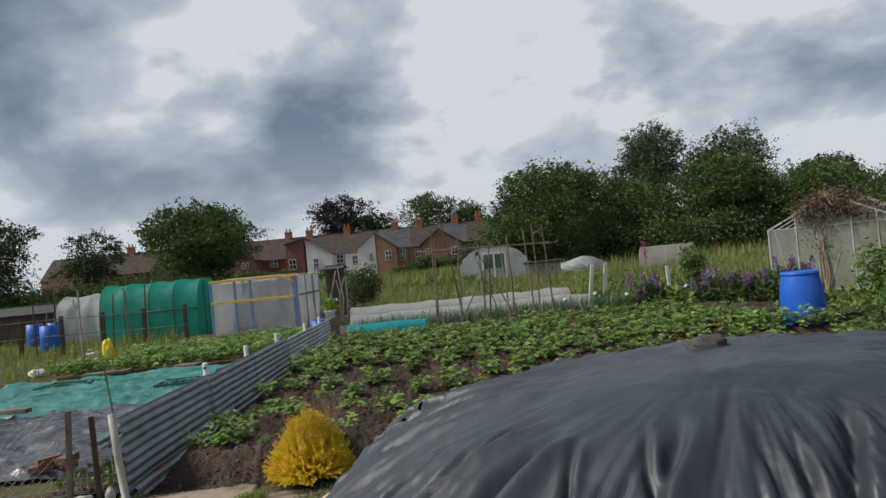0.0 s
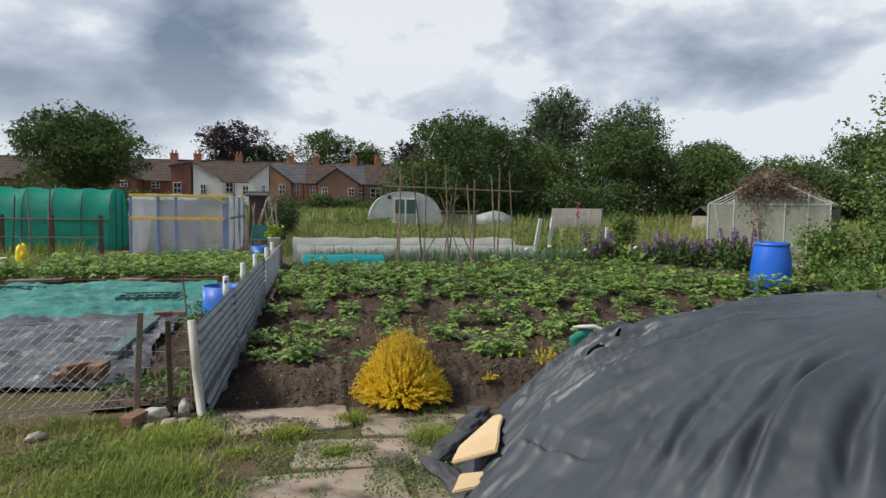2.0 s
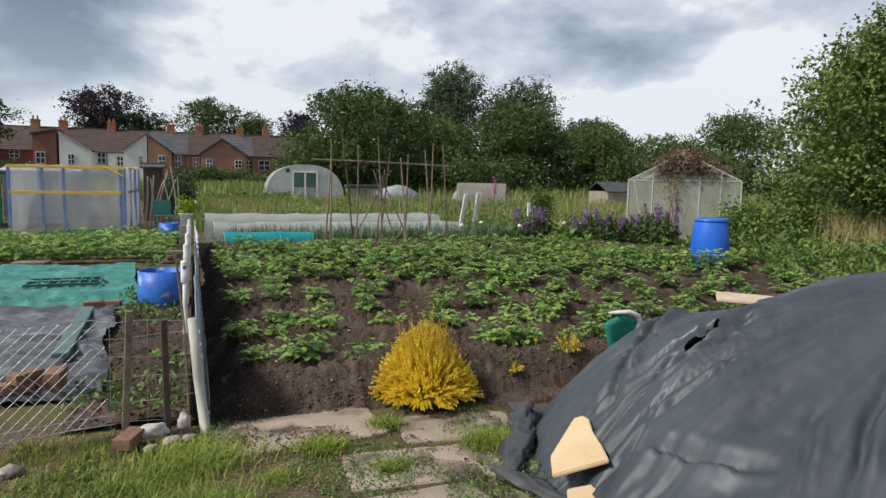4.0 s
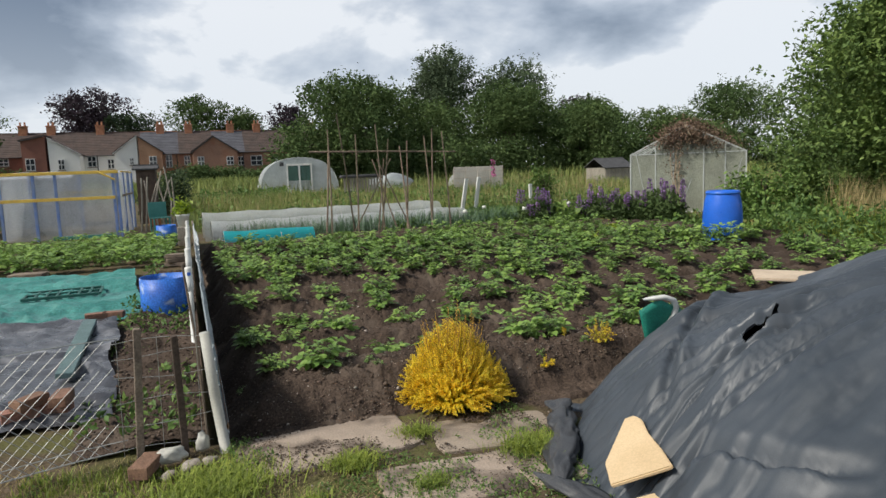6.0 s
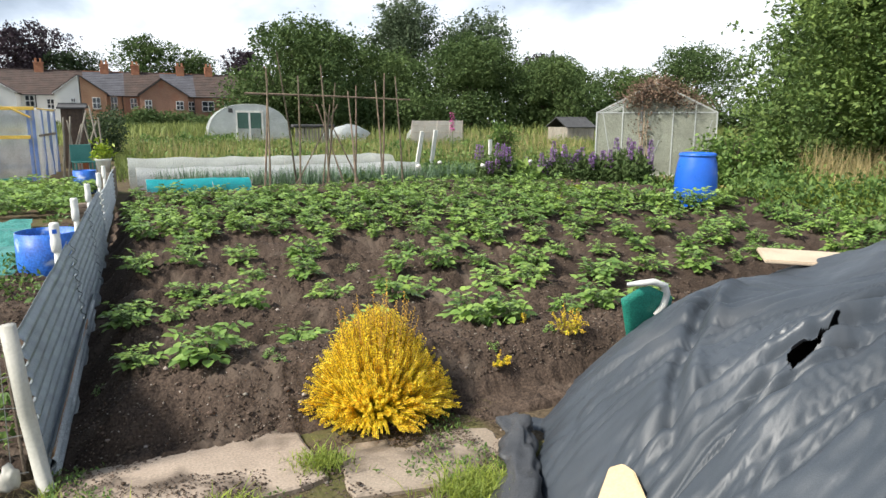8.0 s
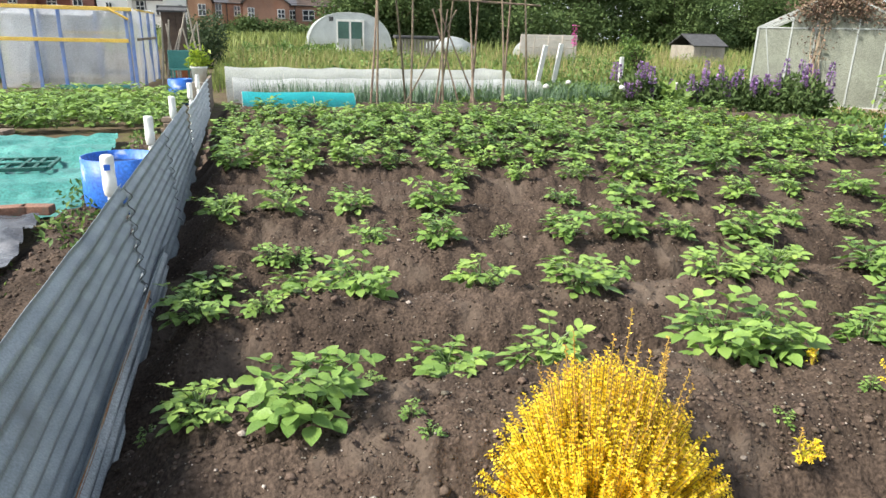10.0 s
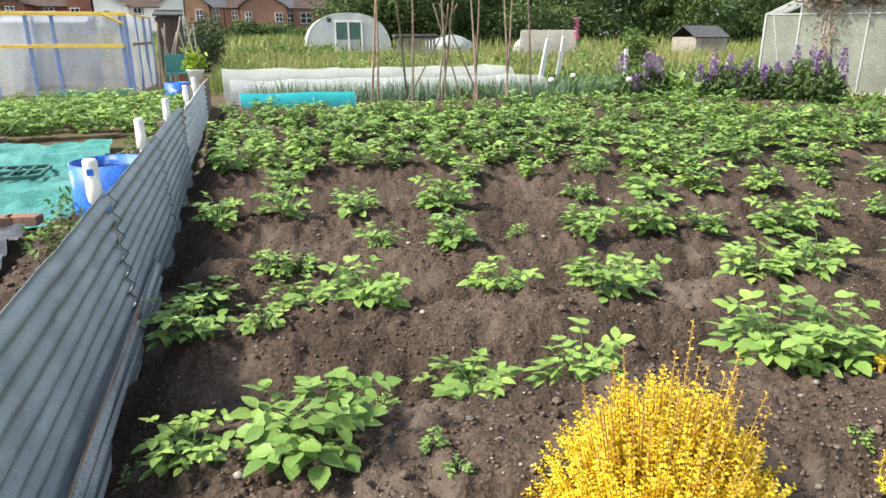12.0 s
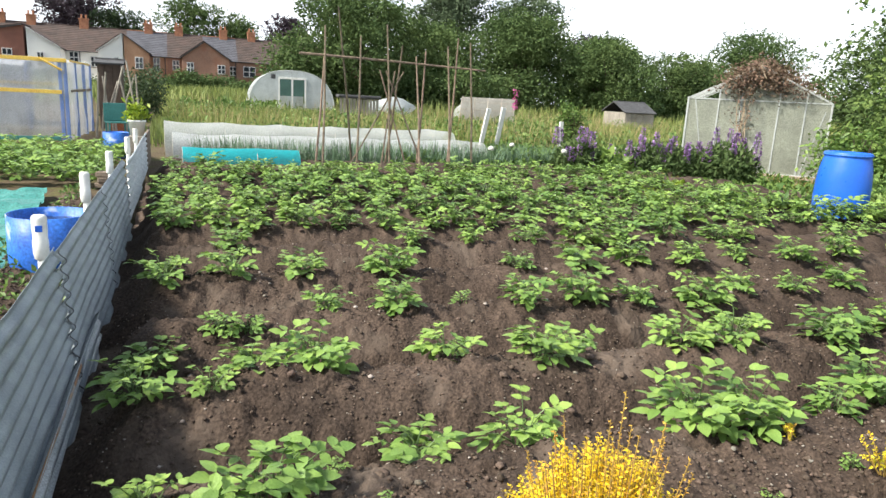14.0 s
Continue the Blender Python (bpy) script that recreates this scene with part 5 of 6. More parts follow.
# ---- neighbouring beds under sheets ----


def ground_sheet(name, label, x0, x1, y0, y1, mtl, seed, lift=0.05, skew=0.0, amp=0.08, sharp=7.0):
    nx, ny = int((x1 - x0) / 0.04), int((y1 - y0) / 0.04)
    def zf(x, y):
        cr = np.abs(value_noise(x * 2.6 + fbm(x, y, seed + 1, 3) * 2, y * 3.1, seed))
        return lift + amp * fbm(x * 1.3, y * 1.3, seed, 4, 0.6) + 0.05 * np.clip(1 - cr * sharp, 0, 1) + 0.05 * np.abs(fbm(x * 5, y * 5, seed + 9, 3))
    v, f = grid_np(np.linspace(x0, x1, nx), np.linspace(y0, y1, ny), zf)
    v[:, 0] += skew * (v[:, 1] - y0) + 0.10 * fbm(v[:, 1] * 1.3, v[:, 1] * 0, seed + 5, 3)
    v[:, 1] += 0.12 * fbm(v[:, 0] * 1.3, v[:, 0] * 0, seed + 6, 3)
    edge = (np.abs(v[:, 0] - x0 - skew * (v[:, 1] - y0)) < 0.1) | (v[:, 1] < y0 + 0.05)
    v[edge, 2] *= 0.4
    v[:, 2] = np.maximum(v[:, 2], 0.012)
    ob = new(name, mesh_np(name, v, f, mtl, True))
    return tagged(ob, label, "ground sheet")


ground_sheet("black_sheet", "crumpled shiny grey-black plastic sheet over a bed", -5.6, -2.35, 6.25, 9.35, BLACK_SHEET, 110, 0.06, -0.06, 0.09)
ground_sheet("teal_sheet", "wrinkled turquoise sheet covering a bed", -7.2, -2.25, 9.5, 13.3, TEAL_SHEET, 120, 0.05, -0.1, 0.06)
g = np.random.RandomState(41)


def grille(x, y, w, d, turn):
    t = thing("plastic_grille", "dark green plastic grille lying on the sheet", "grille", pose(x, y, 0.085, 0, 0, turn), "grilles on the sheet")
    for yy in (0, d * 0.5, d):
        part("rail", box((0, yy, 0), (w, yy + 0.035, 0.035), 0.005), GREEN_TRAY, t)
    for k in range(8):
        part("slat", box((w * k / 7.0, 0.036, 0.004), (w * k / 7.0 + 0.03, d - 0.002, 0.03), 0.004), GREEN_TRAY, t)


grille(-3.75, 10.95, 0.85, 0.55, 2)
grille(-6.3, 12.0, 1.0, 0.6, -6)
pl = part("green_plank", box((-0.06, -1.0, 0), (0.06, 1.0, 0.045), 0.008), mat("faded_green_paint", (0.11, 0.17, 0.165), (0.085, 0.135, 0.135), 4, 0.6, 0.2, 50, stain=(0.16, 0.19, 0.18), stain_scale=5))
pl.matrix_basis = pose(-2.72, 8.0, 0.11, 0, 3, 2)
tagged(pl, "faded grey-green plank weighing down the black sheet", "plank")
for x, y, z, a in ((-2.84, 6.36, 0.06, 20), (-2.66, 6.42, 0.06, -16), (-2.78, 6.37, 0.127, 50), (-2.60, 6.36, 0.127, 84), (-2.75, 9.42, 0.07, 5), (-2.58, 9.42, 0.07, -12), (-2.06, 5.28, 0.02, 70)):
    b = part("brick", box((-0.105, -0.05, 0), (0.105, 0.05, 0.065), 0.006), BRICK)
    b.matrix_basis = pose(x, y, z, 0, 0, a)
    tagged(b, "worn red brick used as a weight", "brick", "loose bricks")
for x, y, w, d, z in ((-4.2, 13.75, 0.5, 0.3, 0.04), (-2.02, 13.9, 0.34, 0.22, 0.02), (-2.02, 13.9, 0.32, 0.2, 0.09), (-2.03, 13.91, 0.3, 0.2, 0.16), (-5.9, 13.9, 0.9, 0.4, 0.03), (-4.9, 9.3, 0.4, 0.12, 0.15)):
    b = part("wood_offcut", box((-w / 2, -d / 2, 0), (w / 2, d / 2, 0.06), 0.008), OLDWOOD)
    b.matrix_basis = pose(x, y, z, 0, 0, random.uniform(-15, 15))
    tagged(b, "weathered brown piece of timber", "timber", "timber offcuts")
for cx, cy, sx, sy, sz, sd in ((-1.95, 5.36, 0.085, 0.05, 0.05, 2.2), (-1.78, 5.46, 0.035, 0.035, 0.06, 3.9)):
    ob = crumple("white_rubble", "", (cx, cy, 0.05), (sx, sy, sz), 1, sd, PIPE, 10, 3)
    tagged(ob, "dirty white lump of rubble at the fence foot", "rubble")
for cx, cy, s_, sd in ((-1.84, 5.28, 0.045, 5.0), (-1.95, 5.2, 0.035, 6.4), (-2.6, 5.1, 0.05, 8.1), (-1.75, 5.3, 0.035, 1.5)):
    ob = crumple("stone", "", (cx, cy, 0.01), (s_ * 1.3, s_, s_ * 0.6), 1, sd, STONE, 30, 3)
    tagged(ob, "pale stone lying in the grass", "stone", "stones by the path")

# ---- wire fence ----
wf = thing("wire_fence", "sagging chain-link fence with thin weathered timber posts", "fence")
for k, (x, h, w, mtl) in enumerate(((-2.10, 0.74, 0.019, OLDWOOD), (-1.87, 0.68, 0.018, DARKWOOD), (-3.6, 0.75, 0.02, OLDWOOD), (-5.2, 0.75, 0.02, OLDWOOD))):
    b = box((-w, -w, -0.05), (w, w, h), 0.005)
    ob = part("post", b, mtl, wf)
    ob.matrix_basis = pose(x, 5.47 - 0.34 * max(0.0, -2.2 - x), 0, 1.0, 3 if k == 0 else -1, 8)


def wire_y(x):
    return 5.50 - 0.34 * max(0.0, -2.2 - x) + 0.03 * math.sin(x * 2.1)


wires = []
step, top, bot = 0.062, 0.66, 0.05
x = -5.2
while x < -2.22:
    for sg in (1, -1):
        x1 = x + sg * (top - bot)
        pts = []
        for t in np.linspace(0, 1, 5):
            xx = x + sg * t * (top - bot)
            if -5.25 < xx < -2.18:
                pts.append((xx, wire_y(xx) + 0.004 * sg - 0.05 * (t - 0.5) * math.sin(xx), bot + t * (top - bot) + 0.02 * math.sin(xx * 1.7)))
        if len(pts) > 1:
            wires.append((pts, 0.0021))
    x += step
part("chain_link", tubes(wires, 3), WIRE, wf)
for z, a in ((0.67, 0.003), (0.045, 0.004), (0.10, 0.003)):
    part("line_wire", tubes([([(xx, wire_y(xx), z + 0.025 * math.sin(xx * 1.7)) for xx in np.linspace(-5.2, -2.16, 16)], a)], 5), WIRE, wf)
for z in (0.06, 0.2, 0.33, 0.46, 0.58, 0.66):
    part("line_wire", tubes([([(xx, 5.51, z + 0.012 * math.sin(xx * 9 + z * 20)) for xx in np.linspace(-2.2, -1.72, 7)], 0.0022)], 4), WIRE, wf)
for xx in (-2.18, -1.98, -1.78):
    part("stay_wire", tubes([([(xx, 5.512, 0.02), (xx + 0.01, 5.51, 0.68)], 0.002)], 4), WIRE, wf)

# ---- yellow sack, white bucket, poles and rails of the left plots ----
sack = crumple("yellow_sack", "", (-7.2, 16.6, 0.2), (0.14, 0.12, 0.34), 1, 3.3, YELLOW, 0, 3)
tagged(sack, "bright yellow plastic sack standing on the path", "sack")
bk = thing("white_bucket", "small white plastic bucket on the path", "bucket", pose(-7.75, 16.9, 0))
part("body", lathe([(0, 0.01), (0.10, 0.0), (0.125, 0.22), (0.135, 0.23), (0.135, 0.25), (0.118, 0.25), (0.1, 0.03), (0, 0.03)], 20), WHITE_PL, bk, smooth=True)
part("handle", tubes([([(0.13 * math.cos(a), 0.0, 0.24 + 0.10 * math.sin(a)) for a in np.linspace(0, math.pi, 9)], 0.004)], 5), WIRE, bk)
random.seed(33)
for k in range(16):
    x, y = random.uniform(-16, -8.2), random.uniform(14, 27)
    h = random.uniform(1.1, 2.2)
    p = part("garden_pole", tubes([([(0, 0, -0.05), (random.uniform(-0.1, 0.1), 0, h)], [0.03, 0.02])], 6), random.choice((OLDWOOD, GREYWOOD, DARKWOOD)))
    p.matrix_basis = pose(x, y, 0)
    tagged(p, "thin weathered pole standing in a plot", "pole", "poles in the left plots")
for k in range(6):
    x = -13.0 + k * 1.25
    p = part("fence_post", box((-0.05, -0.05, -0.05), (0.05, 0.05, 1.15), 0.008), DARKWOOD)
    p.matrix_basis = pose(x, 20.6, 0)
    tagged(p, "dark timber fence post", "post", "dark fence posts")
for z in (0.55, 1.05):
    p = part("fence_rail", tubes([([(xx, 20.55, z + 0.02 * math.sin(xx)) for xx in np.linspace(-13.0, -6.7, 12)], 0.012)], 5), OLDWOOD)
    tagged(p, "thin rail wired along dark posts", "rail", "rails of the dark fence")
shed(-19, 27, 5, 2.5, 1.2, "low_shed", "long low dark shed among the plots", DARKWOOD, FELT, 0.3)
for x, y in ((-13.2, 25.0), (-14.0, 25.1), (-11.8, 22.2)):
    blue_tub(x, y, 0.28, 0.85, 0.0, "dull blue barrel in a far plot")
lay = crumple("white_bundle", "", (-8.0, 15.0, 0.06), (0.22, 0.14, 0.1), 1, 2.7, WHITE_PL, 0, 3)
tagged(lay, "crumpled white plastic lying on the ground", "plastic")

# ---- polytunnels ----


DOOR_MESH = netting("door_mesh", (0.12, 0.24, 0.20), 0.75)


def polytunnel(x, y, w, L, h, name, label, turn=0, door=True, cover=POLY):
    t = thing(name, label, "polytunnel", pose(x, y, 0, 0, 0, turn))
    aa = np.linspace(0, math.pi, 25)
    prof = [(-math.copysign(abs(math.cos(a)) ** 0.8, math.cos(a)) * w / 2, math.sin(a) ** 0.75 * h) for a in aa]
    nu = 16
    v = np.array([[(px_ * (1 + 0.01 * math.sin(j * 3)), L * j / (nu - 1), pz_) for px_, pz_ in prof] for j in range(nu)]).reshape(-1, 3)
    i = np.arange(nu * 25).reshape(nu, 25)
    f = np.stack([i[:-1, :-1], i[:-1, 1:], i[1:, 1:], i[1:, :-1]], -1).reshape(-1, 4)
    part("cover", mesh_np("cover", v, f, cover, True), cover, t)
    for yy in ((0, L) if door else ()):
        bm = bmesh.new()
        bm.faces.new([bm.verts.new((p[0], yy, p[1])) for p in prof])
        part("end_sheet", bm, cover, t)
    for k in range(5):
        part("hoop", tubes([([(p[0], L * k / 4, p[1]) for p in prof], 0.025)], 6), ALU if door else GREYWOOD, t)
    if not door:
        for q in (4, 7, 10, 14, 17, 20):
            part("purlin", tubes([([(prof[q][0], 0, prof[q][1]), (prof[q][0], L, prof[q][1])], 0.016)], 5), GREYWOOD, t)
    if door:
        for xx in (-0.75, 0.0, 0.75):
            part("door_post", box((xx - 0.04, -0.06, 0), (xx + 0.04, -0.01, h * 0.85), 0.006), WHITE_PL, t)
        part("door_head", box((-0.75, -0.065, h * 0.80), (0.75, -0.012, h * 0.85), 0.006), WHITE_PL, t)
        for xx in (-0.7, 0.05):
            part("door_mesh", box((xx, -0.045, h * 0.42), (xx + 0.62, -0.03, h * 0.8), 0.003), DOOR_MESH, t)
        part("vent", box((-1.2, -0.05, h * 0.80), (-0.95, -0.02, h * 0.90), 0.01), FELT, t)
    return t


polytunnel(5.0, 44.5, 4.9, 6.5, 2.45, "polytunnel", "white polythene tunnel with a green-meshed double door", -4)
polytunnel(14.9, 35.6, 1.9, 2.7, 1.5, "polytunnel", "small ragged open-ended polythene tunnel", 62, False, RAGGED)
v = thing("pallet_screen", "row of upright grey pallet boards with a cover", "screen", pose(5.9, 36.0, 0))
for k in range(12):
    part("board", box((k * 0.16, 0, 0), (k * 0.16 + 0.12, 0.03, 1.15), 0.005), GREYWOOD, v)
part("top_cover", box((-0.1, -0.1, 1.15), (2.0, 0.6, 1.3), 0.06), FELT, v)
tb = thing("white_bench", "low white bench by the polytunnel", "bench", pose(2.3, 40.5, 0))
part("top", box((0, 0, 0.5), (1.6, 0.5, 0.56), 0.01), WHITE_PL, tb)
for k in range(3):
    part("slat", box((0, 0, 0.08 + k * 0.14), (1.6, 0.04, 0.17 + k * 0.14), 0.006), WHITE_PL, tb)
for x, w in ((10.2, 2.6), (15.4, 2.2)):
    c_ = crumple("sheeted_heap", "", (x, 42, 0.5), (w / 2, 0.8, 0.75), 1, x, POLY if x < 12 else WHITE_NET, 0, 3)
    tagged(c_, "pale sheeted heap in the long grass", "heap")

# ---- terraced houses ----


def window(parent, x, y, z, w, h):
    fr = part("window", box((x - w / 2, y - 0.10, z - h / 2), (x + w / 2, y + 0.02, z + h / 2), 0.02), FRAME_W, parent)
    for sx in (0, 1):
        for sz in (0, 1):
            part("pane", box((x - w / 2 + 0.09 + sx * (w / 2 - 0.03), y - 0.13, z - h / 2 + 0.09 + sz * (h / 2 - 0.03)), (x - 0.06 + sx * (w / 2 - 0.03), y - 0.101, z - 0.06 + sz * (h / 2 - 0.03))), PANE, fr)
    part("sill", box((x - w / 2 - 0.08, y - 0.2, z - h / 2 - 0.12), (x + w / 2 + 0.08, y - 0.001, z - h / 2 - 0.002)), CONCRETE, fr)


def prism(profile, y0, y1):
    """A solid between y0 and y1 from an outline in x and z."""
    bm = bmesh.new()
    a = [bm.verts.new((x, y0, z)) for x, z in profile]
    b = [bm.verts.new((x, y1, z)) for x, z in profile]
    bm.faces.new(a)
    bm.faces.new(b[::-1])
    for k in range(len(a)):
        bm.faces.new((a[k - 1], a[k], b[k], b[k - 1]))
    bmesh.ops.recalc_face_normals(bm, faces=bm.faces)
    return bm


def roof_slope(parent, x0, x1, y0, z0, y1, z1, mtl):
    """Courses of tiles stepping up a slope."""
    n_c = 14
    bm = bmesh.new()
    last = None
    for k in range(n_c):
        a, b = k / n_c, (k + 1) / n_c
        ya, yb, za, zb = y0 + (y1 - y0) * a, y0 + (y1 - y0) * b, z0 + (z1 - z0) * a, z0 + (z1 - z0) * b
        vs = [bm.verts.new(p) for p in ((x0, ya, za + 0.06), (x1, ya, za + 0.06), (x1, yb, zb + 0.01), (x0, yb, zb + 0.01))]
        bm.faces.new(vs)
        if last:
            bm.faces.new((last[3], last[2], vs[1], vs[0]))
        last = vs
    return part("roof", bm, mtl, parent)


HY, EAVE, RIDGE = 108.0, 5.0, 8.35


def house(x0, x1, wall_m, roof_m, label, wings=(), windows=(), chimney=()):
    """wings: (x at the high side, x at the low side, high, low, wall)."""
    h = thing("terraced_house", label, "house", group="terraced houses")
    part("wall", box((x0, HY, -0.5), (x1, HY + 8, EAVE)), wall_m, h)
    roof_slope(h, x0, x1, HY - 0.3, EAVE - 0.1, HY + 4, RIDGE, roof_m)
    roof_slope(h, x0, x1, HY + 8.3, EAVE - 0.1, HY + 4.02, RIDGE, roof_m)
    part("ridge_tiles", box((x0, HY + 3.9, RIDGE), (x1, HY + 4.12, RIDGE + 0.12), 0.03), TERRACOTTA if roof_m is SLATE else roof_m, h)
    part("gutter", box((x0, HY - 0.42, EAVE - 0.16), (x1, HY - 0.32, EAVE - 0.04), 0.02), FELT, h)
    for xh, xl, zh, zl, wm in wings:
        prof = [(xl, -0.5), (xh, -0.5), (xh, zh), (xl, zl)]
        part("wing_wall", prism(prof, HY - 4.2, HY - 0.02), wm, h)
        d = 0.12 if xl > xh else -0.12
        bm = bmesh.new()
        vs = [bm.verts.new(p) for p in ((xh, HY - 4.45, zh + 0.10), (xl + d * 2, HY - 4.45, zl + 0.02), (xl + d * 2, HY + 1.5, zl + 0.02), (xh, HY + 1.5, zh + 0.10))]
        bm.faces.new(vs)
        part("wing_roof", bm, roof_m, h).modifiers.new("thickness", "SOLIDIFY").thickness = 0.14
        part("bargeboard", tubes([([(xh, HY - 4.46, zh + 0.02), (xl + d * 2, HY - 4.46, zl - 0.06)], 0.07)], 4), FRAME_W if wm is RENDER else FELT, h)
    for x, y, z, w, hh in windows:
        window(h, x, y, z, w, hh)
    for x in chimney:
        part("chimney", box((x - 0.55, HY + 3.6, RIDGE - 0.6), (x + 0.55, HY + 4.5, RIDGE + 0.95), 0.04), TERRACOTTA, h)
        part("chimney_cap", box((x - 0.62, HY + 3.52, RIDGE + 0.95), (x + 0.62, HY + 4.58, RIDGE + 1.08), 0.02), TERRACOTTA, h)
        for dx_ in (-0.28, 0.28):
            part("chimney_pot", lathe([(0.15, 0), (0.12, 0.3), (0.14, 0.5), (0.10, 0.52), (0, 0.52)], 10), TERRACOTTA, h).matrix_basis = pose(x + dx_, HY + 4.05, RIDGE + 1.08)
    part("downpipe", tubes([([(x1 - 0.3, HY - 0.1, 0), (x1 - 0.3, HY - 0.1, EAVE)], 0.06)], 6), FELT, h)
    return h


W = HY - 4.2
house(-62, -46, HBRICK_ORANGE, ROOF_BROWN, "orange-brick house with a brown roof behind trees", ((-54, -50, 7.0, 5.2, HBRICK_ORANGE), (-54, -58, 7.0, 5.2, HBRICK_ORANGE)), ((-53, W, 4.2, 0.9, 1.3), (-48, HY, 4.2, 0.9, 1.3)), (-49,))
house(-46, -30.5, HBRICK_DARK, ROOF_BROWN, "red-brick terraced house with a brown roof", ((-38, -34, 7.0, 5.0, HBRICK_DARK), (-38, -42, 7.0, 5.0, HBRICK_DARK)), ((-36, W, 4.2, 0.9, 1.3), (-32.5, HY, 4.2, 0.9, 1.3)), (-40,))
house(-30.5, -18.7, HBRICK_DARK, ROOF_BROWN, "red-brick terraced house with a dark roof", ((-30, -26.4, 7.2, 5.0, HBRICK_DARK), (-18.8, -21.6, 7.5, 6.9, HBRICK_DARK)), ((-28.0, W, 4.3, 1.0, 0.9), (-24.6, HY, 4.3, 1.2, 1.0), (-20.7, W, 3.8, 1.1, 1.6)), (-22.7, -19.2))
house(-18.7, -12.9, RENDER, ROOF_BROWN, "white-rendered terraced house with a mossy brown roof", ((-18.5, -14.9, 7.3, 5.0, RENDER),), ((-17.1, W, 3.7, 0.8, 1.4), (-13.9, HY, 4.1, 1.1, 1.5)), ())
house(-12.9, -7.6, RENDER, ROOF_BROWN, "white-rendered terraced house with a lean-to wing", ((-7.7, -10.6, 7.3, 5.0, RENDER),), ((-11.5, HY, 3.7, 0.9, 1.4), (-8.5, W, 3.9, 0.55, 1.0)), (-12.9,))
house(-7.6, -2.4, HBRICK_ORANGE, SLATE, "brick terraced house with a grey slate roof", ((-7.55, -4.6, 7.3, 5.1, HBRICK_ORANGE),), ((-5.8, W, 3.8, 1.0, 1.5), (-3.8, HY, 3.9, 0.9, 1.9), (-3.8, HY, 1.4, 1.0, 1.2)), (-4.8,))
house(-2.4, 2.4, HBRICK, ROOF_BROWN, "orange-brick terraced house with a brown roof", ((2.4, -0.5, 7.1, 4.9, HBRICK),), ((-1.3, HY, 3.9, 0.9, 1.4), (0.5, W, 3.6, 0.9, 1.4)), (-0.8,))
house(2.4, 7.0, HBRICK, SLATE, "orange-brick terraced house with a stepped gable", ((2.4, 5.6, 7.1, 4.9, HBRICK),), ((4.5, W, 3.6, 1.0, 1.2), (6.3, HY, 3.6, 0.9, 1.3)), (5.3,))
house(7.0, 12.5, HBRICK, ROOF_BROWN, "brick terraced house with white bay windows", (), ((8.6, HY, 3.6, 1.7, 1.5), (11.4, HY, 3.6, 1.0, 1.4)), (9.3,))
house(12.5, 30, HBRICK, ROOF_BROWN, "brick terraced house hidden behind tall trees", (), (), (18, 26))

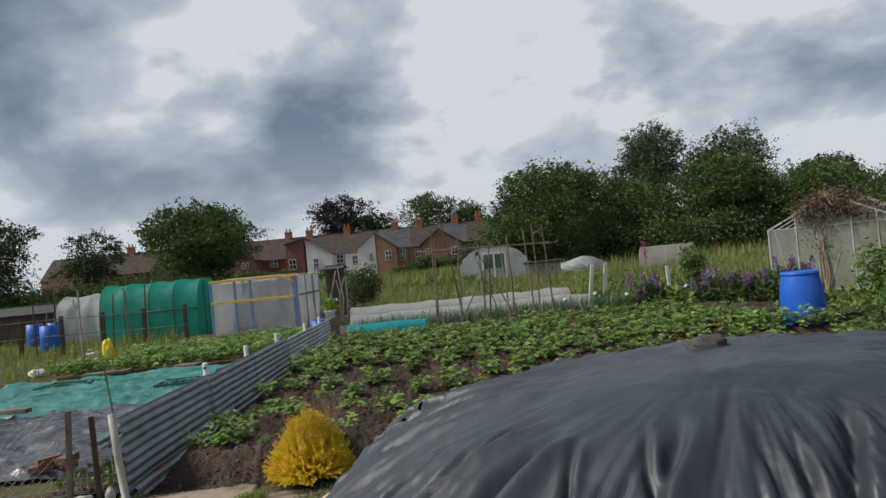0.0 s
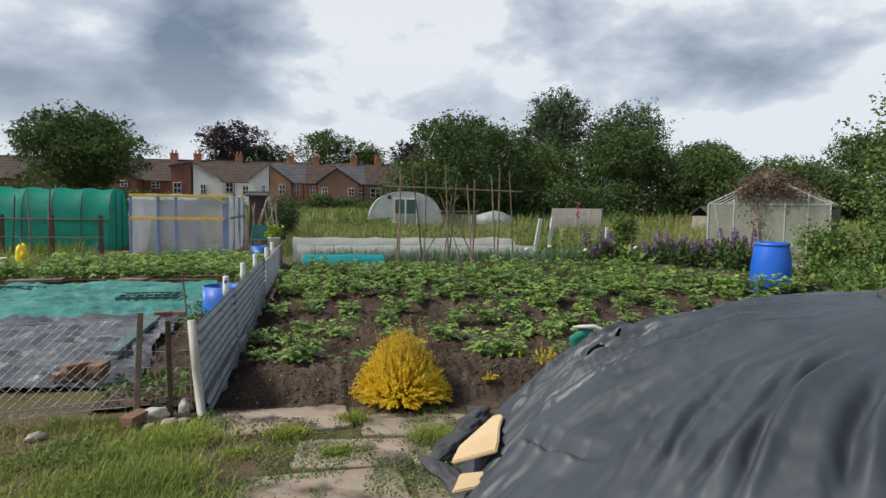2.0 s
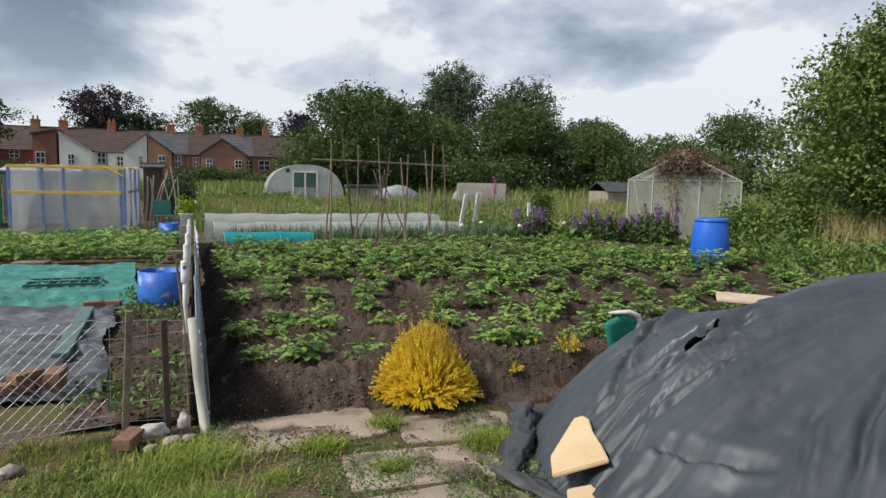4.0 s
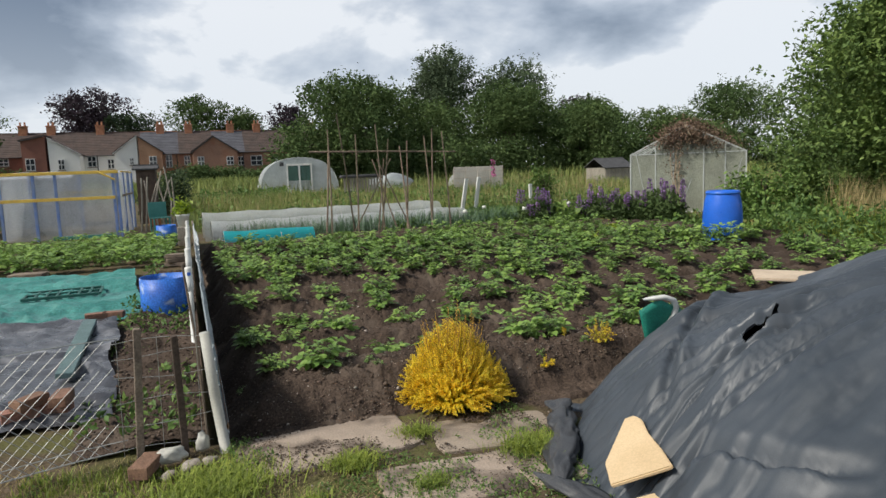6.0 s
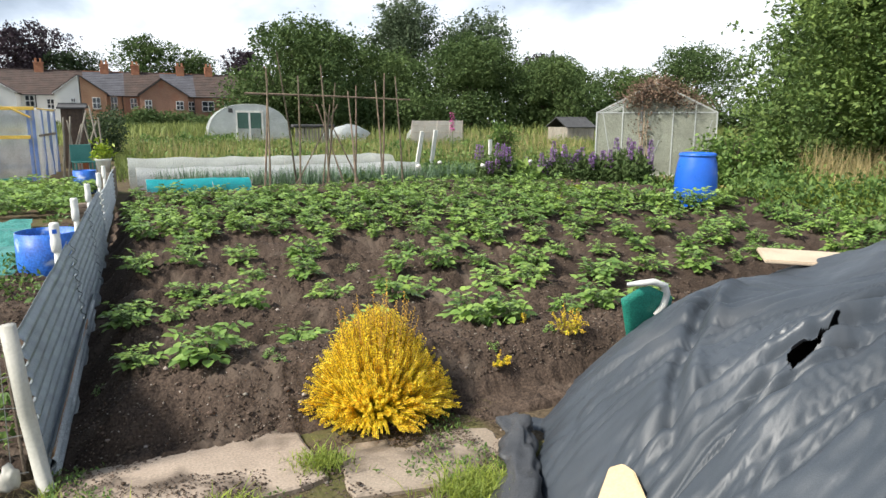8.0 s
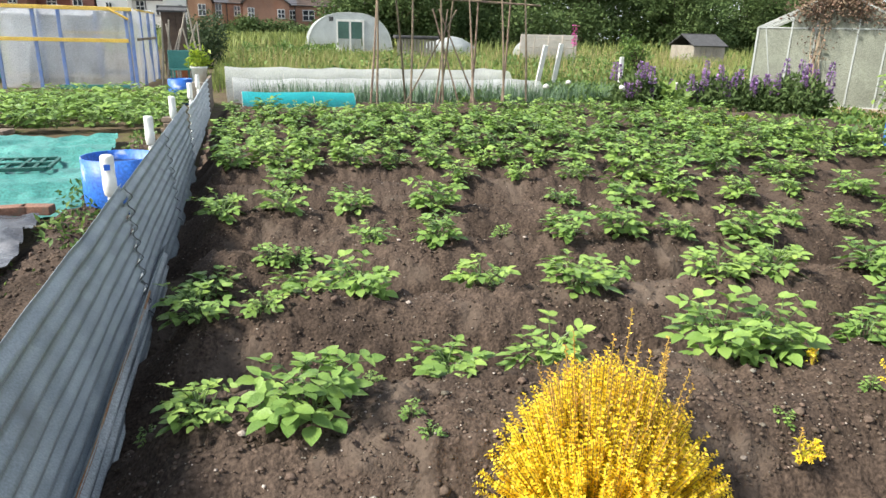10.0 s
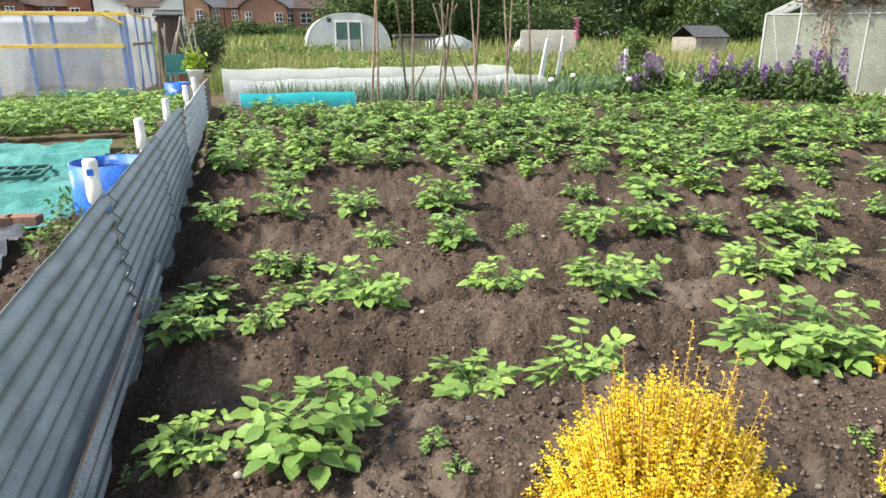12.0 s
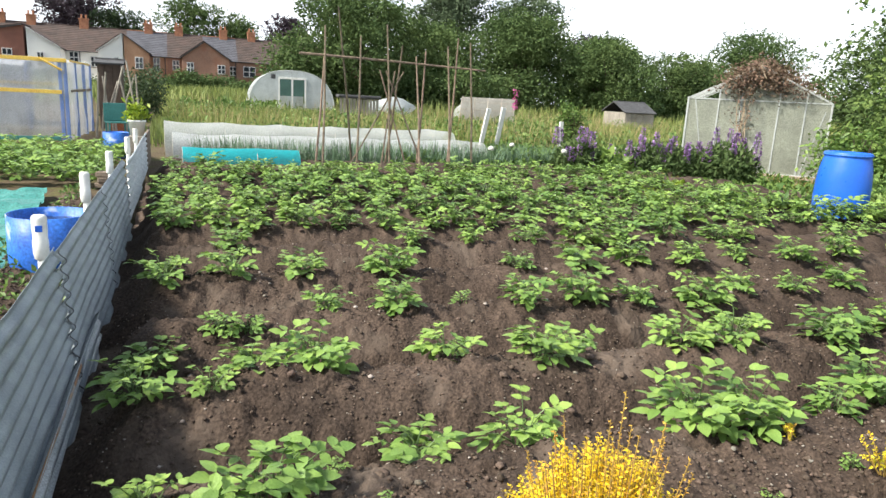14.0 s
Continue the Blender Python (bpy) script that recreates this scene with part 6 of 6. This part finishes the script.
# ---- trees ----


def tree(x, y, h, r, base, leaf_m, size, n_leaves, seed, label, category="tree", lobes=16, trunk_r=0.18, ry=None, upright=0.0, loose=0.06, dome=0.3):
    g = np.random.RandomState(seed)
    t = thing("tree", label, category, pose(x, y, 0))
    ry = ry or r
    ch = h - base
    cz = base + ch * 0.5
    L = []
    for k in range(lobes):
        a = 2.4 * k + g.uniform(-0.4, 0.4)
        q = math.sqrt((k + 0.5) / lobes) * 0.72
        zz = g.uniform(-0.85, 0.72) * (1 - 0.4 * q * q)
        if k % 4 == 0:
            zz = 0.72 - 0.35 * q
        w = 1 - dome * max(zz, 0) - 0.1 * abs(zz)
        L.append((math.cos(a) * q * r * w, math.sin(a) * q * ry * w, cz + zz * ch * 0.5, g.uniform(0.26, 0.42)))
    lines = [([(0, 0, -0.1), (0.05 * r, 0, base * 0.7), (0, 0.05 * r, base + ch * 0.45), (0, 0, base + ch * 0.8)], [trunk_r * 1.25, trunk_r, trunk_r * 0.6, trunk_r * 0.15])]
    for lx, ly, lz, lr in L:
        s0 = Vector((0, 0, min(base * 0.75 + 0.25 * (lz - base) , lz)))
        e0 = Vector((lx, ly, lz))
        m0 = s0.lerp(e0, 0.5) + Vector((0, 0, 0.08 * ch))
        lines.append(([s0, m0, e0], [trunk_r * 0.45, trunk_r * 0.28, trunk_r * 0.08]))
    part("trunk", tubes(lines, 6), BARK, t)
    pts = []
    per = int(n_leaves * 1.25) // lobes
    size = size * (0.88 if size > 0.2 else 1)
    for lx, ly, lz, lr in L:
        nc = max(8, per // 16)
        d = g.normal(size=(nc, 3))
        d /= np.linalg.norm(d, axis=1, keepdims=True)
        rad = g.uniform(0.35, 1.0, (nc, 1)) ** 0.5
        rad *= 1 + 0.22 * np.sin(d[:, :1] * 5 + lx) * np.cos(d[:, 1:2] * 6 + ly) + loose * g.normal(size=(nc, 1))
        c0 = d * rad * np.array([lr * r * 1.3, lr * ry * 1.3, lr * ch * 0.62]) + np.array([lx, ly, lz])
        p = np.repeat(c0, 16, 0) + g.normal(size=(nc * 16, 3)) * size * np.array([1.15, 1.15, 0.8])
        pts.append(p)
    # sprigs breaking the outline
    ns = lobes * 7
    for k in range(ns):
        lx, ly, lz, lr = L[k % lobes]
        d = g.normal(size=3) + np.array([0, 0, 0.5 + upright])
        d /= np.linalg.norm(d)
        s0 = np.array([lx, ly, lz]) + d * np.array([lr * r, lr * ry, lr * ch * 0.5]) * 1.0
        tt = g.uniform(0, 1, (30, 1))
        ln = g.uniform(0.06, 0.17) * r
        pts.append(s0 + d * tt * ln + g.normal(size=(30, 3)) * size * 0.7 * (1.1 - tt))
    pts = np.concatenate(pts)
    pts = pts[pts[:, 2] > base * 0.6]
    part("crown", mesh_np("crown", *leaves_np(pts, g.uniform(size * 0.6, size * 1.2, len(pts)), g, 0.6), leaf_m), leaf_m, t)
    return t


tree(14.1, 11.2, 5.7, 3.6, 0.85, LEAF_APPLE, 0.125, 90000, 1, "leafy apple tree with a dense low crown", lobes=40, trunk_r=0.16, loose=0.08, dome=0.9)
tree(18.2, 15.6, 5.4, 3.6, 0.3, LEAF_A, 0.16, 34000, 31, "dark leafy tree crowding behind the apple tree", lobes=26, trunk_r=0.14, loose=0.08, dome=0.6)
tree(11.0, 57, 9.0, 6.2, 0.6, LEAF_A, 0.32, 22000, 2, "broad dense green hazel tree behind the polytunnel", lobes=26, upright=0.5)
tree(17.5, 63, 8.6, 4.0, 0.6, LEAF_A, 0.32, 10000, 3, "rounded green tree in the boundary row", lobes=16)
tree(25.5, 72, 14.0, 4.8, 1.0, LEAF_B, 0.34, 18000, 4, "tall grey-green willow with an upright crown", lobes=22, upright=0.9)
tree(34.0, 70, 12.6, 5.6, 2.0, LEAF_B, 0.36, 9500, 5, "open-crowned tree with light showing through", lobes=18, loose=0.3, upright=0.5)
tree(27.5, 60, 9.0, 5.6, 0.4, LEAF_A, 0.32, 18000, 6, "dense green boundary tree", lobes=22)
tree(34.5, 56, 6.8, 5.0, 0.3, LEAF_A, 0.3, 15000, 7, "bushy mid-green tree with low branches", lobes=20)
tree(42.5, 57, 6.2, 5.2, 0.3, LEAF_A, 0.3, 14000, 8, "low spreading green tree", lobes=18)
tree(21, 62, 7.6, 5.0, 0.2, LEAF_A, 0.3, 12000, 21, "dense green tree filling the boundary", lobes=18)
tree(39, 64, 8.2, 5.2, 0.2, LEAF_A, 0.32, 12000, 22, "green tree in the boundary row", lobes=18)
tree(60, 66, 10.4, 7.0, 0.5, LEAF_A, 0.36, 13000, 9, "rounded green tree far behind the greenhouse", lobes=18)
tree(50, 60, 5.5, 5.5, 0.2, LEAF_A, 0.34, 10000, 19, "low green tree in the far hedge", lobes=14)
tree(84, 135, 16.0, 8.0, 3.0, LEAF_PURPLE, 0.6, 7000, 10, "dark copper-leaved tree in the distance", lobes=14)
tree(-16, 128, 15.9, 7.5, 4.0, LEAF_PURPLE, 0.55, 9000, 11, "dark copper beech rising behind the roofs", lobes=16)
tree(-9.5, 126, 12.5, 5.5, 3.0, LEAF_DARK, 0.5, 8000, 12, "dark green tree rising behind the roofs", lobes=14)
tree(1.5, 128, 14.8, 6.5, 4.0, LEAF_A, 0.5, 9000, 13, "green tree rising behind the chimneys", lobes=16)
tree(8.0, 127, 12.6, 4.5, 3.0, LEAF_A, 0.5, 6000, 14, "smaller green tree behind the roofs", lobes=12)
tree(16.5, 127, 13.8, 4.5, 3.0, LEAF_PURPLE, 0.5, 6000, 15, "dark tree behind the end of the terrace", lobes=12)
tree(-20.0, 60, 8.9, 5.6, 0.5, LEAF_A, 0.32, 18000, 16, "broad green tree behind the net tunnel", lobes=22, upright=0.5)
tree(-25.5, 82, 11.3, 4.0, 1.0, LEAF_DARK, 0.4, 7000, 17, "dark tree behind the broad green one", lobes=14)
tree(-39, 58, 9.3, 6.0, 0.4, LEAF_DARK, 0.34, 16000, 18, "dark green tree at the plot edge", lobes=20)
tree(-42, 85, 9.5, 4.0, 1.0, LEAF_DARK, 0.4, 5000, 20, "small dark tree by the houses", lobes=12)


def bush(x, y, rx, ry, h, leaf_m, size, n_, seed, label, category="bush"):
    g = np.random.RandomState(seed)
    pts = []
    for k in range(9):
        c_ = np.array([g.uniform(-0.6, 0.6) * rx, g.uniform(-0.6, 0.6) * ry, g.uniform(0.25, 0.68) * h])
        d = g.normal(size=(n_ // 9, 3))
        d /= np.linalg.norm(d, axis=1, keepdims=True)
        pts.append(c_ + d * (g.uniform(0.3, 1, (len(d), 1)) ** 0.5) * np.array([rx, ry, h * 0.75]) * 0.5 * (1 + 0.15 * g.normal(size=(len(d), 1))))
    pts = np.concatenate(pts)
    pts[:, 2] = np.abs(pts[:, 2])
    t = thing("bush", label, category, pose(x, y, 0))
    lines = [([(0, 0, -0.05), (g.uniform(-0.3, 0.3) * rx, g.uniform(-0.3, 0.3) * ry, h * 0.3), (g.uniform(-0.6, 0.6) * rx, g.uniform(-0.6, 0.6) * ry, h * 0.7)], [0.03, 0.02, 0.008]) for _ in range(7)]
    part("branches", tubes(lines, 5), BARK, t)
    part("foliage", mesh_np("bush_foliage", *leaves_np(pts, g.uniform(size * 0.6, size * 1.2, len(pts)), g, 0.6), leaf_m), leaf_m, t)
    return t


bush(-2.5, 31, 1.1, 1.2, 1.9, LEAF_DARK, 0.12, 5000, 51, "dark clipped evergreen bush", "bush")
bush(13.4, 15.0, 0.7, 0.7, 1.6, WEED, 0.12, 2600, 52, "leafy green shrub beside the greenhouse")
bush(15.5, 15.5, 1.6, 1.2, 1.7, WEED, 0.12, 4000, 53, "tangled green bramble beside the apple tree")
bush(9.7, 12.5, 0.75, 0.7, 1.5, WEED, 0.11, 2800, 55, "leafy green bush behind the blue barrel")
bush(8.9, 20.4, 0.4, 0.35, 1.6, WEED, 0.10, 1300, 56, "tall yellow-green flowering plant in the long grass")
tree(48, 40, 7.0, 4.6, 0.3, LEAF_A, 0.28, 12000, 23, "bushy green tree beyond the far hedge", lobes=16)
bush(18, 14, 2.5, 2, 1.5, LEAF_APPLE, 0.12, 4000, 54, "low green bushes under the apple tree")
for k, (x, w, h) in enumerate(((-58, 7, 3.2), (-48, 7, 3), (-37, 7, 3.2), (-27, 6, 3.6), (-23, 4, 3.4), (-14, 5, 2.6), (-3.2, 2.2, 2.2), (-0.8, 2.8, 3.6), (4, 3.6, 3.0), (8.5, 4, 2.6), (14, 5, 3), (22, 6, 3))):
    bush(x, 97 + (k % 3), w, 2.0, h, LEAF_A, 0.4, 2600, 60 + k, "green garden bushes before the houses")

for k, (x, w, h) in enumerate(((6.5, 3, 3.2), (10.5, 4, 3.6), (15.5, 4, 4.2), (20, 4, 4.2), (24.5, 4, 4.4), (30, 5, 4.2), (36, 5, 4.2), (42, 5, 4.0), (48, 6, 4.2), (55, 6, 4.2), (63, 7, 4.5), (72, 8, 5), (82, 9, 5), (-34, 6, 3.2), (-27, 5, 3.0), (-21, 5, 3.2), (-15, 4, 2.6))):
    bush(x, 55 + (k % 3), w, 2.0, h, LEAF_A, 0.32, 3600, 90 + k, "green undergrowth along the plot boundary")
# ---- meadow, weeds and grass ----
g = np.random.RandomState(77)


def meadow(name, label, n_, x0, x1, y0, y1, h0, h1, w, mtl, mask=None, seed=1, lean=0.4):
    gg = np.random.RandomState(seed)
    x, y = gg.uniform(x0, x1, n_), gg.uniform(y0, y1, n_)
    keep = np.ones(n_, bool) if mask is None else mask(x, y)
    x, y = x[keep], y[keep]
    hgt = gg.uniform(h0, h1, len(x)) * (1 + 0.7 * fbm(x * 0.35, y * 0.35, seed, 3))
    b = np.stack([x, y, ground_z(x, y) - 0.01], 1)
    return tagged(new(name, mesh_np(name, *blades_np(b, hgt, lean, w, gg), mtl)), label, "grass", kind="stuff")


field = lambda x, y: ~((x < -1.9) & (y < 34)) & ~at_greenhouse(x, y)
meadow("long_grass", "tall seeding meadow grass filling disused plots", 46000, -1.9, 34, 20.5, 44, 0.28, 0.58, 0.028, MEADOW, field, 2)
meadow("far_grass", "tall green grass before the houses", 26000, -30, 60, 44, 96, 0.6, 1.1, 0.09, MEADOW, None, 3)
meadow("dry_grass", "straw-coloured seeding grass", 4200, -1.5, 26, 20.5, 44, 0.5, 0.95, 0.016, DRYGRASS, field, 4)
open_strip = lambda x, y: (y > 11.0) & (y - x * 0.62 > 4.9) & (x < 15)
right = lambda x, y: ~open_strip(x, y) & (x > 6.9 + 0.6 * np.sin(y * 1.3)) & ~((np.abs(x - 6.47) < 0.4) & (np.abs(y - 10.24) < 0.4)) & ~at_greenhouse(x, y)
meadow("rough_grass", "rough uncut grass beside the bed", 34000, 4, 22, 3.5, 19, 0.4, 0.78, 0.022, GRASS, right, 5)
meadow("straw_grass", "dry bleached grass under the apple tree", 15000, 9.5, 22, 8, 18, 0.55, 1.0, 0.014, DRYGRASS, right, 6)
meadow("plot_weeds", "thin weedy grass across the left plots", 16000, -18, -7.4, 9, 40, 0.1, 0.4, 0.02, GRASS, lambda x, y: ~((x > -11) & (y > 23) & (y < 25.6)), 7)
meadow("straw_patch", "patch of dry yellow grass at the bed corner", 2600, 4.6, 6.4, 6.0, 7.6, 0.2, 0.42, 0.009, DRYGRASS, None, 16, 0.8)
near = lambda x, y: (fbm(x * 1.4, y * 1.4, 8, 3) + 0.25 * fbm(x * 6, y * 6, 9, 2) > -0.04) & ~((x > -1.62) & (y > 3.6)) & ~((x > -0.5) & (y > 1.5)) & ~((y > 5.55) & (x > -7))
meadow("path_grass", "short patchy grass and moss on the path", 80000, -4.6, 0.6, 1.5, 5.7, 0.02, 0.075, 0.006, GRASS, near, 8, 0.8)
meadow("trodden_grass", "thin short grass on the trodden ground", 60000, -9, 7, -6, 5.4, 0.02, 0.07, 0.008, GRASS, lambda x, y: (fbm(x * 0.9, y * 0.9, 14, 4) > -0.02) & ~((x > -4.6) & (x < 0.6) & (y > 1.5)) & ~((x > -0.6) & (x < 5.7) & (y > 1.4)), 17, 0.8)
meadow("path_straw", "dead bleached grass stems on the path", 42000, -4.6, 0.6, 1.5, 5.7, 0.02, 0.05, 0.004, DRYGRASS, lambda x, y: ~((x > -0.5) & (y > 1.5)) & ~((x > -1.62) & (y > 3.6)) & ~((y > 5.55) & (x > -7)), 9, 1.6)
meadow("fence_weeds", "low weeds along the foot of the fence", 2200, -2.35, -1.78, 5.55, 13, 0.02, 0.08, 0.008, GRASS, lambda x, y: fbm(x * 2.5, y * 2.5, 12, 3) > -0.1, 10, 0.7)
for x, y, r_, h, n_ in ((-1.05, 4.93, 0.13, 0.13, 500), (-1.72, 4.95, 0.28, 0.15, 1300), (-0.62, 5.18, 0.12, 0.10, 350), (-0.12, 4.72, 0.16, 0.16, 550), (-1.75, 4.3, 0.3, 0.2, 1300), (-0.75, 4.55, 0.10, 0.09, 250), (-2.0, 4.75, 0.2, 0.12, 600), (-1.9, 4.05, 0.5, 0.14, 1700), (-2.3, 3.6, 0.4, 0.15, 1000), (-1.55, 3.9, 0.25, 0.13, 700), (-1.33, 4.62, 0.1, 0.08, 200)):
    gg = np.random.RandomState(int(abs(x * 100) + y * 10))
    n_ = int(n_ * 1.7)
    b = np.stack([x + gg.normal(0, r_ * 0.5, n_), y + gg.normal(0, r_ * 0.4, n_), np.full(n_, 0.0)], 1)
    ob = new("grass_tuft", mesh_np("grass_tuft", *blades_np(b, gg.uniform(h * 0.15, h * 0.5, n_), 1.3, 0.005, gg), GRASS))
    tagged(ob, "bright green tuft of grass between the slabs", "grass tuft", "tufts on the path", "stuff")


def weed_mat(name, label, n_, x0, x1, y0, y1, h, size, mtl, mask, seed, falls=None):
    gg = np.random.RandomState(seed)
    x, y = gg.uniform(x0, x1, n_), gg.uniform(y0, y1, n_)
    k = mask(x, y)
    x, y = x[k], y[k]
    top = h * np.clip(0.55 + 1.0 * fbm(x * 0.9, y * 0.9, seed, 3), 0.12, 1.2)
    if falls is not None:
        top = top * falls(x, y)
    z = top * gg.uniform(0.25, 1, len(x)) ** 0.6
    return tagged(new(name, mesh_np(name, *leaves_np(np.stack([x, y, z], 1), gg.uniform(size * 0.5, size * 1.2, len(x)), gg, 0.5, gg.normal(size=(len(x), 3)) + np.array([0, 0, 0.35])), mtl)), label, "weeds", kind="stuff")


weed_mat("weeds", "dense leafy weeds between the bed and the tree", 34000, 4.2, 13, 4.2, 16.5, 0.78, 0.12, WEED, lambda x, y: (x > 5.9 + 0.6 * np.sin(y) - 0.25 * np.clip(9 - y, 0, 4)) & ~((np.abs(x - 6.4) < 0.75) & (y > 9.2) & (y < 10.7)) & ~at_greenhouse(x, y), 201, lambda x, y: 1 - 0.72 * np.clip((y - 10.6) / 1.6, 0, 1) * np.clip((y - x * 0.55 - 4.6) / 1.5, 0, 1))
weed_mat("low_weeds", "low leafy weeds at the far end of the bed", 15000, 2.6, 12, 15.0, 18.4, 0.55, 0.12, WEED, lambda x, y: ~((x < 5.0) & (y > 16.6)) & ~at_greenhouse(x, y), 202, lambda x, y: 1 - 0.6 * np.clip((x - 8.5) / 1.5, 0, 1) * np.clip((17.0 - y) / 0.6, 0, 1))
weed_mat("tawny_weeds", "low tawny weeds before the greenhouse", 6000, 6.6, 10.6, 11.0, 14.8, 0.30, 0.07, TAWNY, lambda x, y: (x + y > 20.4) & (x + y < 23.6) & ~at_greenhouse(x, y), 208)
weed_mat("fence_side_weeds", "broad-leaved weeds beside the corrugated fence", 2400, -2.5, -1.8, 5.7, 13.5, 0.16, 0.07, WEED, lambda x, y: fbm(x * 2, y * 2, 6, 3) > -0.05, 203)
weed_mat("path_moss", "tiny yellow-green moss and weed leaves on the path", 46000, -4.6, 0.6, 1.5, 5.7, 0.025, 0.03, WEED, lambda x, y: near(x, y) & (fbm(x * 3, y * 3, 19, 3) > -0.05), 206)
weed_mat("slab_weeds", "tiny weeds and moss between the slabs", 16000, -1.65, 0.1, 3.5, 5.55, 0.022, 0.022, WEED, lambda x, y: fbm(x * 2.4, y * 2.4, 18, 4) > 0.17, 211)
meadow("slab_straw", "dead bleached grass stems over the slabs", 5200, -1.65, 0.1, 3.4, 5.6, 0.015, 0.05, 0.004, DRYGRASS, lambda x, y: fbm(x * 2.1, y * 2.1, 27, 4) > 0.16, 21, 1.8)
weed_mat("meadow_weeds", "leafy green weeds among the long grass", 34000, -1.5, 28, 20.5, 42, 0.75, 0.14, WEED, lambda x, y: (fbm(x * 0.3, y * 0.3, 23, 3) > 0.0) & field(x, y), 207)
weed_mat("tunnel_weeds", "leafy green weeds before the far polytunnel", 6000, -1, 3.4, 38, 44, 0.8, 0.2, WEED, lambda x, y: x > -5, 204)
weed_mat("yellow_weeds", "yellow-green leaves of low plants by the barrel", 2600, 4.9, 6.6, 10.6, 13.5, 0.45, 0.13, bright, lambda x, y: fbm(x, y, 3, 2) > -0.02, 205)


def lupins(x, y, r_, n_sp, h, seed, label):
    gg = np.random.RandomState(seed)
    t = thing("lupin_clump", label, "lupins", pose(x, y, 0), "flowering clumps")
    n_ = 2200
    a, q = gg.uniform(0, 6.28, n_), np.sqrt(gg.uniform(0, 1, n_)) * r_
    c_ = np.stack([np.cos(a) * q, np.sin(a) * q, gg.uniform(0.05, 0.86, n_) * h * (1 - 0.4 * (q / r_) ** 2)], 1)
    part("foliage", mesh_np("lupin_foliage", *leaves_np(c_, gg.uniform(0.08, 0.16, n_), gg, 0.35, gg.normal(size=(n_, 3)) + np.array([0, 0, 0.5])), LEAF_A), LEAF_A, t)
    for k in range(n_sp):
        a, q = gg.uniform(0, 6.28), math.sqrt(gg.uniform(0, 1)) * r_
        top = h * gg.uniform(0.6, 1.12)
        ln = gg.uniform(0.18, 0.32)
        m_ = 90
        zz = gg.uniform(0, 1, m_)
        aa = gg.uniform(0, 6.28, m_)
        rr = 0.042 * (1 - 0.8 * zz)
        c_ = np.stack([math.cos(a) * q + np.cos(aa) * rr, math.sin(a) * q + np.sin(aa) * rr, top - ln + zz * ln], 1)
        d = np.stack([np.cos(aa), np.sin(aa), np.full(m_, 0.4)], 1)
        sp = part("flower_spike", mesh_np("flower_spike", *leaves_np(c_, gg.uniform(0.03, 0.055, m_), gg, 0.8, d), LUPIN), LUPIN, t)
        sp["kind"] = "stuff"
        part("stalk", tubes([([(math.cos(a) * q * 0.6, math.sin(a) * q * 0.6, 0), (math.cos(a) * q, math.sin(a) * q, top)], 0.007)], 4), STEM, sp)
    return t


lupins(5.6, 14.95, 0.40, 14, 0.92, 301, "clump of dark purple lupins in flower")
for k, (x, y) in enumerate(((6.75, 14.9), (7.35, 14.75), (7.9, 14.5), (8.3, 14.05), (8.0, 15.2))):
    lupins(x, y, (0.42, 0.6, 0.5, 0.55, 0.4)[k], (6, 14, 10, 16, 5)[k], (0.72, 0.92, 0.8, 0.98, 0.7)[k], 310 + k, "clump of tall mauve lupins beside the greenhouse")
weed_mat("rhubarb_leaves", "large crinkled leaves of a rhubarb clump", 130, 5.95, 6.45, 14.5, 14.95, 0.72, 0.3, WEED, lambda x, y: x > 0, 330)
fx = thing("foxglove", "tall pink foxglove spike in the long grass", "foxglove", pose(7.9, 22.0, 0))
c_ = np.stack([g.normal(0, 0.03, 120), g.normal(0, 0.03, 120), g.uniform(1.15, 1.72, 120)], 1)
part("spike", mesh_np("foxglove_spike", *leaves_np(c_, g.uniform(0.04, 0.07, 120), g, 0.8), PINK), PINK, fx)["kind"] = "stuff"
part("stalk", tubes([([(0, 0, 0), (0, 0, 1.7)], 0.01)], 5), STEM, fx)
for x, y in ((3.7, 14.6), (5.0, 14.4), (6.6, 15.2), (6.9, 15.0), (4.6, 15.6)):
    fl = thing("white_flower", "round white flower head above the leaves", "flower", pose(x, y, 0), "white flower heads")
    part("head", crumple("head", "", (0, 0, 0.58), (0.05, 0.05, 0.045), 1, x, WHITE_FLOWER, 0, 2).data, WHITE_FLOWER, fl).matrix_basis = pose(0, 0, 0.58)
    part("stalk", tubes([([(0, 0, 0), (0.01, 0, 0.56)], 0.006)], 4), STEM, fl)
for ob in [o for o in scene.objects if o.name.startswith("head") and o.parent is None]:
    bpy.data.objects.remove(ob)
